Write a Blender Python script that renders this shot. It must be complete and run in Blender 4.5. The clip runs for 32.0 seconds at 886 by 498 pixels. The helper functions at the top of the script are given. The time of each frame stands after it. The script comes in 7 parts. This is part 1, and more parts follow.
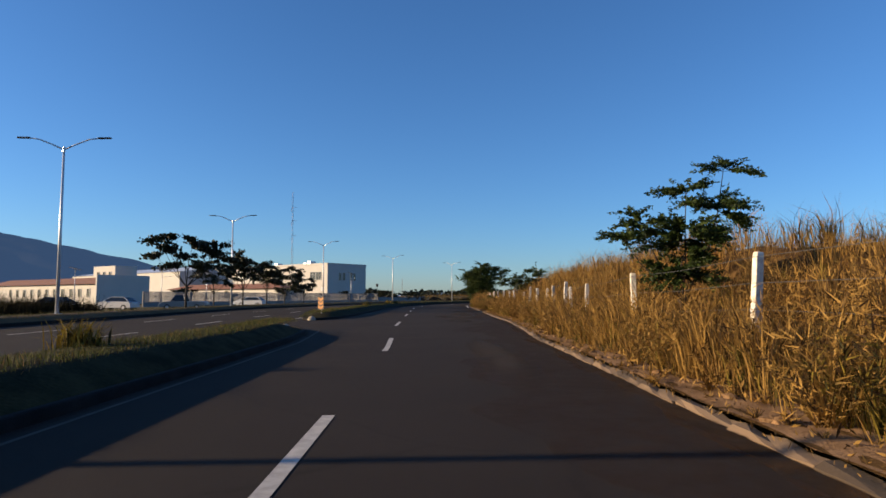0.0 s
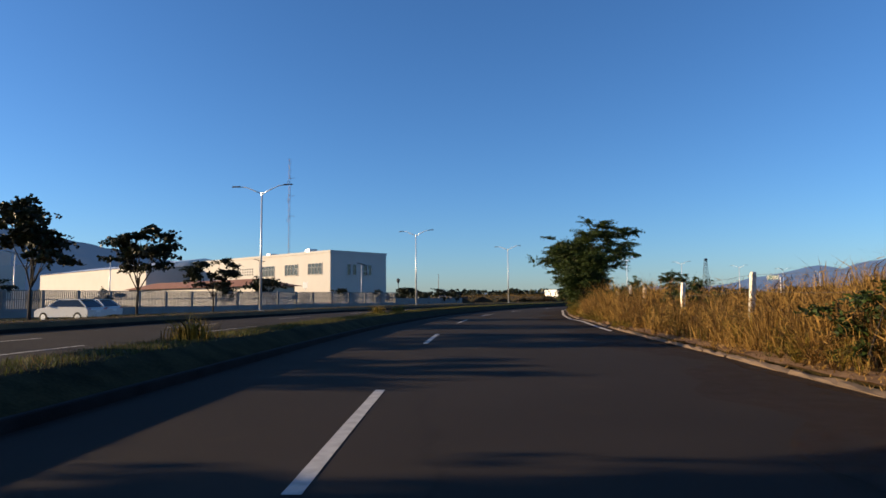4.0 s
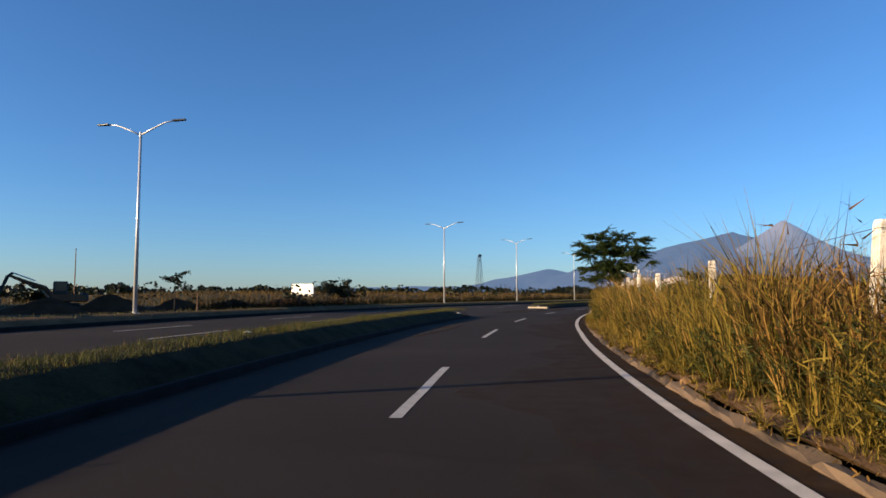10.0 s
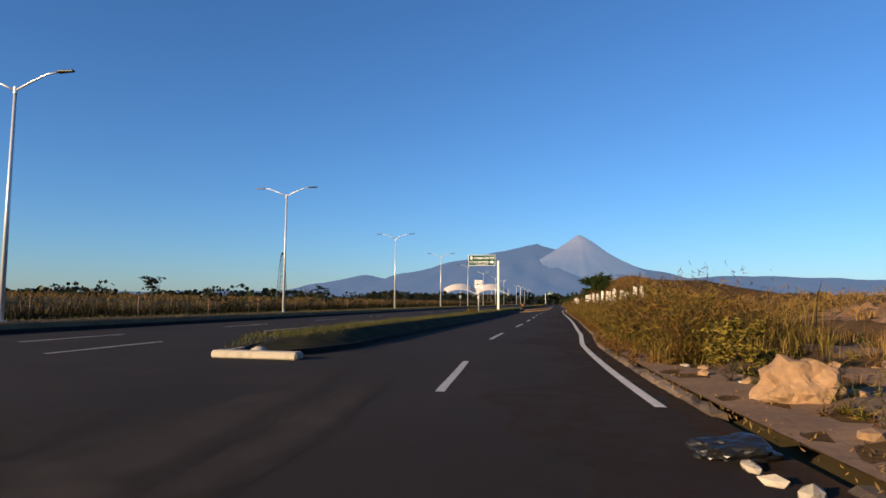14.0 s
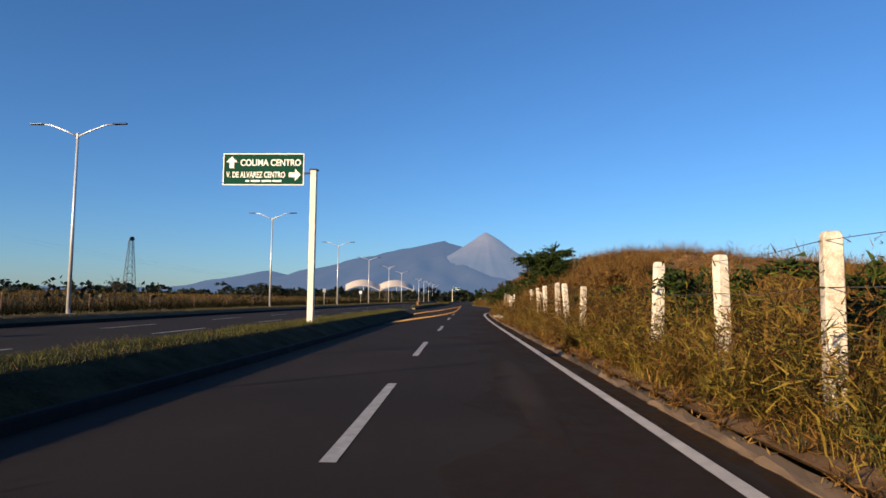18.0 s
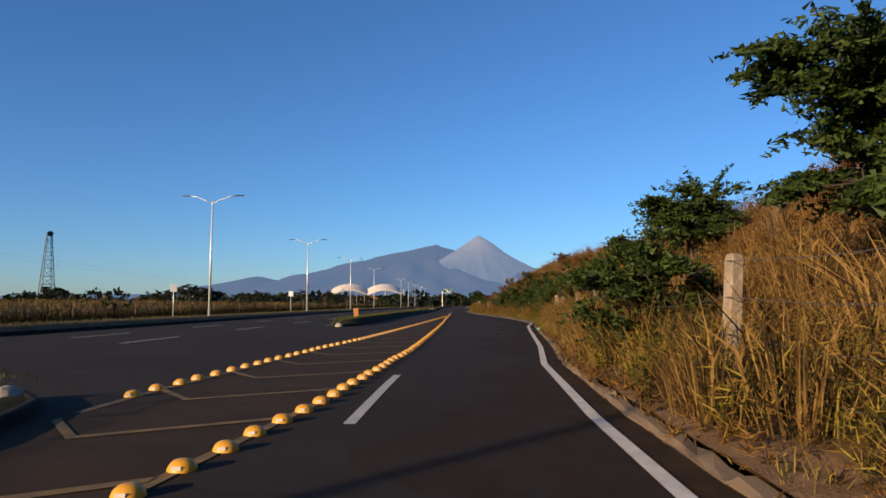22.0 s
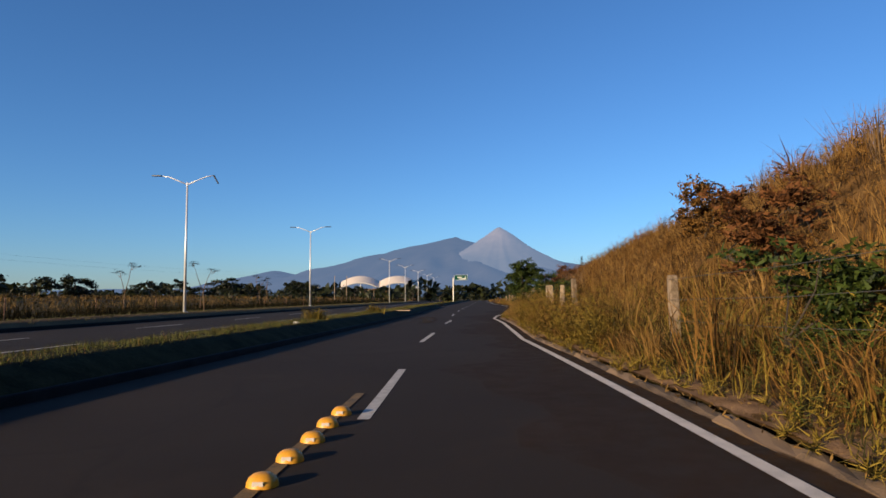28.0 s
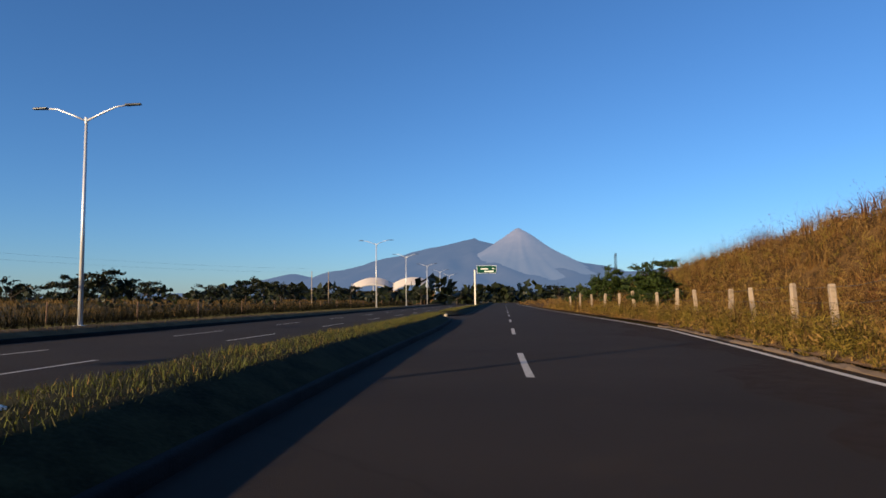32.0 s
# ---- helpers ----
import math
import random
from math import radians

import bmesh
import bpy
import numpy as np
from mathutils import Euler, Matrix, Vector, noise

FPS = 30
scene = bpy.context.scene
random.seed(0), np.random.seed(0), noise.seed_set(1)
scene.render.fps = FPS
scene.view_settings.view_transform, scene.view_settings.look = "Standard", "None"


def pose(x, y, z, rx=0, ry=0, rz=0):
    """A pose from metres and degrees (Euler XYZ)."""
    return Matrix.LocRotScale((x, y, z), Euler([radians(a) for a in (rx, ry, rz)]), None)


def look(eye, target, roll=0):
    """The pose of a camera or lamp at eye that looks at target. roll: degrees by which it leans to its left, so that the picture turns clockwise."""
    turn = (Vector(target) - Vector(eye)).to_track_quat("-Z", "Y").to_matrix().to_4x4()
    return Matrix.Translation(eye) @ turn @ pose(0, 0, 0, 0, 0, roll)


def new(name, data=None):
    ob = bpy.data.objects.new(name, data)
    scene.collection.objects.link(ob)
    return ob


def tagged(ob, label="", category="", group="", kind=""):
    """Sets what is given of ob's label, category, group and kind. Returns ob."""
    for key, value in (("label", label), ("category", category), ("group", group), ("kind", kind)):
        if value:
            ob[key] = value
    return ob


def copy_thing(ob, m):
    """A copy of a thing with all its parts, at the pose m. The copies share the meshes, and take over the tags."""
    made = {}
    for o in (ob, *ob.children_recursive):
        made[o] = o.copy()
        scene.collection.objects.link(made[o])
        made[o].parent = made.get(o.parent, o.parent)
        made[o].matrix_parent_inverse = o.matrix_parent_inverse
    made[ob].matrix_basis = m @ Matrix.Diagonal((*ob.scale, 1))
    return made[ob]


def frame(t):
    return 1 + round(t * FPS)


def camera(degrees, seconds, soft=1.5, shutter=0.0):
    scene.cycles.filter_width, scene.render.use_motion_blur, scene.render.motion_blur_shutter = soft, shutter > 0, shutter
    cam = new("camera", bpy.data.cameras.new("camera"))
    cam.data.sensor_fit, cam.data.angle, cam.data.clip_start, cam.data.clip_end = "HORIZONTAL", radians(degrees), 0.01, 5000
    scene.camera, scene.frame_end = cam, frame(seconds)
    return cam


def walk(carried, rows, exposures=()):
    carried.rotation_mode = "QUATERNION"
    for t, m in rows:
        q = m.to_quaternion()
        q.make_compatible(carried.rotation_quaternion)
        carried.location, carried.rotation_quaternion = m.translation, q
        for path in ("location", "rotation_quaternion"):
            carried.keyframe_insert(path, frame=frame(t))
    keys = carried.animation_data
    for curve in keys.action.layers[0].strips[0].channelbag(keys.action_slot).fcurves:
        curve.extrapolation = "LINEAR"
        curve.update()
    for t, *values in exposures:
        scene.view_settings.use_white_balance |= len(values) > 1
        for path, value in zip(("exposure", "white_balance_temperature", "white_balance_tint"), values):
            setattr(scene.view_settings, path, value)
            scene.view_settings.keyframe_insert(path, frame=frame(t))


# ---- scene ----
EXPOSURE, KELVIN, TINT = 0.96, 5650, 11
# ---- camera: seconds, x, y, pitch, roll, yaw; 1.4 m above the road ----
PATH = [
    (0.0, 0.00, 0.00, 4.33, 0.11, -4.61),
    (0.5, 0.38, 7.16, 3.66, 0.48, -3.29),
    (1.0, 0.89, 14.29, 3.82, 0.33, -2.17),
    (1.5, 1.36, 21.40, 3.82, 0.12, -0.99),
    (2.0, 1.72, 28.54, 3.79, -0.07, -0.28),
    (2.5, 2.01, 35.70, 3.78, 0.09, -0.27),
    (3.0, 2.27, 42.90, 3.74, 0.40, -0.77),
    (3.5, 2.56, 50.11, 3.74, 0.46, -1.00),
    (4.0, 2.87, 57.30, 4.40, 0.44, -0.76),
    (4.5, 3.23, 64.46, 4.40, 0.50, -1.28),
    (5.0, 3.68, 71.58, 4.40, 0.63, -2.20),
    (5.5, 4.27, 78.68, 4.25, 0.87, -3.53),
    (6.0, 5.03, 85.75, 4.33, 0.96, -4.84),
    (6.5, 6.00, 92.75, 4.03, 0.89, -7.18),
    (7.0, 7.15, 99.57, 4.14, 1.32, -8.55),
    (7.5, 8.48, 106.19, 4.21, 1.02, -10.14),
    (8.0, 10.03, 112.67, 4.27, 0.76, -12.12),
    (8.5, 11.85, 119.11, 4.63, 0.71, -14.61),
    (9.0, 13.97, 125.57, 4.31, 0.44, -17.00),
    (9.5, 16.41, 132.02, 4.66, -0.08, -19.57),
    (10.0, 19.15, 138.38, 4.20, 0.07, -22.22),
    (10.5, 22.16, 144.60, 4.23, -0.21, -24.76),
    (11.0, 25.41, 150.70, 4.47, -0.13, -26.82),
    (11.5, 28.91, 156.71, 4.39, -0.59, -29.04),
    (12.0, 32.64, 162.60, 4.79, -0.73, -31.22),
    (12.5, 36.53, 168.32, 4.25, -0.63, -33.39),
    (13.0, 40.55, 173.79, 4.52, -0.28, -35.14),
    (13.5, 44.69, 179.02, 4.53, -0.29, -37.00),
    (14.0, 49.01, 184.07, 4.77, -0.45, -38.60),
    (14.5, 53.59, 189.01, 4.49, -0.32, -41.73),
    (15.0, 58.39, 193.80, 4.79, -0.02, -43.98),
    (15.5, 63.35, 198.43, 4.57, 0.11, -45.66),
    (16.0, 68.41, 202.92, 4.40, -0.01, -47.13),
    (16.5, 73.53, 207.34, 4.40, -0.14, -47.74),
    (17.0, 78.66, 211.69, 4.40, -0.29, -47.80),
    (17.5, 83.70, 215.99, 4.78, -0.48, -47.32),
    (18.0, 88.66, 220.27, 4.58, -0.53, -46.91),
    (18.5, 93.59, 224.55, 4.78, -0.22, -46.77),
    (19.0, 98.50, 228.82, 4.59, 0.24, -46.68),
    (19.5, 103.37, 233.08, 4.46, 0.25, -46.57),
    (20.0, 108.25, 237.34, 4.30, 0.10, -46.50),
    (20.5, 113.13, 241.61, 4.31, 0.09, -46.64),
    (21.0, 118.03, 245.86, 4.22, 0.44, -46.91),
    (21.5, 122.92, 250.09, 4.57, 0.69, -47.11),
    (22.0, 127.84, 254.27, 4.98, 0.06, -47.54),
    (22.5, 132.83, 258.45, 4.41, 0.09, -47.87),
    (23.0, 137.94, 262.69, 4.50, 0.66, -47.87),
    (23.5, 143.15, 267.02, 4.69, -0.09, -47.50),
    (24.0, 148.37, 271.41, 4.38, 0.03, -47.39),
    (24.5, 153.57, 275.82, 4.55, 0.22, -47.17),
    (25.0, 158.75, 280.27, 4.49, 0.14, -46.96),
    (25.5, 163.97, 284.76, 4.37, 0.42, -46.78),
    (26.0, 169.19, 289.29, 4.37, 0.99, -46.68),
    (26.5, 174.43, 293.89, 4.64, 1.29, -46.37),
    (27.0, 179.74, 298.60, 4.40, 0.87, -46.36),
    (27.5, 185.10, 303.42, 4.40, 0.59, -46.05),
    (28.0, 190.43, 308.27, 4.40, 0.41, -45.69),
    (28.5, 195.65, 313.08, 4.63, 0.29, -45.41),
    (29.0, 200.69, 317.82, 4.59, 1.04, -44.43),
    (29.5, 205.60, 322.54, 4.64, 1.00, -43.67),
    (30.0, 210.44, 327.28, 4.54, 0.57, -43.28),
    (30.5, 215.28, 332.07, 4.65, 0.29, -42.94),
    (31.0, 220.17, 336.91, 4.51, 0.61, -42.99),
    (31.5, 225.17, 341.80, 4.61, 0.70, -43.40),
    (32.0, 230.32, 346.75, 4.63, 0.78, -44.02),
]
cam = camera(69.7, 32.0, soft=1.6)
walk(cam, [(t, pose(x, y, 1.4, 90 + pitch, roll, yaw)) for t, x, y, pitch, roll, yaw in PATH],
     exposures=[(t, EXPOSURE + e, KELVIN, TINT) for t, e in ((0.0, 0.08), (8.0, 0.14), (12.0, 0.06), (14.0, 0.0), (19.0, -0.07), (32.0, -0.07))])

# ---- light: low warm sun behind and left of the drive, clear sky ----
SUN_EL = radians(12.5)
world = bpy.data.worlds.new("world")
scene.world = world
world.use_nodes = True
wn = world.node_tree.nodes
sky = wn.new("ShaderNodeTexSky")
sky.sky_type = "NISHITA"
sky.sun_disc = False
sky.sun_elevation = SUN_EL
sky.sun_rotation = radians(-90)
sky.air_density, sky.dust_density, sky.ozone_density = 1.0, 0.35, 5.0
sky.altitude = 200
world.node_tree.links.new(sky.outputs[0], wn["Background"].inputs[0])
wn["Background"].inputs[1].default_value = 0.076
sun = new("sun", bpy.data.lights.new("sun", "SUN"))
sun.data.energy, sun.data.angle, sun.data.color = 5.0, radians(0.5), (1.0, 0.69, 0.35)
sun.matrix_world = look((-math.cos(SUN_EL) * 50, 1.5, math.sin(SUN_EL) * 50), (0, 0, 0))


# ---- materials ----
def mat(name, colour, rough=0.8, metal=0.0, vary=0.25, scale=3.0, fine=60.0, bump=0.15, tint=None, island=False, rand=0.0, translucent=0.0, spec=0.5):
    """Two scales of noise over a base colour, with fine relief; island: each loose piece has a shade of its own."""
    m = bpy.data.materials.new(name)
    m.use_nodes = True
    nt = m.node_tree
    nd, ln = nt.nodes, nt.links
    b = nd["Principled BSDF"]
    b.inputs["Roughness"].default_value = rough
    b.inputs["Metallic"].default_value = metal
    b.inputs["Specular IOR Level"].default_value = spec
    co = nd.new("ShaderNodeTexCoord")
    big = nd.new("ShaderNodeTexNoise")
    big.inputs["Scale"].default_value = scale
    big.inputs["Detail"].default_value = 5
    ln.new(co.outputs["Object"], big.inputs["Vector"])
    small = nd.new("ShaderNodeTexNoise")
    small.inputs["Scale"].default_value = fine
    small.inputs["Detail"].default_value = 3
    ln.new(co.outputs["Object"], small.inputs["Vector"])
    ramp = nd.new("ShaderNodeValToRGB")
    c2 = tint or tuple(c * (1 - vary) for c in colour)
    ramp.color_ramp.elements[0].color = (*c2, 1)
    ramp.color_ramp.elements[1].color = (*colour, 1)
    ramp.color_ramp.elements[0].position, ramp.color_ramp.elements[1].position = 0.35, 0.65
    add = nd.new("ShaderNodeMath")
    add.operation = "MULTIPLY_ADD"
    add.inputs[1].default_value = 0.35
    ln.new(small.outputs[0], add.inputs[0])
    if island or rand:
        src = nd.new("ShaderNodeNewGeometry").outputs["Random Per Island"] if island else nd.new("ShaderNodeObjectInfo").outputs["Random"]
        mixer = nd.new("ShaderNodeMath")
        mixer.operation = "MULTIPLY_ADD"
        mixer.inputs[1].default_value = 0.9 if island else rand
        mixer.inputs[2].default_value = -0.25 if island else -rand / 2
        ln.new(src, mixer.inputs[0])
        tot = nd.new("ShaderNodeMath")
        tot.operation = "MULTIPLY_ADD"
        tot.inputs[1].default_value = 0.5 if island else 0.8
        ln.new(big.outputs[0], tot.inputs[0])
        ln.new(mixer.outputs[0], tot.inputs[2])
        ln.new(tot.outputs[0], add.inputs[2])
    else:
        sc = nd.new("ShaderNodeMath")
        sc.operation = "MULTIPLY"
        sc.inputs[1].default_value = 0.66
        ln.new(big.outputs[0], sc.inputs[0])
        ln.new(sc.outputs[0], add.inputs[2])
    ln.new(add.outputs[0], ramp.inputs[0])
    ln.new(ramp.outputs[0], b.inputs["Base Color"])
    if bump:
        bp = nd.new("ShaderNodeBump")
        bp.inputs["Strength"].default_value = bump
        bp.inputs["Distance"].default_value = 0.02
        ln.new(small.outputs[0], bp.inputs["Height"])
        ln.new(bp.outputs[0], b.inputs["Normal"])
    if translucent:
        tr = nd.new("ShaderNodeBsdfTranslucent")
        ln.new(ramp.outputs[0], tr.inputs[0])
        mx = nd.new("ShaderNodeMixShader")
        mx.inputs[0].default_value = translucent
        ln.new(b.outputs[0], mx.inputs[1])
        ln.new(tr.outputs[0], mx.inputs[2])
        ln.new(mx.outputs[0], nd["Material Output"].inputs[0])
    return m


def asphalt_mat():
    """Dark worn asphalt with aggregate, pale dust patches and cracks."""
    m = mat("asphalt", (0.030, 0.0235, 0.019), 0.93, vary=0.3, scale=0.25, fine=90, bump=0.35, spec=0.12)
    nt = m.node_tree
    nd, ln = nt.nodes, nt.links
    ramp = [n for n in nd if n.type == "VALTORGB"][0]
    co = [n for n in nd if n.type == "TEX_COORD"][0]
    dust = nd.new("ShaderNodeTexNoise")
    dust.inputs["Scale"].default_value = 0.35
    dust.inputs["Detail"].default_value = 8
    dust.inputs["Roughness"].default_value = 0.65
    ln.new(co.outputs["Object"], dust.inputs["Vector"])
    dr = nd.new("ShaderNodeValToRGB")
    dr.color_ramp.elements[0].position, dr.color_ramp.elements[1].position = 0.56, 0.8
    ln.new(dust.outputs[0], dr.inputs[0])
    mx = nd.new("ShaderNodeMixRGB")
    mx.inputs[2].default_value = (0.044, 0.032, 0.023, 1)
    ln.new(dr.outputs[0], mx.inputs[0])
    ln.new(ramp.outputs[0], mx.inputs[1])
    vor = nd.new("ShaderNodeTexVoronoi")
    vor.feature = "DISTANCE_TO_EDGE"
    vor.inputs["Scale"].default_value = 0.11
    warp = nd.new("ShaderNodeVectorMath")
    warp.operation = "MULTIPLY_ADD"
    warp.inputs[1].default_value = (1.6, 1.6, 0)
    ln.new(dust.outputs[1], warp.inputs[0])
    ln.new(co.outputs["Object"], warp.inputs[2])
    ln.new(warp.outputs[0], vor.inputs["Vector"])
    cr = nd.new("ShaderNodeValToRGB")
    cr.color_ramp.elements[0].position, cr.color_ramp.elements[1].position = 0.0, 0.006
    cr.color_ramp.elements[0].color, cr.color_ramp.elements[1].color = (0.78, 0.78, 0.78, 1), (1, 1, 1, 1)
    ln.new(vor.outputs[0], cr.inputs[0])
    mul = nd.new("ShaderNodeMixRGB")
    mul.blend_type = "MULTIPLY"
    mul.inputs[0].default_value = 1
    ln.new(mx.outputs[0], mul.inputs[1])
    ln.new(cr.outputs[0], mul.inputs[2])
    ln.new(mul.outputs[0], nd["Principled BSDF"].inputs["Base Color"])
    return m


def haze_mat(name, colour, glow, forest_haze=None, line=(0, 1)):
    """Bare far rock; emission paints blue haze, dark foot paints forest and haze fade."""
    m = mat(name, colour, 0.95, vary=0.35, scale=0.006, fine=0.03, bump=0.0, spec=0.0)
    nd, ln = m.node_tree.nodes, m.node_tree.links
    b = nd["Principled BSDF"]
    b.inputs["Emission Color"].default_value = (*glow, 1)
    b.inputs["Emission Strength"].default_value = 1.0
    # Darker base colour low down: forest tone that also fades the foot like haze.
    if forest_haze:
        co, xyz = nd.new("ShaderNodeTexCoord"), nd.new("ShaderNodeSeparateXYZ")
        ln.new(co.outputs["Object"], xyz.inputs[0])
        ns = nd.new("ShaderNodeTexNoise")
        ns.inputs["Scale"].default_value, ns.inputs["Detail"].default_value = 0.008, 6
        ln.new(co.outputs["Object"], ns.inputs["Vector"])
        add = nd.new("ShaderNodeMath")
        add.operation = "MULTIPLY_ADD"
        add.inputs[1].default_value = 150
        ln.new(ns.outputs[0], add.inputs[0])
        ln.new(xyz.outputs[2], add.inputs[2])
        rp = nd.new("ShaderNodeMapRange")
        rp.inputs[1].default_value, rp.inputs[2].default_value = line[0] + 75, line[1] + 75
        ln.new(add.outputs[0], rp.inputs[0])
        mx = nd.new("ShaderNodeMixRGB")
        mx.inputs[1].default_value = (*forest_haze, 1)
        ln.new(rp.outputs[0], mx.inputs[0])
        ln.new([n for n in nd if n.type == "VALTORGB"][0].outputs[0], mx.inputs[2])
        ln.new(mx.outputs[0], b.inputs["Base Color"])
    return m


M_ASPHALT = asphalt_mat()
M_OLDPOST = mat("stained_old_concrete", (0.281, 0.218, 0.156), 0.9, tint=(0.101, 0.0741, 0.0468), scale=5, fine=40, bump=0.4, rand=0.4)
M_WHITE = mat("white_road_paint", (0.468, 0.445, 0.406), 0.8, vary=0.4, scale=6, fine=120, bump=0.2)
M_EDGE = mat("white_edge_paint", (0.62, 0.57, 0.50), 0.8, vary=0.35, scale=3, fine=90, bump=0.2)
M_YELLOW = mat("yellow_plastic", (0.585, 0.281, 0.00936), 0.45, vary=0.2, scale=12, fine=60, bump=0.05)
M_YPAINT = mat("worn_yellow_paint", (0.203, 0.117, 0.0234), 0.85, tint=(0.0468, 0.0328, 0.0172), scale=3, fine=60, bump=0.2)
M_DUSTPAINT = mat("dusty_brown_asphalt", (0.0468, 0.032, 0.0211), 0.95, vary=0.35, scale=1.2, fine=80, bump=0.3, spec=0.1)
M_KERB = mat("kerb_concrete", (0.156, 0.105, 0.0608), 0.9, vary=0.7, scale=1.5, fine=40, bump=0.3, rand=0.6)
M_FAINT = mat("faint_line_paint", (0.0585, 0.0484, 0.0374), 0.9, vary=0.5, scale=2, fine=60, bump=0.2)
# Dirty concrete, with the kerb's shade put into a near-black base colour.
M_KERBSHADE = mat("shaded_kerb_concrete", (0.0187, 0.0164, 0.0148), 0.9, vary=0.6, scale=1.5, fine=40, bump=0.3, spec=0.1)
# The weeds' shaded side towards the road is put into this dark colour.
M_WEED = mat("shade_dark_weeds", (0.015, 0.014, 0.006), 0.85, tint=(0.006, 0.006, 0.003), scale=0.5, fine=8, bump=0, island=True, translucent=0.05, spec=0.05)
M_SOIL = mat("dry_soil", (0.156, 0.0936, 0.0429), 0.95, vary=0.4, scale=0.8, fine=14, bump=0.5, tint=(0.078, 0.0468, 0.0211), spec=0.1)
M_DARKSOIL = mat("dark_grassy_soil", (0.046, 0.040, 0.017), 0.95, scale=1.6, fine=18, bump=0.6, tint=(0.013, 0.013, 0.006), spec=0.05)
M_VERGE = mat("verge_grass", (0.115, 0.105, 0.045), 0.8, tint=(0.035, 0.036, 0.014), scale=0.5, fine=8, bump=0, island=True, translucent=0.15, spec=0.15)
M_FIELDGRASS = mat("field_grass", (0.133, 0.0858, 0.0281), 0.8, tint=(0.0351, 0.025, 0.00858), scale=0.1, fine=8, bump=0, island=True, translucent=0.15, spec=0.1)
M_BANK = mat("straw_covered_soil", (0.156, 0.0897, 0.0312), 0.95, tint=(0.0351, 0.0203, 0.0078), scale=1.3, fine=22, bump=0.8, spec=0.05)
M_MASTPAINT = mat("faded_mast_paint", (0.312, 0.187, 0.172), 0.6, vary=0.3, scale=0.4, fine=20, bump=0)
M_DIRT = mat("orange_dirt", (0.234, 0.129, 0.0546), 0.95, tint=(0.101, 0.0507, 0.0203), scale=0.7, fine=9, bump=0.6)
M_FIELD = mat("field_ground", (0.101, 0.0718, 0.0281), 0.95, tint=(0.0429, 0.0429, 0.0156), scale=0.05, fine=1.5, bump=0.3, spec=0.1)
M_DRY = mat("dry_grass", (0.296, 0.173, 0.039), 0.75, tint=(0.039, 0.0203, 0.00546), scale=0.5, fine=8, bump=0, island=True, translucent=0.2, spec=0.2)
M_STRAW = mat("weathered_straw", (0.215, 0.128, 0.036), 0.8, tint=(0.032, 0.018, 0.006), scale=0.5, fine=8, bump=0, island=True, translucent=0.18, spec=0.15)
M_MIXED = mat("yellow_green_grass", (0.195, 0.14, 0.0172), 0.75, tint=(0.0218, 0.0203, 0.00312), scale=0.4, fine=8, bump=0, island=True, translucent=0.2, spec=0.2)
M_GREEN = mat("green_grass", (0.088, 0.094, 0.017), 0.75, tint=(0.026, 0.032, 0.006), scale=0.6, fine=8, bump=0, island=True, translucent=0.2, spec=0.15)
M_BROWNWEED = mat("brown_weed", (0.164, 0.0858, 0.0187), 0.8, tint=(0.0234, 0.0125, 0.0039), scale=0.4, fine=8, bump=0, island=True, translucent=0.18, spec=0.15)
M_LEAF = mat("acacia_leaf", (0.040, 0.060, 0.009), 0.6, tint=(0.009, 0.018, 0.003), scale=0.8, fine=6, bump=0, island=True, translucent=0.2, spec=0.2)
M_LEAF2 = mat("dark_broad_leaf", (0.0172, 0.0218, 0.00702), 0.5, tint=(0.00624, 0.00858, 0.00312), scale=0.8, fine=6, bump=0, island=True, translucent=0.12, spec=0.2)
M_LEAF3 = mat("bush_leaf", (0.0686, 0.0718, 0.0109), 0.65, tint=(0.014, 0.0203, 0.0039), scale=0.8, fine=6, bump=0, island=True, translucent=0.2, spec=0.2)
M_TWIG = mat("dry_twig", (0.133, 0.0858, 0.0468), 0.85, vary=0.4, scale=4, fine=50, bump=0, island=True)
M_REDWEED = mat("red_brown_weed", (0.115, 0.050, 0.018), 0.85, tint=(0.022, 0.011, 0.005), scale=0.6, fine=8, bump=0, island=True, translucent=0.15, spec=0.1)
M_BARK = mat("bark", (0.040, 0.029, 0.020), 0.9, vary=0.45, scale=5, fine=40, bump=0.5)
M_STEEL = mat("galvanised_steel", (0.624, 0.624, 0.624), 0.38, 0.35, vary=0.12, scale=2, fine=30, bump=0.03)
M_HEAD = mat("dark_lamp_head", (0.039, 0.0429, 0.0468), 0.45, 0.3, vary=0.2, scale=8, fine=60, bump=0.02)
M_WALL = mat("white_wall", (0.45, 0.43, 0.405), 0.85, vary=0.08, scale=0.3, fine=12, bump=0.08)
M_ROOF = mat("terracotta_roof", (0.234, 0.101, 0.0585), 0.85, vary=0.35, scale=1.0, fine=15, bump=0.3)
M_DARK = mat("dark_metal", (0.0234, 0.0257, 0.0281), 0.5, 0.2, vary=0.3, scale=6, fine=40, bump=0.05)
M_PLATE = mat("white_sign_plate", (0.80, 0.80, 0.78), 0.5, vary=0.08, scale=3, fine=30, bump=0.02)
M_SIGNGREEN = mat("green_sign", (0.00156, 0.0484, 0.0281), 0.7, spec=0.12, vary=0.15, scale=3, fine=30, bump=0.02)
M_SIGNRED = mat("red_sign_ring", (0.39, 0.0273, 0.0195), 0.5, vary=0.15, scale=6, fine=30, bump=0.02)
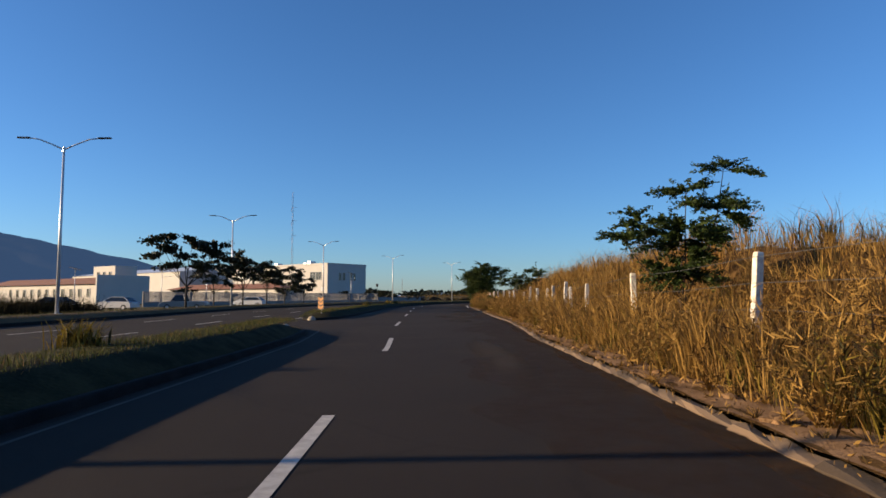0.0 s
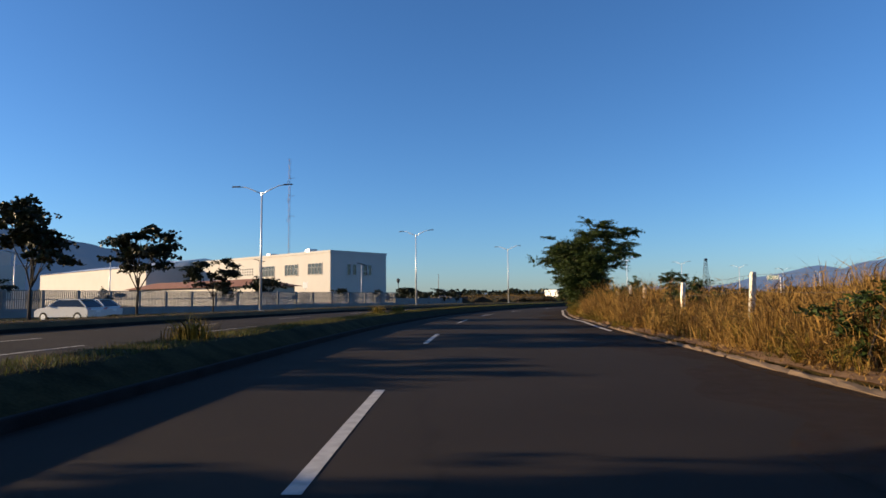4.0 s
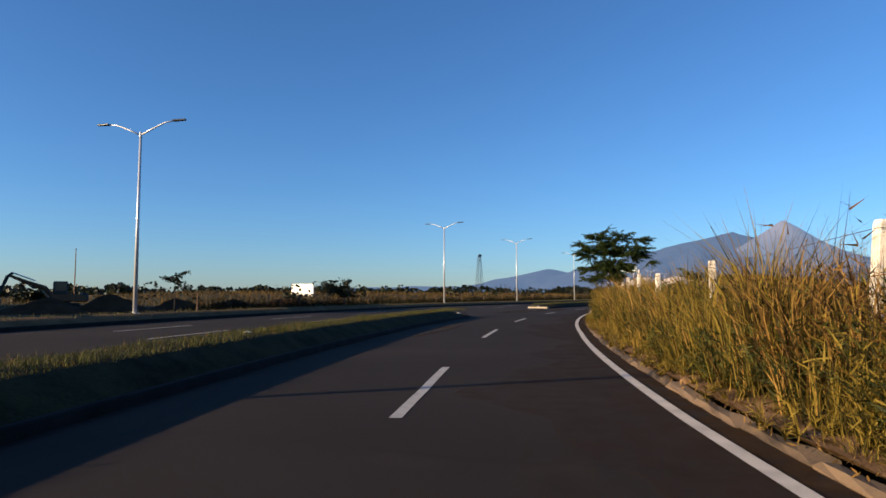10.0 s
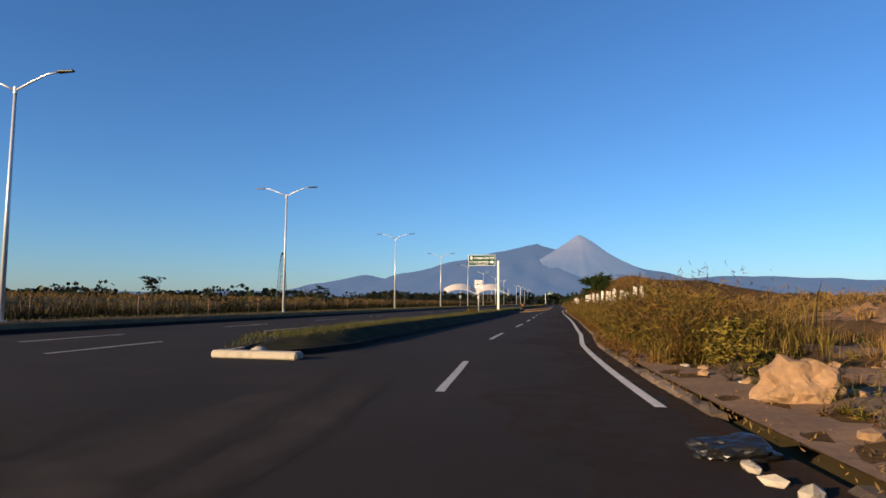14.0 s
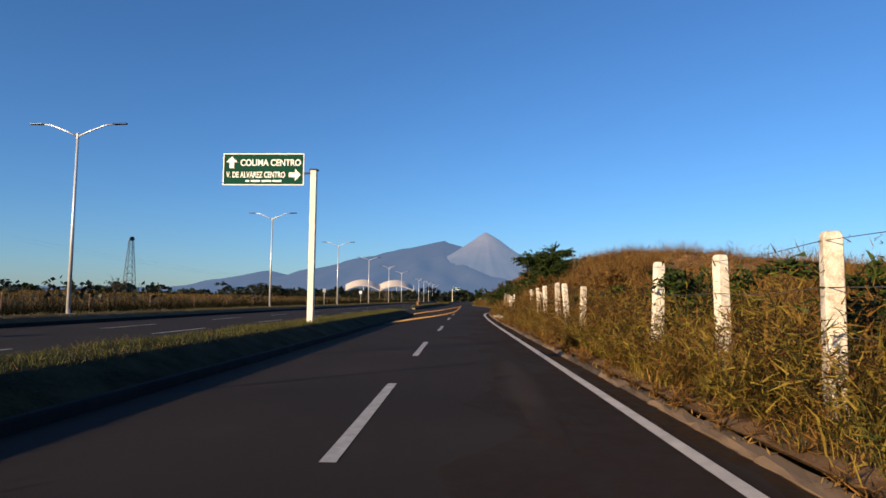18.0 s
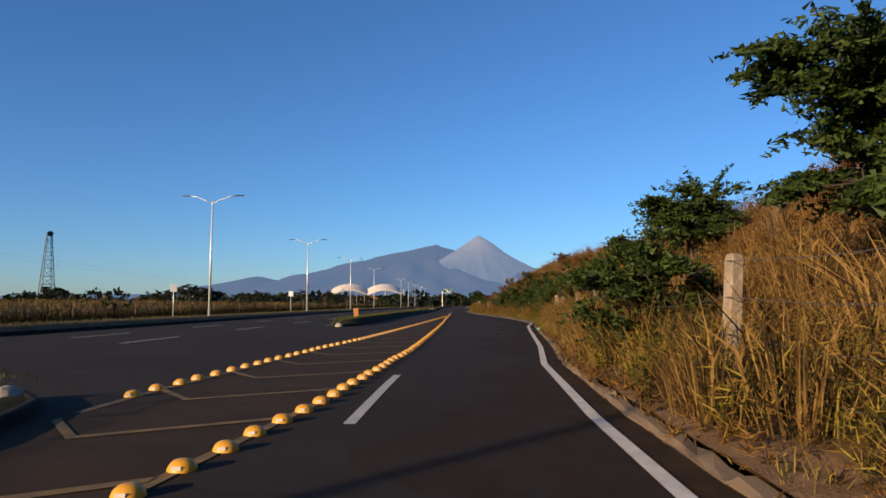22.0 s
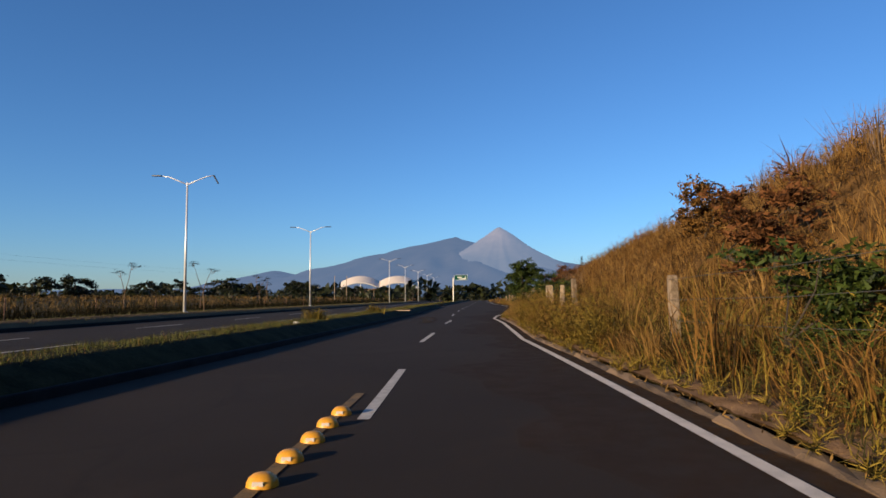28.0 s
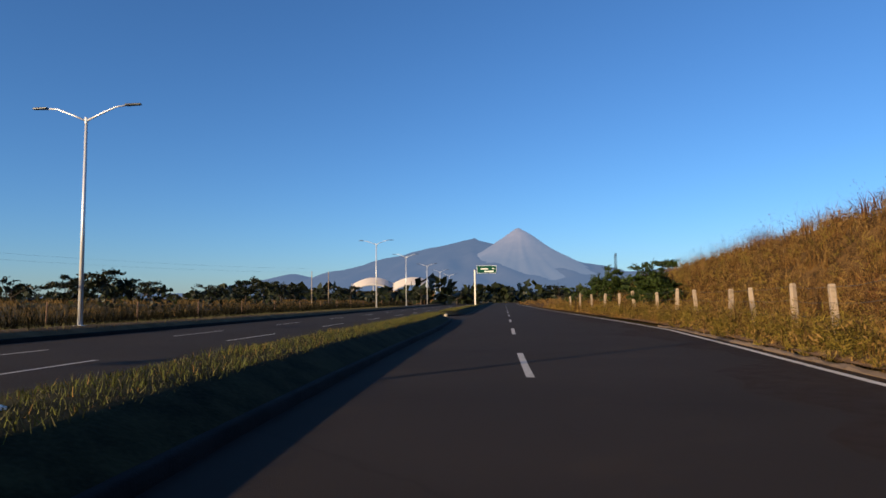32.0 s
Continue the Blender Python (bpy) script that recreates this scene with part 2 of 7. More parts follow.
M_SIGNYEL = mat("yellow_sign", (0.42, 0.155, 0.006), 0.5, vary=0.12, scale=5, fine=30, bump=0.02)
M_BLACK = mat("black_sign_paint", (0.014, 0.0125, 0.0117), 0.6, vary=0.3, scale=5, fine=30, bump=0.02)
M_POST = mat("whitewashed_concrete", (0.74, 0.68, 0.58), 0.9, tint=(0.30, 0.25, 0.19), scale=6, fine=45, bump=0.3, rand=0.25)
M_WOODPOST = mat("weathered_wood", (0.234, 0.14, 0.0858), 0.9, vary=0.5, scale=5, fine=50, bump=0.4)
M_GATE = mat("white_gate_paint", (0.78, 0.72, 0.62), 0.55, vary=0.2, scale=6, fine=50, bump=0.08)
M_ROCK = mat("tan_rock", (0.281, 0.168, 0.0819), 0.9, vary=0.4, scale=1.5, fine=12, bump=0.6, rand=0.4)
M_RUBBLE = mat("pale_rubble", (0.40, 0.34, 0.255), 0.9, vary=0.4, scale=4, fine=25, bump=0.4, rand=0.4)
M_GLASS = mat("dark_glass", (0.0156, 0.0195, 0.0234), 0.08, vary=0.2, scale=3, fine=20, bump=0.0)
M_TYRE = mat("tyre_rubber", (0.0156, 0.0156, 0.0156), 0.85, vary=0.2, scale=9, fine=60, bump=0.1)
M_CARWHITE = mat("white_car_paint", (0.585, 0.585, 0.577), 0.3, vary=0.06, scale=2, fine=20, bump=0)
M_CARDARK = mat("dark_car_paint", (0.0273, 0.0296, 0.0351), 0.3, vary=0.15, scale=2, fine=20, bump=0)
M_CARGREY = mat("grey_car_paint", (0.234, 0.234, 0.242), 0.3, 0.4, vary=0.1, scale=2, fine=20, bump=0)
M_LIGHT = mat("lamp_glass", (0.468, 0.429, 0.39), 0.15, vary=0.1, scale=9, fine=40, bump=0)
M_PANEL = mat("solar_panel_glass", (0.00936, 0.0125, 0.0273), 0.2, vary=0.2, scale=9, fine=40, bump=0)
M_STADIUM = mat("stadium_membrane", (0.663, 0.577, 0.484), 0.7, vary=0.1, scale=0.2, fine=4, bump=0)
M_CABLE = mat("cable", (0.0468, 0.0468, 0.0468), 0.7, vary=0.1, bump=0)
# The second colour glows: blue air haze painted onto the mountains themselves.
M_VOLCANO = haze_mat("haze_glow_volcano_rock", (0.13, 0.108, 0.10), (0.100, 0.124, 0.162), (0.024, 0.024, 0.024), (210, 430))
M_HILL = haze_mat("haze_glow_hill", (0.027, 0.026, 0.025), (0.062, 0.088, 0.130))
M_NEARHILL = haze_mat("haze_glow_near_hill", (0.0195, 0.0203, 0.0187), (0.0203, 0.0343, 0.0608))
# Grey carries the shade of the white boundary wall; far sheds use it too.
M_GREYWALL = mat("shade_toned_render", (0.21, 0.205, 0.20), 0.9, vary=0.25, scale=0.8, fine=12, bump=0.1)
M_EXCAVATOR = mat("dull_orange_machine_paint", (0.125, 0.0546, 0.0156), 0.6, vary=0.5, scale=2, fine=20, bump=0.05)
M_CLAY = mat("dark_dug_earth", (0.0585, 0.0367, 0.0203), 0.95, vary=0.5, scale=0.8, fine=9, bump=0.6, spec=0.05)

# ---- the road's own coordinates: s metres along it, d metres to its left ----
HEADING = [-3.07, -3.07, -3.8, -3.46, -2.54, -2.19, -2.37, -2.9, -3.98, -5.76, -8.03, -10.56, -13.54, -16.96, -20.63, -24.3, -27.72, -30.82, -33.77, -36.73, -39.89, -43.2, -46.22, -48.38, -49.42, -49.45, -49.13, -48.93, -48.88, -48.92, -49.2, -49.75, -50.19, -50.13, -49.72, -49.38, -49.09, -48.67, -48.2, -47.71, -47.06, -46.24, -45.56, -45.37, -45.73, -46.13, -48.4, -49.5]
_S = np.arange(-150.0, 900.0, 0.5)
_H = np.radians(np.interp(_S, np.arange(-10, 10 * len(HEADING) - 10, 10), HEADING))
_X, _Y = np.cumsum(-np.sin(_H) * 0.5), np.cumsum(np.cos(_H) * 0.5)
_i0 = int(150 / 0.5)
_X, _Y = _X - _X[_i0], _Y - _Y[_i0]


def P(s, d, z=0.0):
    """World place of road coordinates (arrays or numbers)."""
    h = np.interp(s, _S, _H)
    return np.interp(s, _S, _X) - np.cos(h) * d, np.interp(s, _S, _Y) - np.sin(h) * d, z + 0 * h


def V(s, d, z=0.0):
    return Vector([float(c) for c in P(s, d, z)])


def yaw_at(s):
    return math.degrees(float(np.interp(s, _S, _H)))


def at(s, d, z=0.0, turn=0.0):
    """Pose at road coordinates: local y runs along the road."""
    v = V(s, d, z)
    return pose(v.x, v.y, v.z, 0, 0, yaw_at(s) + turn)


def curve(*pairs):
    xs, ys = zip(*pairs)
    return lambda s: np.interp(s, xs, ys)


# right edge of the asphalt, centre line, median's two edges, far kerb
d_right = curve((-60, -3), (0, -3.0), (8, -3.2), (21, -3.5), (36, -4.6), (46, -4.9), (60, -5.5), (74, -5.7), (94, -5.4), (98.5, -4.9), (107, -4.45), (116, -4.0), (124, -3.1),
                (134, -2.5), (148, -2.45), (165, -2.65), (191, -2.45), (217, -2.45), (224, -2.7), (240, -2.6), (270, -2.25), (290, -2.0), (309, -1.8), (316, -1.95),
                (322, -2.5), (335, -3.4), (342, -4.0), (348, -4.9), (362, -4.6), (373, -3.95), (387, -2.75), (405, -2.55), (412, -2.9), (419, -3.25), (426, -3.35), (432, -4.05),
                (437, -5.0), (449, -6.45), (457, -7.15), (467, -7.8), (477, -7.7), (520, -6.2), (600, -4.7), (700, -4.7))
d_dash = curve((-60, 1), (18, 1.22), (30, 1.62), (44, 1.48), (62, 1.3), (95, 2.02), (108, 2.15), (122, 1.8), (134, 1.65), (150, 1.2), (163, 1.1), (192, 1.2), (208, 1.15),
               (219, 1.35), (238, 1.2), (270, 1.45), (280, 1.35), (297, 1.45), (312, 1.65), (404, 1.2), (409, 0.9), (419, 0.3), (423, -0.05), (432, -0.2), (438, -0.45), (448, -0.75), (700, -0.8))
d_medr = curve((-60, 4.3), (20, 4.4), (28, 5.0), (38, 6.0), (50, 5.3), (62, 4.9), (95, 5.1), (150, 4.7), (184, 4.8), (210, 5.0), (240, 4.7),
               (300, 4.8), (312, 5.2), (341, 7.5), (370, 7.2), (390, 6.2), (407, 5.0), (425, 3.6), (440, 2.6), (470, 2.7), (490, 3.4), (520, 3.6), (700, 3.6))
d_medl = curve((-60, 7.4), (28, 7.6), (40, 8.2), (62, 8.0), (150, 7.8), (210, 7.9), (300, 8.2), (341, 9.3), (370, 9.3), (395, 8.6), (410, 7.9),
               (440, 5.9), (470, 5.9), (520, 6.3), (700, 6.3))
d_lamp = curve((-60, 21.5), (39, 21.9), (74, 22.75), (107, 21.0), (141, 21.55), (171, 21.45), (218, 21.75), (246, 21.8), (283, 21.9), (319, 22.6), (356, 22.7), (395, 22.55),
               (432, 20.3), (467, 19.65), (700, 19.5))


def d_far(s):
    return d_lamp(s) - 1.5


# crest of the bank beside the road, and how far its foot lies from the kerb
bank_h = curve((-60, 1.5), (0, 1.6), (12, 2.1), (25, 3.1), (45, 3.1), (60, 3.1), (68, 2.7), (74, 1.9), (82, 1.1), (92, 0.6), (110, 0.35), (250, 0.35), (262, 1.0), (276, 2.3),
               (286, 3.4), (297, 4.4), (306, 5.0), (322, 5.4), (345, 5.9), (362, 6.6), (378, 7.0), (395, 6.4), (415, 5.4), (430, 5.0), (450, 5.0), (470, 5.2),
               (490, 4.3), (520, 2.6), (560, 0.8), (700, 0.5))


bank_w = curve((-60, 5.6), (72, 5.4), (95, 8.3), (700, 8.3))
field_rise = curve((186, 0.0), (202, 1.7), (236, 2.3), (262, 1.3), (276, 0.0))


def bank_z(s, o):
    """Height of the right bank, o metres out from the kerb."""
    k = np.clip((o - 2.2) / bank_w(s), 0, 1)
    k = k * k * (3 - 2 * k) * 0.55 + k * 0.45
    down = np.clip((o - 22) / 26, 0, 1)
    wob = 0.16 * np.sin(s * 0.47 + o * 0.6) * np.sin(s * 0.19 - o * 0.37) + 0.10 * np.sin(s * 1.1 + 1.7 * o)
    return 0.10 + 0.03 * np.clip(o, 0, 3) + bank_h(s) * k * (1 - down) + wob * np.clip((o - 1.0) / 3, 0, 1) * (1 - down) - 0.15 * down \
        + field_rise(s) * np.clip((o - 5) / 19, 0, 1) ** 1.3 * (1 - np.clip((o - 36) / 12, 0, 1))


# ---- mesh helpers ----
def mesh_from(name, verts, faces, material, smooth=False):
    """verts: (n, 3); faces: (m, k) of one size, as arrays."""
    verts, faces = np.asarray(verts, dtype=np.float32), np.asarray(faces, dtype=np.int32)
    me = bpy.data.meshes.new(name)
    me.vertices.add(len(verts))
    me.vertices.foreach_set("co", verts.ravel())
    k = faces.shape[1]
    me.loops.add(faces.size)
    me.loops.foreach_set("vertex_index", faces.ravel())
    me.polygons.add(len(faces))
    me.polygons.foreach_set("loop_start", np.arange(0, faces.size, k, dtype=np.int32))
    me.polygons.foreach_set("loop_total", np.full(len(faces), k, dtype=np.int32))
    if smooth:
        me.polygons.foreach_set("use_smooth", np.ones(len(faces), dtype=bool))
    me.update(calc_edges=True)
    me.materials.append(material)
    return me


def finish(name, bm, material, smooth=False):
    me = bpy.data.meshes.new(name)
    bmesh.ops.recalc_face_normals(bm, faces=bm.faces)
    bm.to_mesh(me)
    bm.free()
    me.materials.append(material)
    if smooth:
        for p in me.polygons:
            p.use_smooth = True
    return me


def part(name, data, material, parent, label="", m=None, smooth=False):
    """One mesh object under a thing or a part."""
    me = finish(name, data, material, smooth) if isinstance(data, bmesh.types.BMesh) else data
    ob = new(name, me)
    ob.parent = parent
    if m is not None:
        ob.matrix_basis = m
    return tagged(ob, label)


def thing(name, label, category, m=None, group="", kind=""):
    ob = new(name)
    if m is not None:
        ob.matrix_basis = m
    return tagged(ob, label, category, group, kind)


def solid(name, data, material, label, category, m=None, group="", kind="", smooth=False):
    me = finish(name, data, material, smooth) if isinstance(data, bmesh.types.BMesh) else data
    ob = new(name, me)
    if m is not None:
        ob.matrix_basis = m
    return tagged(ob, label, category, group, kind)


def box(sx, sy, sz, at_=(0, 0, 0), bevel=0.0, bm=None, turn=None):
    """A box that stands on at_, bevelled."""
    bm = bm or bmesh.new()
    r = bmesh.ops.create_cube(bm, size=1)
    vs = r["verts"]
    bmesh.ops.scale(bm, vec=(sx, sy, sz), verts=vs)
    bmesh.ops.translate(bm, vec=(0, 0, sz / 2), verts=vs)
    if turn is not None:
        bmesh.ops.transform(bm, matrix=turn, verts=vs)
    bmesh.ops.translate(bm, vec=at_, verts=vs)
    if bevel:
        es = list({e for v in vs for e in v.link_edges})
        bmesh.ops.bevel(bm, geom=es, offset=bevel, segments=1, affect="EDGES", profile=0.5)
    return bm


def tube(points, radii, n=8, bm=None, cap=True):
    """A tapered tube along points."""
    bm = bm or bmesh.new()
    pts = [Vector(p) for p in points]
    rings = []
    for i, p in enumerate(pts):
        a = pts[max(i - 1, 0)]
        b = pts[min(i + 1, len(pts) - 1)]
        ax = (b - a).normalized()
        u = ax.orthogonal().normalized()
        if i:
            u = (last - ax * last.dot(ax)).normalized()
        last = u
        w = ax.cross(u)
        r = radii[i] if hasattr(radii, "__len__") else radii
        rings.append([bm.verts.new(p + (u * math.cos(q) + w * math.sin(q)) * r) for q in [2 * math.pi * k / n for k in range(n)]])
    for a, b in zip(rings, rings[1:]):
        for k in range(n):
            bm.faces.new((a[k], a[(k + 1) % n], b[(k + 1) % n], b[k]))
    if cap:
        bm.faces.new(rings[0][::-1])
        bm.faces.new(rings[-1])
    return bm


def sweep(name, s0, s1, step, profile, material, smooth=False, cap=True):
    """A strip along the road: profile(s) gives rows of (d, z)."""
    n = max(2, int(round((s1 - s0) / step)) + 1)
    ss = np.linspace(s0, s1, n)
    rows = np.array([profile(s) for s in ss])
    k = rows.shape[1]
    x, y, _ = P(np.repeat(ss, k), rows[:, :, 0].ravel())
    verts = np.c_[x, y, rows[:, :, 1].ravel()]
    i = (np.arange(n - 1)[:, None] * k + np.arange(k - 1)[None]).ravel()
    faces = np.c_[i, i + k, i + k + 1, i + 1]
    return mesh_from(name, verts, faces, material, smooth)


def flat_strip(name, s0, s1, d0, d1, z, material, step=1.0):
    f0 = d0 if callable(d0) else (lambda s: d0)
    f1 = d1 if callable(d1) else (lambda s: d1)
    return sweep(name, s0, s1, step, lambda s: [(float(f1(s)), z), (float(f0(s)), z)], material)


def quads(name, centre, u, v, material):
    """Loose rhombic leaves: centre, half length and half width vectors."""
    n = len(centre)
    verts = np.empty((n, 4, 3), dtype=np.float32)
    verts[:, 0], verts[:, 1], verts[:, 2], verts[:, 3] = centre - u, centre + v, centre + u, centre - v
    return mesh_from(name, verts.reshape(-1, 3), np.arange(4 * n).reshape(n, 4), material)


def leaflets(name, centre, u, v, material):
    """Loose narrow leaves, one pointed piece each."""
    n = len(centre)
    verts = np.empty((n, 3, 3), dtype=np.float32)
    verts[:, 0], verts[:, 1], verts[:, 2] = centre - u + v, centre - u - v, centre + u
    return mesh_from(name, verts.reshape(-1, 3), np.arange(3 * n).reshape(n, 3), material)


def blades(name, base, height, width, lean, material, rng, head=0.0, simple=False, la=None):
    """Grass: bent blades of two pieces; a share of them carries a seed head. simple: one piece each."""
    n = len(base)
    ang = rng.uniform(0, 2 * np.pi, n)
    side = np.c_[np.cos(ang), np.sin(ang), np.zeros(n)] * (width / 2)[:, None]
    la = rng.uniform(0, 2 * np.pi, n) if la is None else la
    ld = np.c_[np.cos(la), np.sin(la), np.zeros(n)] * (lean * height)[:, None]
    up = np.c_[np.zeros(n), np.zeros(n), height]
    mid, tip = base + up * 0.6 + ld * 0.3, base + up * (1 - 0.25 * lean[:, None]) + ld
    if simple:
        verts = np.empty((n, 3, 3), dtype=np.float32)
        verts[:, 0], verts[:, 1], verts[:, 2] = base - side, base + side, tip
        return mesh_from(name, verts.reshape(-1, 3), np.arange(3 * n).reshape(n, 3), material)
    verts = np.empty((n, 5, 3), dtype=np.float32)
    wide = np.where(rng.random(n) < head, 1.9, 0.85)[:, None]
    verts[:, 0], verts[:, 1] = base - side, base + side
    verts[:, 2], verts[:, 3], verts[:, 4] = mid + side * wide, mid - side * wide, tip
    i = np.arange(n)[:, None] * 5
    faces = np.concatenate([i + [0, 1, 2], i + [0, 2, 3], i + [3, 2, 4]])
    return mesh_from(name, verts.reshape(-1, 3), faces, material)

# ---- ground, mountains ----
def ground_sheet():
    r = np.array([0, 60, 150, 300, 600, 1200, 2500, 4950.0])
    a = np.linspace(0, 2 * np.pi, 49)[:-1]
    verts = [(110 + q * math.cos(t), 220 + q * math.sin(t), -0.06) for q in r[1:] for t in a] + [(110, 220, -0.06)]
    n = len(a)
    bm = bmesh.new()
    vs = [bm.verts.new(v) for v in verts]
    for k in range(n):
        bm.faces.new((vs[-1], vs[k], vs[(k + 1) % n]))
    for j in range(len(r) - 2):
        for k in range(n):
            bm.faces.new((vs[j * n + k], vs[(j + 1) * n + k], vs[(j + 1) * n + (k + 1) % n], vs[j * n + (k + 1) % n]))
    return solid("ground", bm, M_FIELD, "flat dry farmland of tan grass and green patches", "ground", kind="structure")


ground_sheet()
EYE = Vector((128.0, 254.0))


def mountain(name, label, material, peaks, a0, a1, r0, r1, rough, far=4300.0):
    """Cones (azimuth, elevation, angular radius, steepness) raised on a fan of ground far ahead, cut by gullies."""
    az = np.radians(np.linspace(a0, a1, 260))
    rr = np.linspace(r0, r1, 44)
    A, R = np.meshgrid(az, rr, indexing="ij")
    x, y = -np.sin(A) * R, np.cos(A) * R
    z = np.zeros_like(x)
    for pa, el, rad, p in peaks:
        cx, cy = -math.sin(radians(pa)) * far, math.cos(radians(pa)) * far
        top = math.tan(radians(el)) * far
        dx, dy = x - cx, y - cy
        q = np.hypot(dx, dy) / (far * radians(rad))
        th = np.arctan2(dy, dx)
        gully = 1 + rough * (np.sin(th * 23 + 3 * np.sin(q * 5)) * 0.5 + np.sin(th * 41 + 1.3) * 0.3) * np.clip(q * 2, 0, 1)
        z = np.maximum(z, top * np.clip(1 - q * gully, 0, 1) ** p)
    z = z + 5 * np.sin(A * 90 + R * 0.01) * np.sin(R * 0.012) * (z > 30)
    k = len(rr)
    i = (np.arange(len(az) - 1)[:, None] * k + np.arange(k - 1)[None]).ravel()
    verts = np.c_[x.ravel() + EYE.x, y.ravel() + EYE.y, z.ravel() - 1]
    me = mesh_from(name, verts, np.c_[i, i + 1, i + k + 1, i + k], material, True)
    return solid(name, me, material, label, "mountain", kind="structure")


mountain("volcano", "grey conical volcano with gullied ash slopes and painted blue haze", M_VOLCANO, [(-50.75, 6.35, 12.2, 1.40)], -36, -66, 2900, 4640, 0.06, 3900.0)
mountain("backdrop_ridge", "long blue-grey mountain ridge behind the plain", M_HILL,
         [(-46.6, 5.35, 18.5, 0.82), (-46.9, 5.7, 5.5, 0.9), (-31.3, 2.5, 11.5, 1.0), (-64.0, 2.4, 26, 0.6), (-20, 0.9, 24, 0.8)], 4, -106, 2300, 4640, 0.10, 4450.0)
mountain("backdrop_hill", "blue hill beyond the buildings with painted haze", M_NEARHILL, [(41, 6.2, 24, 0.72)], 68, 14, 2300, 4640, 0.08)

# ---- carriageways ----
road = solid("road", flat_strip("road", -60, 700, lambda s: d_right(s) - 0.05, lambda s: d_far(s) + 0.05, 0.0, M_ASPHALT, 2.0), M_ASPHALT,
             "dark grey worn asphalt of two carriageways with dusty patches", "road", kind="structure")


def marking(name, s0, s1, da, db, material, z=0.005, step=1.0):
    return part(name, flat_strip(name, s0, s1, da, db, z, material, step), material, road)


def line(name, s0, s1, f, width, material, z=0.005):
    return marking(name, s0, s1, lambda s: f(s) - width / 2, lambda s: f(s) + width / 2, material, z)


# dashes of the near carriageway, about 5 m long and 14 m apart
DASHES = (-12, 2.5, 16.8, 31.6, 47.6, 62, 77, 92.8, 106.4, 120.5, 134.7, 147.9, 161.9, 175, 190.3, 205.3, 219.6, 232.5, 243.5, 254.5, 265, 278, 294.1, 308.4,
          391, 404, 418.3, 433.5, 450.6, 465, 479, 493, 507, 521, 535, 549, 563, 577, 591)
for s in DASHES:
    line("lane_dash", s, s + 5.2, d_dash, 0.15, M_WHITE)
# dashes of the far carriageway
for lane in (3.6, 7.2):
    for k in range(-4, 50):
        s = 5 + 12.6 * k + lane
        line("lane_dash", s, s + 5, lambda q, w=lane: d_medl(q) + (d_far(q) - d_medl(q)) * w / 10.8, 0.14, M_WHITE)
edge_in = curve((84, 0.42), (160, 0.42), (186, 0.49), (290, 0.50), (318, 0.42), (330, 0.42))
line("edge_line", 84, 194.2, lambda s: d_right(s) + edge_in(s), 0.16, M_EDGE, 0.017)
line("edge_line", 204.2, 330, lambda s: d_right(s) + edge_in(s), 0.16, M_EDGE, 0.017)
line("edge_line", 330, 640, lambda s: d_right(s) + 0.40, 0.16, M_EDGE, 0.017)
for a, b in ((-60, 28), (41, 183), (212, 309), (343, 486), (497, 700)):
    line("edge_line", a, b, lambda s: d_medl(s) + 0.35, 0.11, M_WHITE)

line("edge_line", -60, 27, lambda s: d_medr(s) - 0.3, 0.07, M_FAINT)

# hatched zone with two rows of studs
hatch_l = curve((284, 4.75), (311, 5.35), (321, 4.95), (327, 4.5), (361, 2.9), (376, 2.05))
hatch_r = curve((284, 4.7), (293, 3.9), (301, 3.0), (310, 2.3), (321, 2.0), (362, 2.05), (393, 1.55))
marking("dusty_paint", 285, 374, hatch_r, lambda s: hatch_l(s) - 0.02, M_DUSTPAINT, 0.004)
line("hatch_edge", 285, 393, lambda s: hatch_r(s) + 0.05, 0.13, M_YPAINT, 0.009)
line("hatch_edge", 309, 376, lambda s: hatch_l(s) - 0.05, 0.13, M_YPAINT, 0.009)


def hatch_bar(s):
    """A V that points against the traffic: a short arm from the left row, a long one to the right row."""
    a, b = float(hatch_l(s)), float(hatch_r(s))
    w = a - b
    if w < 0.5:
        return
    v = a - 0.32 * w
    s_v, s_e = s - 0.35 * w, s - 0.35 * w + 0.62 * (v - b)
    bm = bmesh.new()
    pts = [(s, a - 0.08), (s_v, v), (s_e, b + 0.08)]
    vs = [bm.verts.new(V(q + o, d, 0.014)) for q, d in pts for o in (-0.09, 0.09)]
    bm.faces.new((vs[0], vs[1], vs[3], vs[2]))
    bm.faces.new((vs[2], vs[3], vs[5], vs[4]))
    part("hatch_bar", bm, M_YPAINT, road)


for k in range(30):
    hatch_bar(292.0 + 2.75 * k)


def irregular(s, seed, amp):
    return amp * (math.sin(s * 0.9 + seed) * 0.5 + math.sin(s * 2.3 + 2 * seed) * 0.3 + math.sin(s * 5.1 + seed) * 0.2)


M_DUST = mat("washed_dust", (0.0897, 0.053, 0.0265), 0.95, vary=0.5, scale=2.5, fine=40, bump=0.5, spec=0.05)
for off, seed in ((0.34, 2),):
    part("roadside_dust", sweep("roadside_dust", -20, 640, 0.4, lambda s: [(float(d_right(s)) + off + irregular(s, seed, 0.16), 0.006 + 0.001 * seed), (float(d_right(s)) - 0.03, 0.006 + 0.001 * seed)], M_DUST),
         M_DUST, road, "brown dust washed along the kerb")
M_SAND = mat("pale_sandy_dust", (0.30, 0.185, 0.095), 0.95, tint=(0.12, 0.07, 0.034), scale=2.2, fine=30, bump=0.7, spec=0.05)
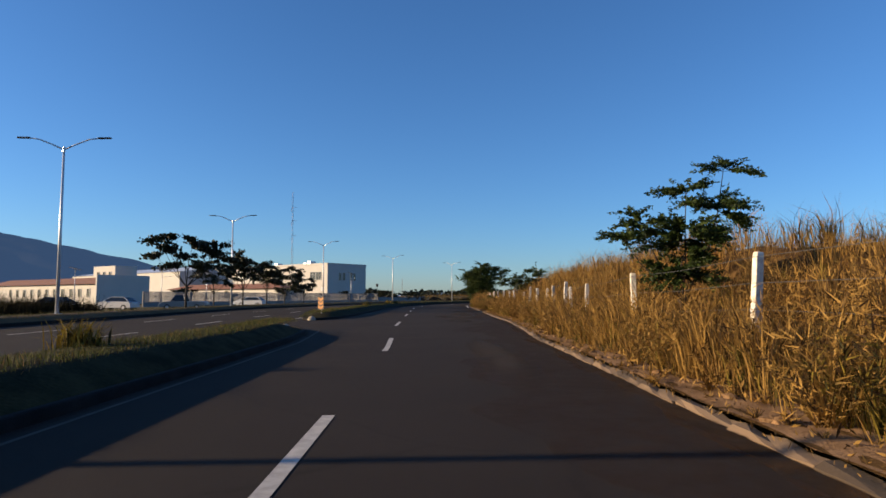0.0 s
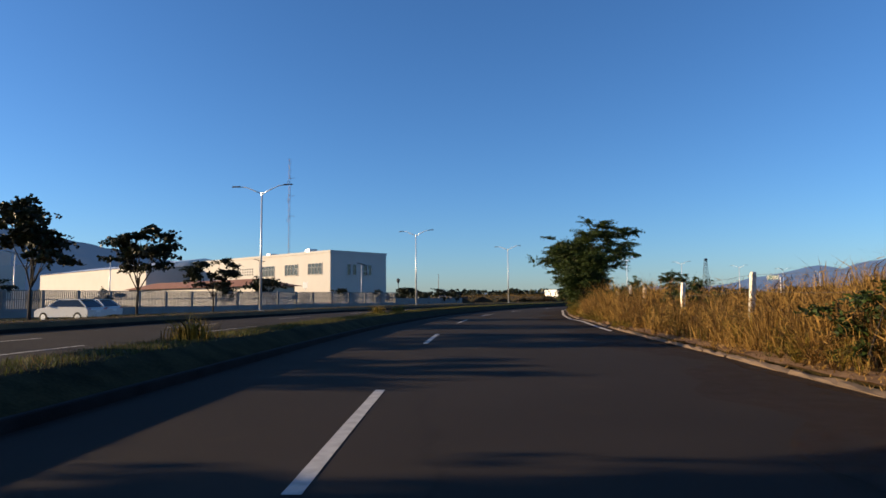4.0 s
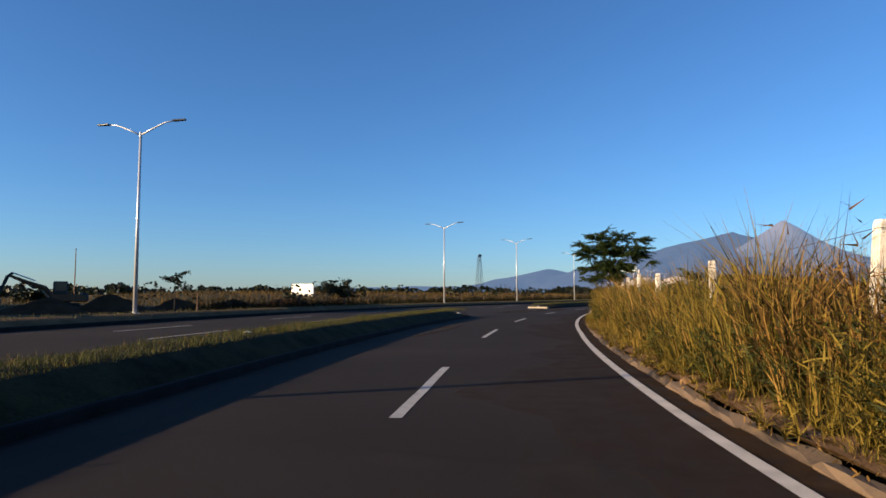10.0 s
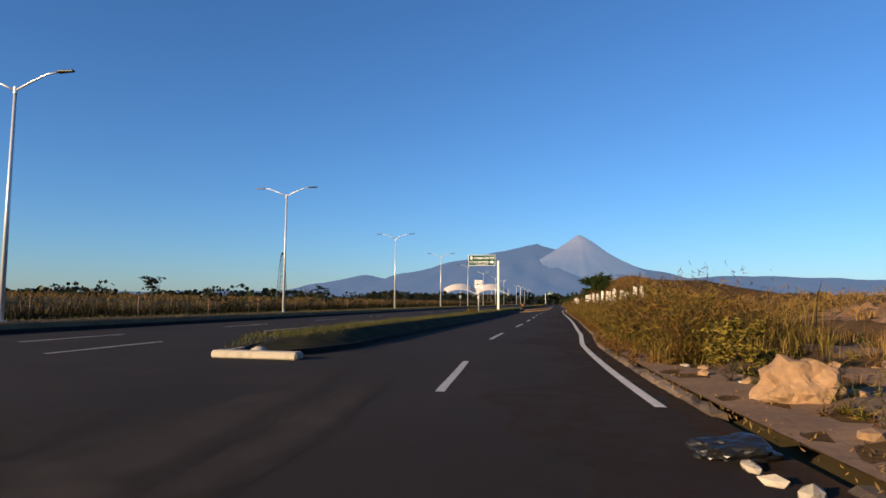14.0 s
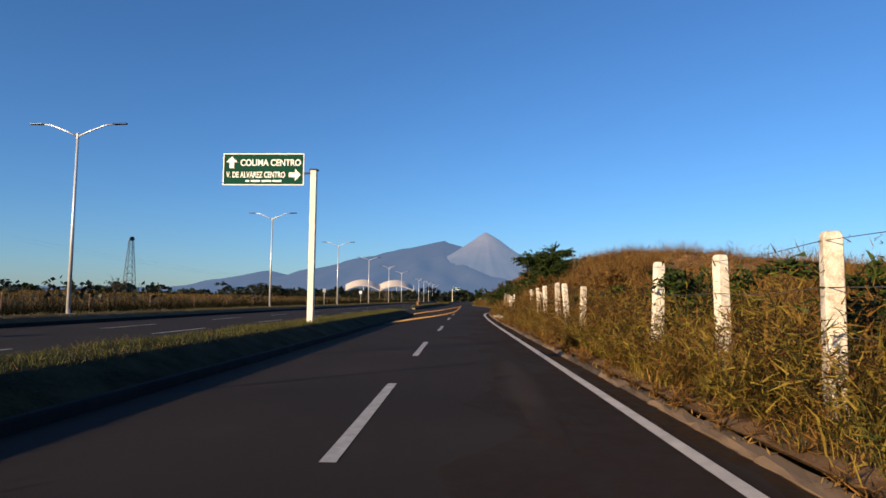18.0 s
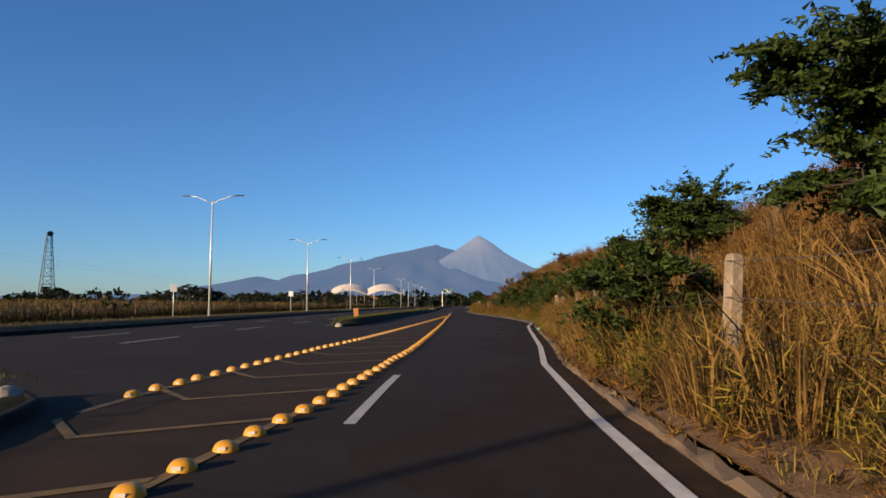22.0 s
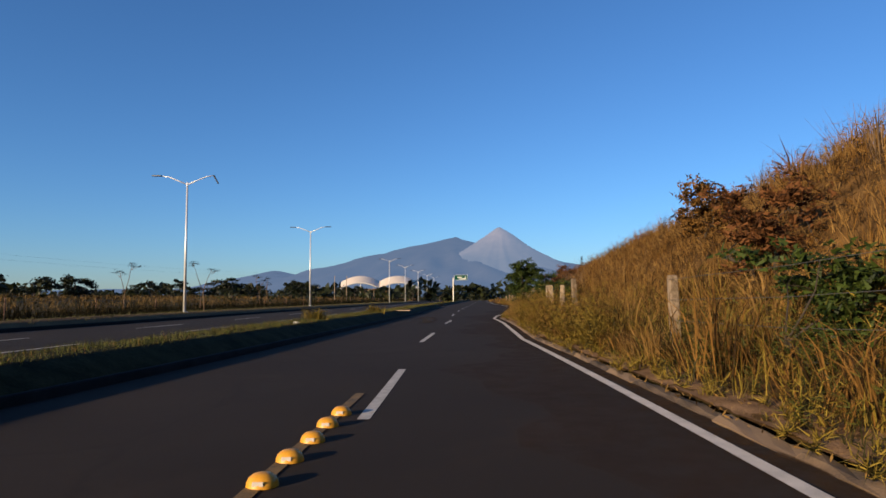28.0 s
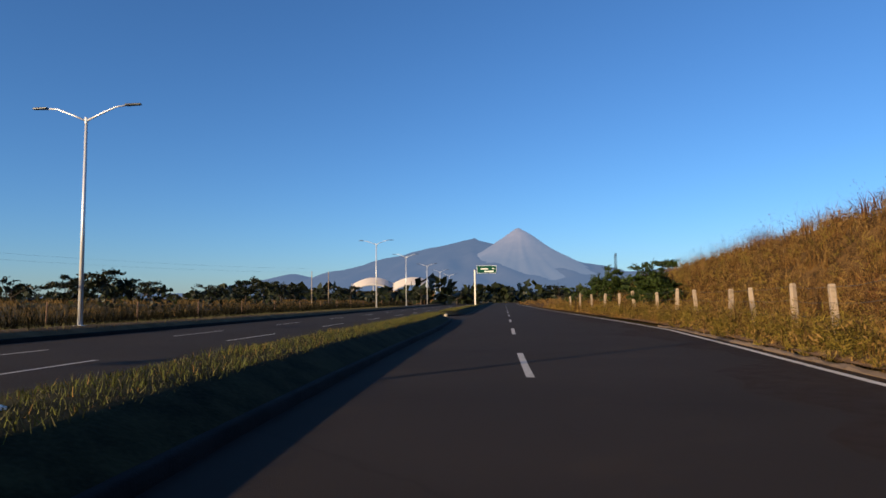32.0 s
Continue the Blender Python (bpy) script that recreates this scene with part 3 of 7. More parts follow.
M_STAIN = mat("damp_stain", (0.00858, 0.0078, 0.00702), 0.85, vary=0.4, scale=3, fine=40, bump=0.1)
M_PATCH = mat("pale_dust", (0.075, 0.060, 0.047), 0.95, vary=0.5, scale=1.6, fine=50, bump=0.3, spec=0.1)
M_FILM = mat("thin_brown_dust", (0.075, 0.046, 0.032), 0.95, vary=0.4, scale=1.2, fine=60, bump=0.3, spec=0.05)


def thin_film(m, cover):
    """Dust that covers the asphalt in part, and thins out to the patch's edge."""
    nt = m.node_tree
    nd, ln = nt.nodes, nt.links
    co = nd.new("ShaderNodeTexCoord")
    mp = nd.new("ShaderNodeMapping")
    mp.inputs["Location"].default_value = (-1, -1, 0)
    mp.inputs["Scale"].default_value = (2, 2, 0)
    ln.new(co.outputs["Generated"], mp.inputs[0])
    gr = nd.new("ShaderNodeTexGradient")
    gr.gradient_type = "SPHERICAL"
    ln.new(mp.outputs[0], gr.inputs[0])
    ns = nd.new("ShaderNodeTexNoise")
    ns.inputs["Scale"].default_value = 1.1
    ns.inputs["Detail"].default_value = 7
    ns.inputs["Roughness"].default_value = 0.7
    ln.new(co.outputs["Object"], ns.inputs["Vector"])
    mu = nd.new("ShaderNodeMath")
    mu.operation = "MULTIPLY"
    ln.new(gr.outputs[1], mu.inputs[0])
    ln.new(ns.outputs[0], mu.inputs[1])
    rp = nd.new("ShaderNodeMapRange")
    rp.inputs[1].default_value, rp.inputs[2].default_value, rp.inputs[4].default_value = 0.05, 0.32, cover
    ln.new(mu.outputs[0], rp.inputs[0])
    tr = nd.new("ShaderNodeBsdfTransparent")
    mx = nd.new("ShaderNodeMixShader")
    ln.new(rp.outputs[0], mx.inputs[0])
    ln.new(tr.outputs[0], mx.inputs[1])
    ln.new(nd["Principled BSDF"].outputs[0], mx.inputs[2])
    ln.new(mx.outputs[0], nd["Material Output"].inputs[0])


def patchy(m, low, high, cover):
    """Dust in loose patches."""
    nd, ln = m.node_tree.nodes, m.node_tree.links
    co = nd.new("ShaderNodeTexCoord")
    ns = nd.new("ShaderNodeTexNoise")
    ns.inputs["Scale"].default_value = 2.2
    ns.inputs["Detail"].default_value = 8
    ns.inputs["Roughness"].default_value = 0.75
    ln.new(co.outputs["Object"], ns.inputs["Vector"])
    rp = nd.new("ShaderNodeMapRange")
    rp.inputs[1].default_value, rp.inputs[2].default_value, rp.inputs[4].default_value = low, high, cover
    ln.new(ns.outputs[0], rp.inputs[0])
    tr, mx = nd.new("ShaderNodeBsdfTransparent"), nd.new("ShaderNodeMixShader")
    ln.new(rp.outputs[0], mx.inputs[0])
    ln.new(tr.outputs[0], mx.inputs[1])
    ln.new(nd["Principled BSDF"].outputs[0], mx.inputs[2])
    ln.new(mx.outputs[0], nd["Material Output"].inputs[0])


patchy(M_DUST, 0.36, 0.62, 0.75)
patchy(M_FILM, 0.38, 0.72, 0.5)
thin_film(M_PATCH, 0.7)
thin_film(M_STAIN, 0.9)


part("dust_film", sweep("dust_film", -20, 520, 0.8, lambda s: [(float(d_right(s)) + 1.9 + irregular(s * 0.4, 4, 1.4), 0.0105), (float(d_right(s)) + 0.3, 0.0105)], M_FILM),
     M_FILM, road, "thin brown dust on the asphalt beside the kerb")


def blot(name, s, d, ls, ld, material, seed, label):
    rng = random.Random(seed)
    bm = bmesh.new()
    ring = []
    for k in range(18):
        a = 2 * math.pi * k / 18
        f = rng.uniform(0.55, 1.1)
        ring.append(bm.verts.new((ld * f * math.sin(a), ls * f * math.cos(a), 0)))
    bm.faces.new(ring)
    part(name, bm, material, road, label, at(s, d, 0.0125 + 0.0002 * (seed % 9)))


for k, (s, d, a, b) in enumerate([(366, -2.4, 1.8, 0.6), (368.5, -2.9, 1.2, 0.45), (372, -1.9, 0.9, 0.3), (352, -3.0, 2.4, 0.5), (347, -2.3, 1.0, 0.4), (330, -1.2, 1.2, 0.4), (359, -2.6, 2.0, 0.4)]):
    blot("damp_stain", s, d, a, b, M_STAIN, k, "dark damp stain on asphalt")
for k, (s, d, a, b) in enumerate([(45, -2.4, 6.0, 2.0), (52, -3.0, 5.5, 1.6), (38, -2.0, 4.0, 1.0), (58, -3.4, 6, 1.4), (200, 3.4, 11, 0.9), (196, 5.0, 9, 1.0), (186, 8.0, 9, 1.2), (203, 2.4, 6, 0.6), (168, 3.4, 9, 0.7), (140, -0.6, 10, 0.8), (16, -1.6, 7, 0.9), (262, -0.8, 9, 0.6), (425, 1.4, 9, 0.8), (336, -1.6, 1.4, 0.4), (341, -3.0, 1.5, 0.5)]):
    blot("worn_patch", s, d, a, b, M_PATCH, k + 20, "pale dusty worn patch on asphalt")

# ---- medians with kerbs ----
MEDIANS = ((-60.0, 28.5), (39.4, 184.0), (210.4, 310.0), (340.8, 487.0), (495.0, 700.0))


def med_edges(s, a, b):
    """Edges of a median, rounded towards its ends."""
    f = math.sqrt(max(0.0, min(1, (s - a) / 3.5, (b - s) / 3.5)))
    f = 0.12 + 0.88 * f
    c, h = float(d_medr(s) + d_medl(s)) / 2, float(d_medl(s) - d_medr(s)) / 2
    return c - h * f, c + h * f


for n, (a, b) in enumerate(MEDIANS):
    soil = sweep("median", a + 0.15, b - 0.15, 1.0, lambda s: [(lo, z) for lo, z in (lambda e: [(e[0] + 0.1 + (e[1] - e[0] - 0.2) * q, 0.12 + 0.36 * min(1, max(0, (s - a - 1.5) / 4), max(0, (b - s - 1.5) / 4)) * min(1, q / 0.24, (1 - q) / 0.24)) for q in (0, .12, .24, .5, .76, .88, 1)])(med_edges(s, a, b))][::-1], M_DARKSOIL, True)
    med = solid("median", soil, M_DARKSOIL, "raised grassy median strip of brown soil", "median", kind="structure")
    for side in (0, 1):
        def prof(s):
            e = med_edges(s, a, b)[side]
            g = 1 if side == 0 else -1
            w = 0.17 * g
            rows = [(e, -0.02), (e + 0.02 * g, 0.13), (e + 0.05 * g, 0.15), (e + w, 0.15), (e + w + 0.005 * g, 0.08)]
            return rows if side == 1 else rows[::-1]
        part("kerb", sweep("kerb", a, b, 0.8, prof, M_KERBSHADE), M_KERBSHADE, med, "concrete kerb coloured dark for its shade")
    for e in (a, b):
        if -50 < e < 600:
            g = 1 if e == a else -1
            bm = bmesh.new()
            bmesh.ops.create_uvsphere(bm, u_segments=14, v_segments=8, radius=1.0)
            bmesh.ops.scale(bm, vec=(0.26, 0.3, 0.24), verts=bm.verts)
            part("kerb_nose", bm, M_RUBBLE, med, "pale rounded concrete nose", at(e + 0.25 * g, float(d_medr(e) + d_medl(e)) / 2, 0.02), True)

# pale kerb across the head of the median after the field opening
solid("nose_kerb", box(2.3, 0.42, 0.2, (0, 0, -0.02), 0.05), M_RUBBLE, "pale worn concrete kerb across the median's head", "kerb", at(210.2, 6.3, 0, -6), kind="structure")

# far kerb and verge with the lamps
verge = solid("verge", sweep("verge", -60, 700, 2.0, lambda s: [(float(d_far(s)) + q, z) for q, z in ((0.1, 0.16), (0.6, 0.38), (1.5, 0.47), (2.6, 0.42), (4.2, -0.1))][::-1], M_SOIL, True),
              M_SOIL, "narrow grassy verge beside the far carriageway", "verge", kind="structure")
part("kerb", sweep("kerb", -60, 700, 2.0, lambda s: [(float(d_far(s)) + q, z) for q, z in ((0, -0.02), (0.02, 0.16), (0.05, 0.18), (0.17, 0.18), (0.175, 0.06))][::-1], M_KERBSHADE), M_KERBSHADE, verge)

left_rise = curve((196, 0.0), (240, 1.0), (400, 1.0), (700, 1.0))
FIELD_OFF, FIELD_Z = (9, 16, 26, 40, 60, 85, 115, 140), (-0.12, 0.15, 0.8, 1.5, 2.0, 2.1, 1.6, -0.15)


def left_z(s, q):
    """Height of the field beyond the far verge, q metres out from its kerb."""
    return np.interp(q, FIELD_OFF, FIELD_Z) * left_rise(s) + 0.22 * np.sin(s * 0.11 + q * 0.09) * np.sin(s * 0.037 - q * 0.05) * np.clip((q - 12) / 20, 0, 1) * left_rise(s) - 0.06 * (1 - left_rise(s))


solid("field_slope", sweep("field_slope", 196, 700, 6.0, lambda s: [(float(d_far(s)) + q, float(left_z(s, q))) for q in FIELD_OFF][::-1], M_FIELD, True), M_FIELD,
      "gently rising dry golden field beyond the far verge", "field", kind="structure")

# right bank
OFF = (0.16, 0.5, 1.0, 1.6, 2.3, 3.2, 4.2, 5.4, 6.8, 8.2, 9.6, 11.0, 13.0, 16.0, 22.0, 34.0, 48.0)
bank = solid("embankment", sweep("embankment", -60, 700, 1.5, lambda s: [(float(d_right(s)) - o, float(bank_z(s, o))) for o in OFF], M_BANK, True), M_BANK,
             "bank of dry brown soil beside the road", "embankment", kind="structure")


def sand_strip(s0, s1, seed):
    """Dry sandy earth with straw between kerb and grass."""
    part("sand_strip", sweep("sand_strip", s0, s1, 0.5, lambda s: [(float(d_right(s)) - o, float(bank_z(s, o)) + 0.012 + 0.03 * irregular(3 * s, o * 9 + seed, 1.0) * (o < 0.8)) for o in (0.17, 0.35, 0.55, 0.75, 0.95 + irregular(s, seed, 0.25))], M_SAND, True), M_SAND, bank, "strip of pale sandy dust behind the kerb")


sand_strip(-10, 96, 1)
sand_strip(96, 192, 2)
sand_strip(212, 480, 3)
part("bare_ground", sweep("bare_ground", 195, 213, 0.5, lambda s: [(float(d_right(s)) - o, float(bank_z(s, o)) + 0.014 + 0.05 * irregular(2.3 * s, o * 4, 1.0) * (0.4 < o < 9)) for o in (0.17, 0.5, 0.9, 1.4, 2.0, 2.7, 3.5, 4.4, 5.4, 6.5, 8.0, 10.0 + irregular(s, 3, 1.5))], M_DIRT, True), M_DIRT, bank, "bare orange-brown ground at the field opening")


def dirt_crest(s0, s1, o0, o1, rise=0.55):
    """Bare orange earth along the crest, broken into clods and runnels."""
    n, k = int((s1 - s0) / 0.35), 19
    ss, oo = np.meshgrid(np.linspace(s0, s1, n), np.linspace(o0, o1, k), indexing="ij")
    edge = np.minimum(np.minimum(ss - s0, s1 - ss) / 5, np.minimum(oo - o0, o1 - oo) / 1.2)
    lump = 0.16 * np.sin(ss * 1.7 + oo) * np.sin(ss * 0.6 - oo * 2.1) + 0.10 * np.sin(ss * 3.9 + 2 * oo) + np.random.default_rng(int(s0)).normal(0, 0.05, ss.shape)
    x, y, _ = P(ss.ravel(), (d_right(ss) - oo).ravel())
    z = bank_z(ss, oo) + np.clip(edge, 0, 1) * (rise + lump * 1.6) - 0.12
    i = (np.arange(n - 1)[:, None] * k + np.arange(k - 1)[None]).ravel()
    me = mesh_from("dirt_mound", np.c_[x, y, z.ravel()], np.c_[i, i + k, i + k + 1, i + 1], M_DIRT)
    return solid("dirt_mound", me, M_DIRT, "heap of bare orange earth on the bank", "mound", kind="structure")


dirt_crest(33, 54, 8.0, 13.0, 0.4)
dirt_crest(272, 292, 8.0, 13.5, 0.4)
dirt_crest(214, 230, 9.0, 15.0, 0.25)


def kerb_right():
    """Low slanted kerbstones of 1.6 m, a little out of line."""
    rng = random.Random(4)
    holder = thing("kerb_right", "low worn concrete kerb, dusty and partly broken", "kerb", kind="structure")
    meshes = []
    for k in range(5):
        bm = bmesh.new()
        prof = [(0.0, -0.03), (0.02, 0.05), (-0.05, 0.085), (-0.19, 0.09), (-0.21, -0.03)]
        rings = []
        for y in (-0.79, -0.4, 0.0, 0.4, 0.79):
            rings.append([bm.verts.new((-(x + rng.uniform(-0.012, 0.012)), y, z + (rng.uniform(-0.035, 0.015) if z > 0 else 0))) for x, z in prof])
        for a, b in zip(rings, rings[1:]):
            for i in range(4):
                bm.faces.new((a[i], b[i], b[i + 1], a[i + 1]))
        bm.faces.new(rings[0])
        bm.faces.new(rings[-1][::-1])
        meshes.append(finish("kerbstone", bm, M_KERB))
    for k in range(296):
        s = -2 + 1.6 * k
        if 193 < s < 204 and k % 3:
            continue
        sl = math.degrees(math.atan((float(d_right(s + 0.8)) - float(d_right(s - 0.8))) / 1.6))
        part("kerbstone", rng.choice(meshes), M_KERB, holder, m=at(s, float(d_right(s)) + rng.uniform(-0.02, 0.02), -0.028, sl) @ pose(0, 0, 0, rng.uniform(-1, 1), 0, rng.uniform(-0.8, 0.8)))


kerb_right()

# ---- street lamps ----
def street_lamp():
    ob = thing("street_lamp", "tall white steel street lamp with two dark lamp heads", "street lamp", group="street lamps along the far verge")
    part("pole", tube([(0, 0, 0.0), (0, 0, 9.96)], [0.115, 0.065], 12), M_STEEL, ob, smooth=True)
    part("base_plate", box(0.42, 0.42, 0.03, bevel=0.006), M_STEEL, ob)
    part("pole_cap", tube([(0, 0, 9.76), (0, 0, 10.06)], [0.085, 0.08], 10), M_STEEL, ob)
    for g in (-1, 1):
        part("arm", tube([(0, 0, 9.89), (0.7 * g, 0, 10.21), (1.5 * g, 0, 10.53), (2.1 * g, 0, 10.60)], [0.05, 0.045, 0.04, 0.038], 8), M_STEEL, ob, smooth=True)
        bm = box(0.78, 0.27, 0.09, (2.4 * g, 0, 10.56), 0.03)
        for v in bm.verts:
            if v.co.x * g > 2.6:
                v.co.y *= 0.6
                v.co.z += 0.012
        part("lamp_head", bm, M_HEAD, ob, "flat dark grey lamp head")
    return ob


LAMPS = (5.0, 38.8, 74.5, 107.0, 141.6, 171.3, 218.6, 245.8, 283.2, 319.4, 356.3, 395.5, 432.5, 467.5, 537.8, 568.5, 604.0, 638.0, 672.0)
BROKEN = 432.5
first = street_lamp()
first.matrix_basis = at(LAMPS[0], float(d_lamp(LAMPS[0])), 0.44)
for s in LAMPS[1:]:
    lamp = copy_thing(first, at(s, float(d_lamp(s)), 0.44))
    if s == BROKEN:
        # one head has come loose and hangs down from the arm
        tagged(lamp, "white steel street lamp with one lamp head hanging down")
        head = [c for c in lamp.children if c.name.startswith("lamp_head")][1]
        head.matrix_basis = Matrix.Translation((2.05, 0, 10.60)) @ Matrix.Rotation(radians(62), 4, "Y") @ Matrix.Translation((-2.05, 0, -10.60))

# ---- road studs ----
def stud():
    ob = thing("road_stud", "yellow domed plastic road stud on asphalt", "road stud", group="yellow studs of the hatched zone")
    bm = bmesh.new()
    rings = [(0.125, 0.0), (0.122, 0.025), (0.105, 0.06), (0.07, 0.088), (0.03, 0.098)]
    rs = [[bm.verts.new((r * math.cos(a), r * math.sin(a), z)) for a in [2 * math.pi * k / 12 for k in range(12)]] for r, z in rings]
    for a, b in zip(rs, rs[1:]):
        for k in range(12):
            bm.faces.new((a[k], a[(k + 1) % 12], b[(k + 1) % 12], b[k]))
    bm.faces.new(rs[-1])
    part("dome", bm, M_YELLOW, ob, smooth=True)
    part("reflector", box(0.085, 0.012, 0.035, (0, -0.112, 0.022), 0.003), M_LIGHT, ob)
    return ob


seed_stud, used = stud(), False
for f, a, b in ((hatch_r, 287.0, 392.0), (hatch_l, 310.5, 375.5)):
    s = a
    rngs = random.Random(3)
    while s < b:
        m = at(s + rngs.uniform(-0.03, 0.03), float(f(s)) + rngs.uniform(-0.02, 0.02), 0.004)
        if not used:
            seed_stud.matrix_basis, used = m, True
        else:
            copy_thing(seed_stud, m)
        s += 0.74

# ---- signs ----
def letters(text, size, material, x, y, z, parent, name="lettering", width=None):
    cu = bpy.data.curves.new(name, "FONT")
    cu.body, cu.size, cu.extrude, cu.align_x, cu.offset = text, size, 0.004, "LEFT", size * 0.022
    ob = new(name, cu)
    bpy.context.view_layer.update()
    me = bpy.data.meshes.new_from_object(ob.evaluated_get(bpy.context.evaluated_depsgraph_get()))
    bpy.data.objects.remove(ob)
    if width:
        k = width / max(v.co.x for v in me.vertices)
        for v in me.vertices:
            v.co.x *= k
    me.materials.clear()
    me.materials.append(material)
    t = part(name, me, material, parent)
    t.matrix_basis = pose(x, y, z, 90, 0, 0)
    return t


def arrow(points, parent, x, z, size, turn, y):
    bm = bmesh.new()
    vs = [bm.verts.new((px * size, 0, pz * size)) for px, pz in points]
    bm.faces.new(vs)
    bmesh.ops.rotate(bm, verts=bm.verts, cent=(0, 0, 0), matrix=Matrix.Rotation(radians(turn), 3, "Y"))
    bmesh.ops.translate(bm, verts=bm.verts, vec=(x, y, z))
    part("arrow", bm, M_PLATE, parent, "white arrow")


ARROW = [(0, 0.5), (0.5, 0.02), (0.2, 0.02), (0.2, -0.5), (-0.2, -0.5), (-0.2, 0.02), (-0.5, 0.02)]


def direction_sign(s, d, flip=False, lettered=True, scale=1.0):
    """Green panel that hangs out to the left (or right) of one square white post."""
    g = -1 if flip else 1
    ob = thing("direction_sign", "green road direction sign with white lettering on a tall white post" if lettered else "green overhead road sign on a white post", "road sign", at(s, d, 0.06))
    part("post", box(0.24, 0.24, 6.55, bevel=0.012), M_GATE, ob, "square white weathered post")
    part("footing", box(0.5, 0.5, 0.08, bevel=0.01), M_KERB, ob)
    part("bracket", box(0.5, 0.1, 0.07, (-0.3 * g, -0.02, 6.4), 0.01), M_DARK, ob)
    part("post_cap", box(0.34, 0.3, 0.06, (0, 0, 6.55), 0.01), M_DARK, ob)
    cx = -2.07 * g
    w, h, z0 = 3.35, 1.32, 5.93
    panel = part("panel", box(w, 0.03, h, (cx, -0.06, z0), 0.008), M_PLATE, ob, "white-bordered sign panel")
    part("panel_face", box(w - 0.09, 0.006, h - 0.09, (cx, -0.079, z0 + 0.045)), M_SIGNGREEN, ob, "green sign face")
    for k in (-1, 1):
        part("stiffener", box(w * 0.96, 0.05, 0.05, (cx, -0.015, z0 + h / 2 + 0.33 * k)), M_DARK, ob)
    y = -0.088
    if lettered:
        arrow(ARROW, ob, cx - 1.31, z0 + 0.94, 0.48, 0, y)
        letters("COLIMA CENTRO", 0.37, M_PLATE, cx - 0.96, y, z0 + 0.81, ob, width=2.5)
        letters("V. DE ALVAREZ CENTRO", 0.34, M_PLATE, cx - 1.52, y, z0 + 0.32, ob, width=2.42)
        arrow(ARROW, ob, cx + 1.3, z0 + 0.43, 0.5, 90, y)
        for k, (a, b) in enumerate(((-0.72, 0.16), (-0.5, 0.38), (-0.06, 0.40), (0.38, 0.38))):
            part("small_print", box(b, 0.004, 0.075, (cx + a + b / 2, y, z0 + 0.14)), M_PLATE, ob)
    else:
        for k, (a, b, c) in enumerate(((-1.0, 1.2, 0.75), (-0.4, 1.6, 0.32))):
            part("small_print", box(b, 0.004, 0.17, (cx + a + b / 2, y, z0 + c - 0.08)), M_PLATE, ob)
        arrow(ARROW, ob, cx + 1.14, z0 + 0.76, 0.36, 90, y)
    return ob


direction_sign(274.4, 6.36)
direction_sign(549.0, 4.6, True, False)


def round_sign(s, d, zc, size, pole_h, limit=True, turn=0.0):
    ob = thing("speed_sign" if limit else "round_sign", "white square speed limit sign with red ring on steel post", "road sign", at(s, d, 0.2, turn))
    part("post", tube([(0, 0, 0), (0, 0, pole_h)], 0.038, 8), M_STEEL, ob, smooth=True)
    part("plate", box(size, 0.014, size, (0, -0.045, zc - size / 2), 0.004), M_PLATE, ob)
    bm = bmesh.new()
    for r0, r1 in ((0.36, 0.44),):
        n = 32
        a = [bm.verts.new((r0 * size * math.cos(2 * math.pi * k / n), 0, r0 * size * math.sin(2 * math.pi * k / n))) for k in range(n)]
        b = [bm.verts.new((r1 * size * math.cos(2 * math.pi * k / n), 0, r1 * size * math.sin(2 * math.pi * k / n))) for k in range(n)]
        for k in range(n):
            bm.faces.new((a[k], a[(k + 1) % n], b[(k + 1) % n], b[k]))
    bmesh.ops.translate(bm, verts=bm.verts, vec=(0, -0.056, zc))
    part("ring", bm, M_SIGNRED, ob, "red ring")
    if limit:
        letters("60", size * 0.46, M_BLACK, -size * 0.26, -0.058, zc - size * 0.13, ob, width=size * 0.5)
        part("small_print", box(size * 0.14, 0.004, size * 0.035, (0, -0.057, zc - size * 0.26)), M_BLACK, ob)
    return ob


round_sign(256.2, 6.55, 2.95, 0.75, 3.3)


def plain_sign(s, d, zc, w, h, pole_h, turn=0.0, label="blank pale sign plate on a thin steel post", face=None):
    ob = thing("road_sign", label, "road sign", at(s, d, 0.15, turn))
    part("post", tube([(0, 0, 0), (0, 0, pole_h)], 0.035, 8), M_STEEL, ob, smooth=True)
    part("plate", box(w, 0.014, h, (0, -0.045, zc - h / 2), 0.004), face or M_PLATE, ob)
    return ob


plain_sign(138.0, 37.5, 3.3, 0.85, 0.9, 3.7)
plain_sign(389.5, 23.6, 2.75, 0.6, 0.68, 3.0, 15)
plain_sign(352.0, 24.0, 2.6, 0.5, 0.6, 2.9, 20, "small dark sign plate on a thin post", M_STEEL)


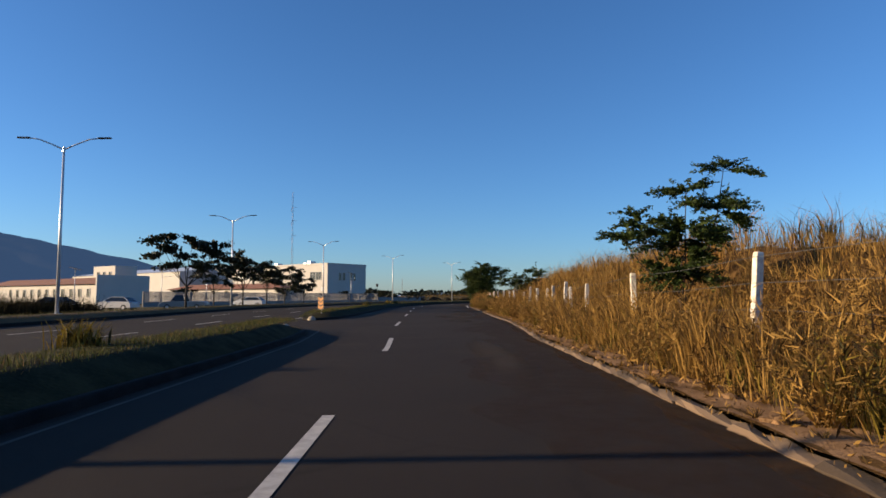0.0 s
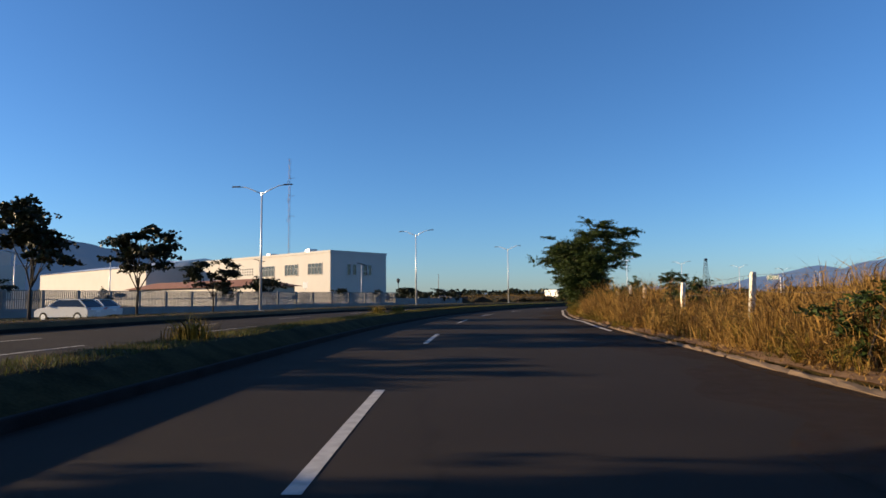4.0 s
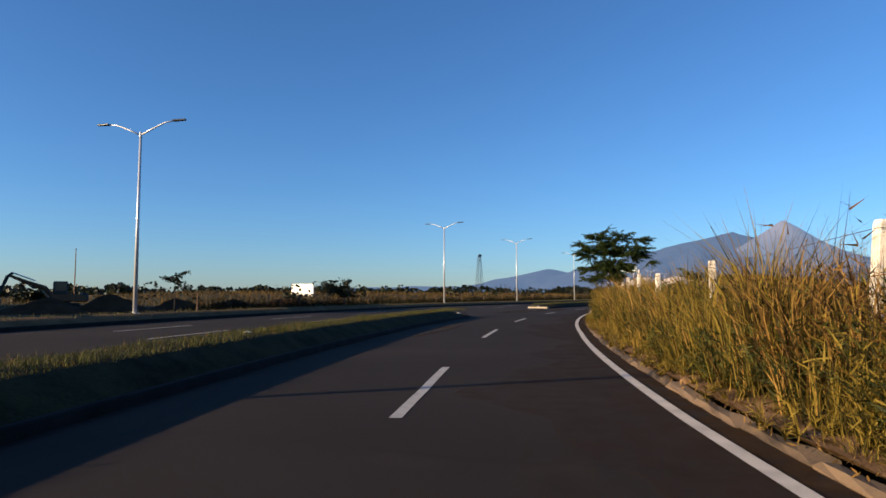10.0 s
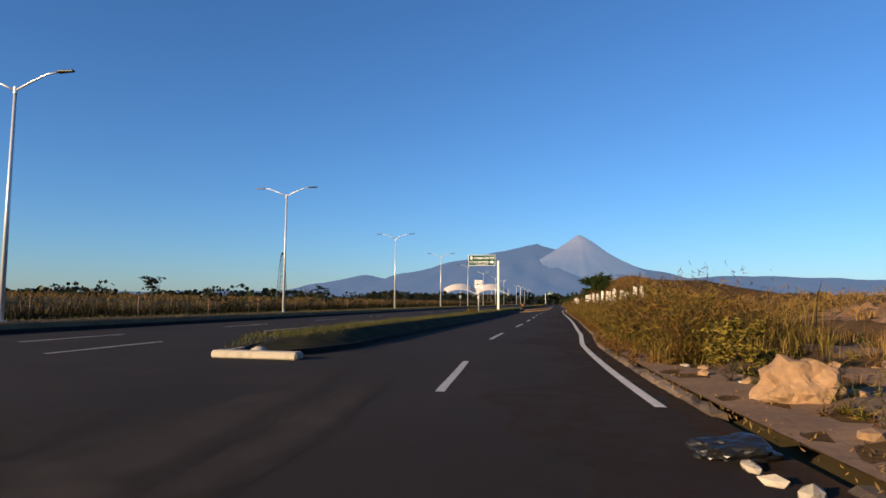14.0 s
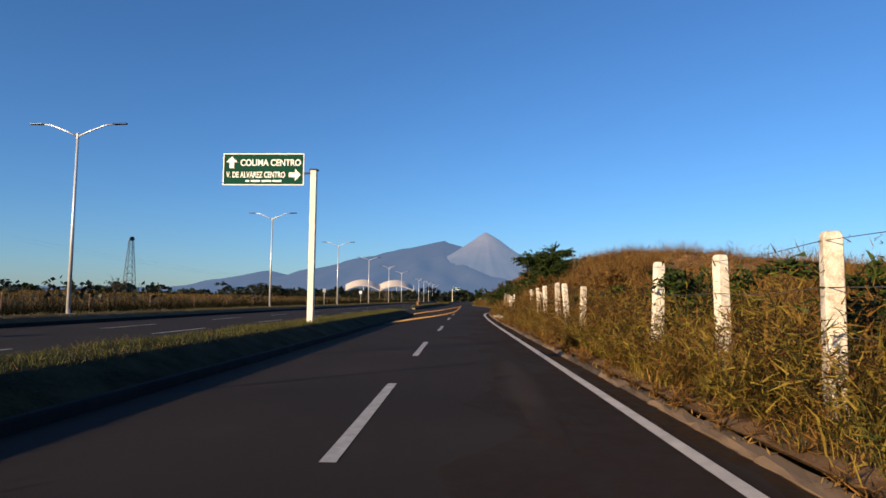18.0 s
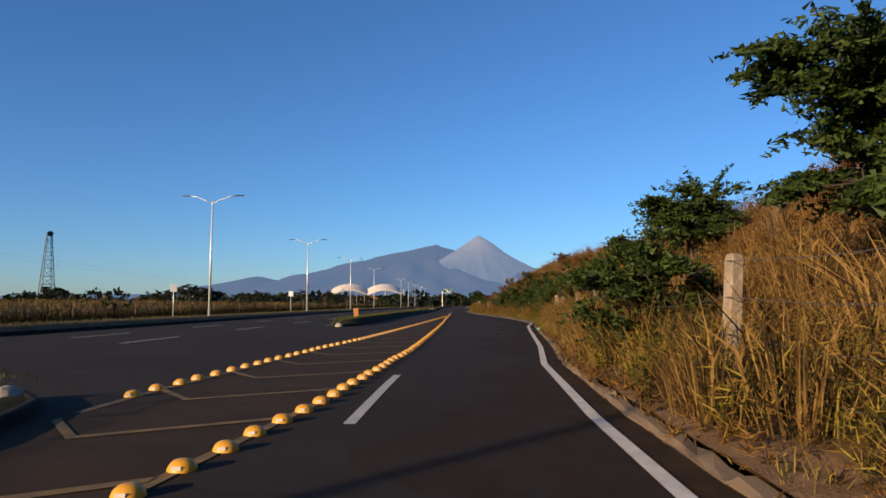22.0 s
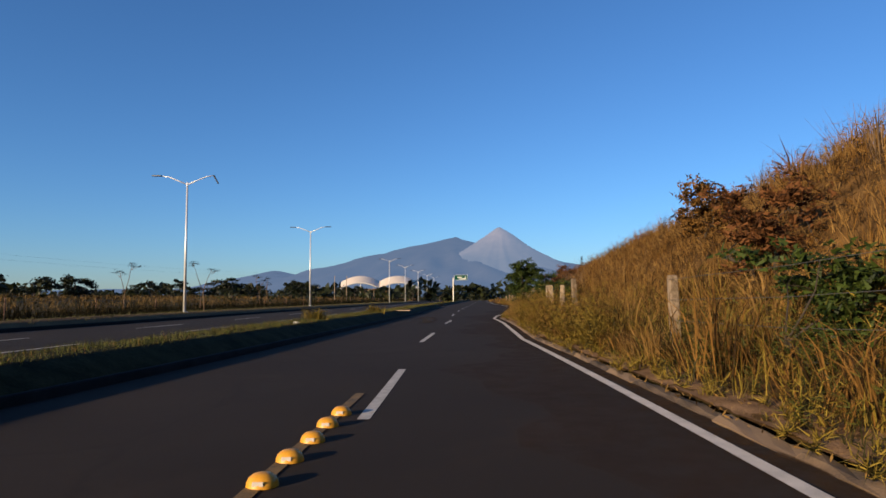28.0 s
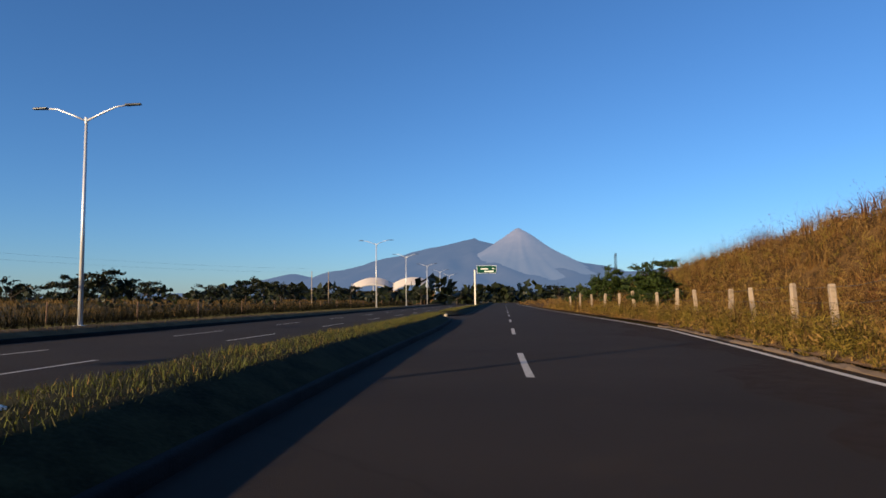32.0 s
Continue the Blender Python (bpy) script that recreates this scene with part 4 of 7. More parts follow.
def chevron_sign(s, d, tilt=0.0, turn=0.0, scale=1.0):
    ob = thing("chevron_sign", "black and yellow chevron marker board on a steel post", "road sign", at(s, d, 0.2, turn) @ pose(0, 0, 0, 0, tilt, 0) @ Matrix.Scale(scale, 4))
    part("post", tube([(0, 0, 0), (0, 0, 0.95)], 0.03, 8), M_STEEL, ob, smooth=True)
    part("board", box(0.37, 0.012, 0.70, (0, -0.05, 0.28), 0.004), M_BLACK, ob, "black board")
    for k in range(3):
        z = 0.32 + 0.21 * k
        bm = bmesh.new()
        pts = [(-0.17, 0.10), (0, 0.0), (0.17, 0.10), (0.17, 0.24), (0, 0.14), (-0.17, 0.24)]
        top = 0.965
        vs = [bm.verts.new((x, -0.060, min(z + q - 0.02, top))) for x, q in pts]
        bm.faces.new((vs[0], vs[1], vs[4], vs[5]))
        bm.faces.new((vs[1], vs[2], vs[3], vs[4]))
        part("chevron", bm, M_SIGNYEL, ob, "yellow reflective chevron")
    return ob


chevron_sign(43.3, 7.0, 0, -30, 1.3)
chevron_sign(347.2, 8.3, -4)

# ---- fences on the bank ----
def fence_post(parent, m, h, w, material, rng):
    bm = bmesh.new()
    rings = []
    for z in (0, h * 0.5, h * 0.97, h):
        k = w / 2 * (1.06 - 0.12 * z / h) * (0.82 if z == h else 1)
        rings.append([bm.verts.new((x * k + rng.uniform(-0.008, 0.008), y * k + rng.uniform(-0.008, 0.008), z)) for x, y in ((-1, -1), (1, -1), (1, 1), (-1, 1))])
    for a, b in zip(rings, rings[1:]):
        for k in range(4):
            bm.faces.new((a[k], a[(k + 1) % 4], b[(k + 1) % 4], b[k]))
    bm.faces.new(rings[-1])
    bm.faces.new(rings[0][::-1])
    bmesh.ops.bevel(bm, geom=list(bm.edges), offset=0.012, segments=1, affect="EDGES")
    return part("post", bm, material, parent, m=m)


def wire_fence(posts, label, material=None, w=0.17, h=1.95, wires=4, seed=1, lean=4, name="wire_fence"):
    """posts: (s, offset from the kerb)."""
    rng = random.Random(seed)
    ob = thing(name, label, "fence" if name == "wire_fence" else "post")
    tops = []
    for s, o in posts:
        d = float(d_right(s)) - o
        z = float(bank_z(s, o)) - 0.1
        hh = h * rng.uniform(0.93, 1.07)
        m = at(s, d, z) @ pose(0, 0, 0, rng.uniform(-lean, lean), rng.uniform(-lean, lean), rng.uniform(-15, 15))
        fence_post(ob, m, hh, w * rng.uniform(0.9, 1.1), material or M_POST, rng)
        tops.append((m, hh))
    for k in range(wires):
        pts = []
        for m, hh in tops:
            p = m @ Vector((-w / 2, 0, hh * (0.95 - 0.24 * k)))
            if pts:
                pts.append((pts[-1] + p) / 2 - Vector((0, 0, 0.05)))
            pts.append(p)
        part("wire", tube(pts, 0.006, 4, cap=False), M_CABLE, ob)
    return ob


wire_fence([(4, 3.0), (11.8, 2.7), (18.5, 2.5), (24.7, 2.3), (27.4, 2.2), (30.3, 2.3), (33.2, 2.2), (36.5, 2.2), (40.0, 2.3), (42.8, 2.2), (46.2, 2.2), (51, 2.2), (56.2, 2.2), (62, 2.3), (69, 2.4), (77, 2.4), (84, 2.4), (92, 2.5), (96, 2.6), (100, 2.6)],
           "barbed wire fence on white concrete posts half hidden in tall grass", seed=2, h=1.95, w=0.15)
wire_fence([(118, 2.4), (124, 2.3), (130, 2.2), (136, 2.1), (142, 2.2), (149, 2.1), (156, 2.2), (163, 2.1), (169, 2.1), (175, 2.2), (181, 2.1), (185, 2.1), (189.8, 2.0)],
           "wire fence on white concrete posts deep in yellow-green grass", seed=3, h=2.15)
wire_fence([(221.9, 1.9), (224.9, 1.8), (228.3, 1.8), (231.4, 1.8), (234.2, 1.8), (237.2, 1.8), (240.6, 1.7), (244.2, 1.7), (248.0, 1.7), (252.0, 1.6), (256.2, 1.5), (259.1, 1.5), (262.2, 1.4)], "wire fence on whitewashed concrete posts in dry grass", seed=4, h=2.1, w=0.19)
wire_fence([(266.9, 0.8), (269.3, 0.85), (271.6, 0.9), (275.2, 0.95),
            (277.3, 1.0), (282.3, 1.5), (286.0, 1.7), (291.1, 2.1)], "wire fence on whitewashed posts sunk in brown weeds", seed=14, h=1.9, w=0.155)
wire_fence([(305.2, 1.5), (309.5, 1.4), (315, 1.8), (322, 2.2), (328, 2.2), (333, 2.0), (338, 1.6), (345, 1.5), (352, 1.6), (358, 1.7), (365, 1.8), (372, 2.0), (381, 2.3), (389, 2.5),
            (397, 1.8)], "old wire fence on stained concrete posts below the bank", M_OLDPOST, seed=5, h=1.9, w=0.19)
wire_fence([(404.3, 1.3), (407.4, 1.3), (410.9, 1.4), (415, 1.65)], "old wire fence on grey stained posts sunk in weeds", M_OLDPOST, seed=9, h=1.95, w=0.17)
wire_fence([(419.5 + 1.75 * k, 1.75 + 0.1 * math.sin(5 * k)) for k in range(8)] + [(s, 1.75 + 0.1 * math.sin(s)) for s in (435.8, 439.1, 441.9, 444.6, 447.2, 450.7, 453.2, 456, 459, 462.5, 466, 470, 474, 478, 483, 488, 494, 500, 507, 514)],
           "close row of stained old concrete fence posts with wire", M_OLDPOST, seed=6, h=1.75, w=0.17)
wire_fence([(293.4, 1.0)], "short whitewashed concrete post beside the gate", seed=8, h=1.72, w=0.19, wires=0, lean=2, name="fence_post")
wire_fence([(193.9, 1.5)], "leaning weathered wooden post in low weeds", M_WOODPOST, 0.13, 2.6, 0, 7, 3, "fence_post")
wire_fence([(195.9, 3.25)], "old concrete post at the field opening", M_OLDPOST, 0.2, 2.7, 0, 17, 2, "fence_post")


def field_gate(s, o):
    """White tubular field gate, shut."""
    d = float(d_right(s)) - o
    ob = thing("field_gate", "white painted tubular steel field gate, shut", "gate", at(s, d, float(bank_z(s, o)) - 0.06, 0))
    L, h = 4.3, 1.62
    for y, hh in ((0, h + 0.15), (L, h + 0.1)):
        part("gate_post", box(0.11, 0.11, hh + 0.25, (0, y, -0.25), 0.01), M_GATE, ob)
    part("upright", box(0.07, 0.07, h, (0, L / 2, 0.02), 0.008), M_GATE, ob)
    for k in range(6):
        z = 0.12 + (h - 0.2) * k / 5
        part("rail", tube([(0, 0.05, z + 0.04), (0, L / 2, z - 0.02), (0, L - 0.05, z)], 0.028, 7), M_GATE, ob, smooth=True)
    for z in (0.4, 1.3):
        part("hinge", box(0.03, 0.12, 0.06, (0.03, 0.02, z)), M_DARK, ob)
    return ob


field_gate(296.6, 1.45)

# ---- plants ----
def limb(p, q, r0, r1, bm, rng, n=6):
    p, q = Vector(p), Vector(q)
    a = (q - p).length
    mids = [p.lerp(q, t) + Vector((rng.uniform(-1, 1), rng.uniform(-1, 1), rng.uniform(-0.6, 0.8))) * a * 0.07 for t in (0.33, 0.66)]
    tube([p, *mids, q], [r0, r0 * 0.7 + r1 * 0.3, r0 * 0.35 + r1 * 0.65, r1], n, bm)
    return mids


def tree(name, label, category, m, lobes, leaf, leaves, size, seed, trunk=(0.14, 1.2), stems=1, thin=0.45, group="", flat=0.5, droop=0.0, lim=0.42, reach=4.2, per=30, loose=0.3, mixed=False):
    """Trunk, limbs and a loose crown: lobes are (x, y, z, rx, ry, rz); each lobe is filled with sprays of small leaves that thin out to its edge."""
    rng = np.random.default_rng(seed)
    pr = random.Random(seed)
    ob = thing(name, label, category, m, group)
    bm = bmesh.new()
    big = leaves > 4500
    r, th = trunk
    cen = []
    cx = sum(l[0] for l in lobes) / len(lobes)
    cy = sum(l[1] for l in lobes) / len(lobes)
    forks = []
    for k in range(stems):
        off = Vector((pr.uniform(-0.3, 0.3), pr.uniform(-0.3, 0.3), 0)) * (stems - 1)
        top = Vector((cx * 0.35, cy * 0.35, th)) + off * 1.5
        tube([off * 0.6 - Vector((0, 0, 0.25)), off * 0.8 + Vector((pr.uniform(-.06, .06), pr.uniform(-.06, .06), th * 0.5)), top], [r * 1.3, r, r * 0.85], 9, bm)
        forks.append(top)
    tw = sum(l[3] * l[4] * l[5] for l in lobes)
    for (x, y, z, rx, ry, rz) in lobes:
        fork = forks[pr.randrange(len(forks))]
        c = Vector((x, y, z - rz * 0.3))
        bl = bmesh.new() if big else bm
        limb(fork, c, r * lim, r * lim * 0.4, bl, pr, 6)
        share = rx * ry * rz / tw
        nspray = max(10, int(leaves * share / per))
        nb = max(4, nspray // 8)
        v = rng.normal(size=(nb, 3))
        v /= np.linalg.norm(v, axis=1)[:, None]
        rad = rng.random(nb) ** 0.4
        ends = np.array([x, y, z]) + v * rad[:, None] * [rx, ry, rz]
        for k in range(min(nb, 6 + int(16 * share))):
            limb(c, ends[k], r * lim * 0.3, 0.007, bl, pr, 3)
        j = rng.integers(0, nb, nspray)
        core = np.array([x, y, z - rz * 0.2])
        arm = ends[j] - core
        t = rng.uniform(0.4, 1.0, nspray)[:, None]
        side = np.cross(arm, [0, 0, 1.0])
        way = arm / (np.linalg.norm(arm, axis=1)[:, None] + 1e-6) + side / (np.linalg.norm(side, axis=1)[:, None] + 1e-6) * rng.uniform(-0.9, 0.9, (nspray, 1))
        way += np.array([x - cx * 0.35, y - cy * 0.35, 0]) / (math.hypot(x, y) + 0.6) * 0.5
        cen.append(np.c_[core + arm * t, way])
        if big:
            part("limb", bl, M_BARK, ob, smooth=True)
    part("trunk", bm, M_BARK, ob, smooth=True)
    cen = np.concatenate(cen)
    n = per
    ax = cen[:, 3:] + rng.normal(size=(len(cen), 3)) * loose
    ax[:, 2] = ax[:, 2] * flat + 0.06
    ax /= np.linalg.norm(ax, axis=1)[:, None] + 1e-6
    ln = size * reach * rng.uniform(0.6, 1.3, len(cen))
    t = rng.random((len(cen), n))
    base = cen[:, None, :3] + ax[:, None] * (t * ln[:, None])[:, :, None] + rng.normal(size=(len(cen), n, 3)) * size * (0.55 if reach < 5 else 0.34) * [1, 1, 0.7]
    base[:, :, 2] -= (t ** 2) * ln[:, None] * 0.18
    base = base.reshape(-1, 3)
    u = rng.normal(size=base.shape)
    u[:, 2] *= 0.6
    u += np.repeat(ax, n, axis=0) * 0.8
    u[:, 2] -= droop
    u /= np.linalg.norm(u, axis=1)[:, None]
    w = np.cross(u, rng.normal(size=base.shape))
    w /= np.linalg.norm(w, axis=1)[:, None] + 1e-6
    sz = size * rng.uniform(0.6, 1.25, len(base))[:, None]
    if mixed:
        outer = np.repeat(rng.random(len(cen)) < 0.62, n)[:, None]
        sz, w = np.where(outer, sz * 0.85, sz * 1.15), np.where(outer, w * 0.5, w)
    part("crown", (quads if thin > 0.55 else leaflets)("crown", base, u * sz * 0.55, w * sz * 0.55 * thin, leaf), leaf, ob)
    return ob


def spot(s, o):
    return at(s, float(d_right(s)) - o, float(bank_z(s, o)) - 0.05)


# trees and shrubs of the bank; local x points left of the road's normal, y along it
tree("acacia_tree", "slender young acacia with sparse dark feathery leaves on the bank", "tree", spot(17.0, 3.4),
     [(0, 0, 1.7, 0.8, 0.9, 0.7), (0.1, 0, 2.6, 0.9, 1.0, 0.6), (-0.9, 0.5, 3.0, 0.7, 0.7, 0.45), (0.9, -0.2, 3.4, 0.75, 0.8, 0.5), (0.2, 0.2, 3.9, 0.5, 0.6, 0.4), (1.25, 0.2, 4.5, 0.55, 0.6, 0.3), (-1.5, 0.3, 2.6, 0.45, 0.5, 0.3)], M_LEAF, 20000, 0.11, 11, (0.06, 0.9), 3, 0.45, reach=6.0, per=36)
tree("acacia_tree", "spiky young acacia on the crest of the bank", "tree", spot(61.0, 4.0) @ Matrix.Scale(1.15, 4),
     [(0, 0, 1.3, 1.0, 1.0, 0.6), (-0.8, 0.2, 1.9, 0.8, 0.8, 0.45), (0.7, -0.2, 2.0, 0.8, 0.8, 0.45), (0.1, 0, 2.5, 0.6, 0.6, 0.4), (1.3, 0.3, 2.3, 0.5, 0.5, 0.3), (-1.2, 0.3, 1.5, 0.5, 0.5, 0.3)], M_LEAF, 15000, 0.10, 21, (0.06, 0.6), 3, 0.5, reach=8.0, per=40)
tree("large_acacia", "large spreading acacia with feathery green crown down to the kerb", "tree", spot(106.3, 1.5),
     [(0, 0, 1.2, 1.5, 1.8, 1.1), (-0.4, 0.4, 2.6, 1.7, 2.0, 1.1), (0.2, 0.6, 4.0, 1.9, 2.1, 1.0), (-1.3, 1.0, 5.0, 1.4, 1.6, 0.7), (-2.2, 1.8, 5.7, 0.8, 1.0, 0.35), (0.4, 0.4, 5.8, 1.7, 1.9, 0.75), (1.9, 0, 6.1, 1.3, 1.4, 0.5),
      (2.9, 0, 5.9, 0.7, 0.8, 0.3), (2.2, 0.2, 4.6, 1.0, 1.1, 0.35), (2.0, 0.3, 3.6, 0.8, 0.9, 0.3), (0.6, 0, 6.6, 1.1, 1.2, 0.35), (-1.2, 2.0, 3.2, 1.3, 1.5, 1.2), (-0.2, 2.4, 2.2, 1.0, 1.3, 0.9), (-0.6, 2.4, 4.4, 1.4, 1.5, 1.0)], M_LEAF, 104000, 0.15, 31, (0.16, 1.1), 3, 0.40, droop=0.2, lim=0.16, reach=6.0, per=38, mixed=True)
tree("large_acacia", "large dense acacia overhanging the road's edge", "tree", spot(119.0, 2.2),
     [(0.2, -1.0, 2.4, 1.8, 2.8, 1.9), (-1.2, 1.0, 4.6, 2.2, 3.0, 1.5), (-2.7, 0.5, 5.0, 1.8, 2.6, 1.2), (0.8, -1.0, 4.9, 1.8, 2.4, 1.2), (-0.8, 0.5, 5.7, 2.4, 2.8, 1.2), (-2.8, 1.6, 5.7, 1.6, 2.2, 0.9), (-3.5, -1.0, 4.9, 1.1, 1.6, 0.7), (0.4, 2.4, 1.6, 1.4, 1.8, 1.3),
      (0.3, -3.2, 3.2, 1.4, 1.9, 1.4), (2.2, 0.8, 5.8, 2.2, 2.6, 1.2), (-0.6, -1.6, 6.3, 1.8, 2.2, 0.8), (-1.7, 2.8, 4.8, 1.4, 1.8, 1.1), (-0.6, 3.6, 3.4, 1.3, 1.6, 1.2), (-2.3, -2.6, 5.5, 1.5, 1.8, 0.8), (-2.3, 3.8, 5.5, 1.4, 1.4, 0.9), (-2.8, 3.0, 4.7, 1.2, 1.5, 0.8), (-1.2, 4.6, 4.6, 1.2, 1.2, 1.2),
      (-2.8, 3.6, 2.9, 0.9, 1.1, 0.5), (-2.0, 3.4, 2.9, 1.0, 1.2, 0.5), (-1.9, 3.0, 3.5, 1.2, 1.3, 0.9), (-3.2, 3.2, 4.0, 0.9, 1.1, 0.7), (-1.4, 2.6, 2.7, 1.3, 1.4, 1.0), (-3.3, 3.0, 4.9, 0.9, 1.1, 0.7), (-1.7, 2.4, 4.4, 1.3, 1.5, 0.9), (-0.6, 1.5, 3.2, 1.4, 1.5, 1.1), (-0.4, 3.0, 4.0, 1.4, 1.5, 1.2), (-3.8, 3.4, 4.6, 0.6, 0.8, 0.3), (-3.7, 2.6, 5.3, 0.8, 0.9, 0.4),
      (-4.2, 0.0, 4.7, 1.0, 1.2, 0.45), (-1.8, 1.5, 2.0, 1.3, 1.7, 1.0), (-0.8, -1.5, 1.9, 1.3, 1.8, 1.1), (-2.4, 0.4, 3.3, 1.2, 1.9, 1.0), (-1.6, 3.0, 1.6, 1.1, 1.4, 0.9), (-5.3, 0.1, 4.8, 0.7, 0.7, 0.22), (-3.4, -2.4, 4.6, 0.9, 1.2, 0.5)],
     M_LEAF, 185000, 0.14, 32, (0.16, 1.1), 3, 0.38, droop=0.3, lim=0.11, reach=5.2, per=38, mixed=True)
tree("acacia_tree", "wide spiky-crowned acacia above tall grass", "tree", spot(187.7, 1.45),
     [(0, 0, 2.7, 0.8, 0.9, 0.55), (0.1, 0, 3.4, 1.4, 1.5, 0.6), (-1.4, 0, 4.3, 1.1, 1.2, 0.5), (1.3, 0, 4.2, 1.2, 1.3, 0.5), (0, 0.2, 4.6, 1.3, 1.4, 0.65), (-2.1, 0.2, 4.9, 0.7, 0.8, 0.3), (-1.0, 0, 5.3, 0.9, 1.0, 0.45),
      (2.2, 0, 4.6, 0.8, 0.9, 0.3), (0.6, 0.1, 5.4, 0.8, 0.9, 0.4), (1.9, 0, 5.2, 0.8, 0.8, 0.3), (-0.4, 0, 5.9, 0.3, 0.4, 0.3), (2.5, 0, 3.7, 0.5, 0.6, 0.2), (-0.7, 0, 2.5, 1.0, 1.1, 0.35), (-1.5, 0.2, 3.3, 0.9, 1.0, 0.4), (-1.9, 0.3, 2.5, 0.5, 0.6, 0.14)], M_LEAF, 100000, 0.085, 33, (0.11, 1.5), 2, 0.54, lim=0.3, reach=7.5, per=46)
tree("acacia_tree", "flat-topped dark green acacia behind the gate", "tree", spot(311.0, 5.7) @ Matrix.Scale(1.12, 4),
     [(0.6, 0, 1.6, 2.0, 2.0, 1.0), (0, 0.5, 2.7, 2.3, 2.2, 0.8), (1.6, -0.6, 2.2, 1.5, 1.6, 0.8), (-1.3, 0.2, 3.0, 1.6, 1.6, 0.6), (0.6, 0, 3.4, 1.5, 1.6, 0.5), (2.6, 0, 1.8, 1.0, 1.0, 0.5), (-1.6, -0.4, 1.2, 1.0, 1.2, 0.7)], M_LEAF, 62000, 0.13, 34, (0.14, 0.7), 3, 0.45, reach=6.0, per=36)
tree("acacia_tree", "dark green tree on the crest of the bank", "tree", spot(327.3, 6.2) @ Matrix.Scale(1.25, 4), [(0, 0, 1.6, 1.5, 1.6, 1.0), (0.6, 0.4, 2.4, 1.3, 1.3, 0.7), (-0.6, 0, 2.3, 1.0, 1.1, 0.6), (1.3, 0, 1.3, 1.0, 1.0, 0.7)], M_LEAF, 20000, 0.14, 36, (0.12, 0.9), 2, 0.45, reach=6.0)
BIG_SHRUB = [(0, 0, 0.9, 1.3, 1.3, 0.8), (0.7, 0.3, 1.6, 1.0, 1.0, 0.7), (-0.7, 0.1, 1.7, 1.0, 1.0, 0.7), (0, -0.5, 2.1, 0.9, 0.9, 0.6), (0.1, 0.4, 2.6, 0.6, 0.6, 0.4)]
for k, (s, o, sc) in enumerate(((314.6, 1.5, 1.0), (354.2, 2.3, 1.2), (351.6, 2.5, 1.15), (347.0, 2.2, 1.12), (366.0, 1.9, 1.1), (369.0, 3.2, 1.05), (380.0, 2.6, 1.15), (416.9, 2.0, 0.9), (481.0, 2.6, 1.2), (499.0, 3.4, 1.2))):
    tree("young_acacia", "dense dark green young acacia at the foot of the bank", "tree", spot(s, o) @ Matrix.Rotation(k * 2.1, 4, "Z") @ Matrix.Scale(sc, 4), BIG_SHRUB, M_LEAF, 17000, 0.14, 40 + k, (0.08, 0.6), 3, reach=3.6, group="young acacias of the bank")

tree("acacia_tree", "leafy young acacia rising over the close fence posts", "tree", spot(428.4, 1.6), [(0, 0, 2.1, 0.9, 0.9, 0.6), (0.3, 0.2, 2.8, 0.9, 0.9, 0.6), (-0.5, 0.1, 3.0, 0.7, 0.8, 0.5), (0.1, -0.2, 3.6, 0.7, 0.7, 0.45), (0.6, 0, 3.4, 0.6, 0.6, 0.4), (0, 0.1, 1.2, 0.8, 0.8, 0.6)],
     M_LEAF, 24000, 0.11, 51, (0.07, 1.2), 2, 0.45, reach=4.5, per=34)

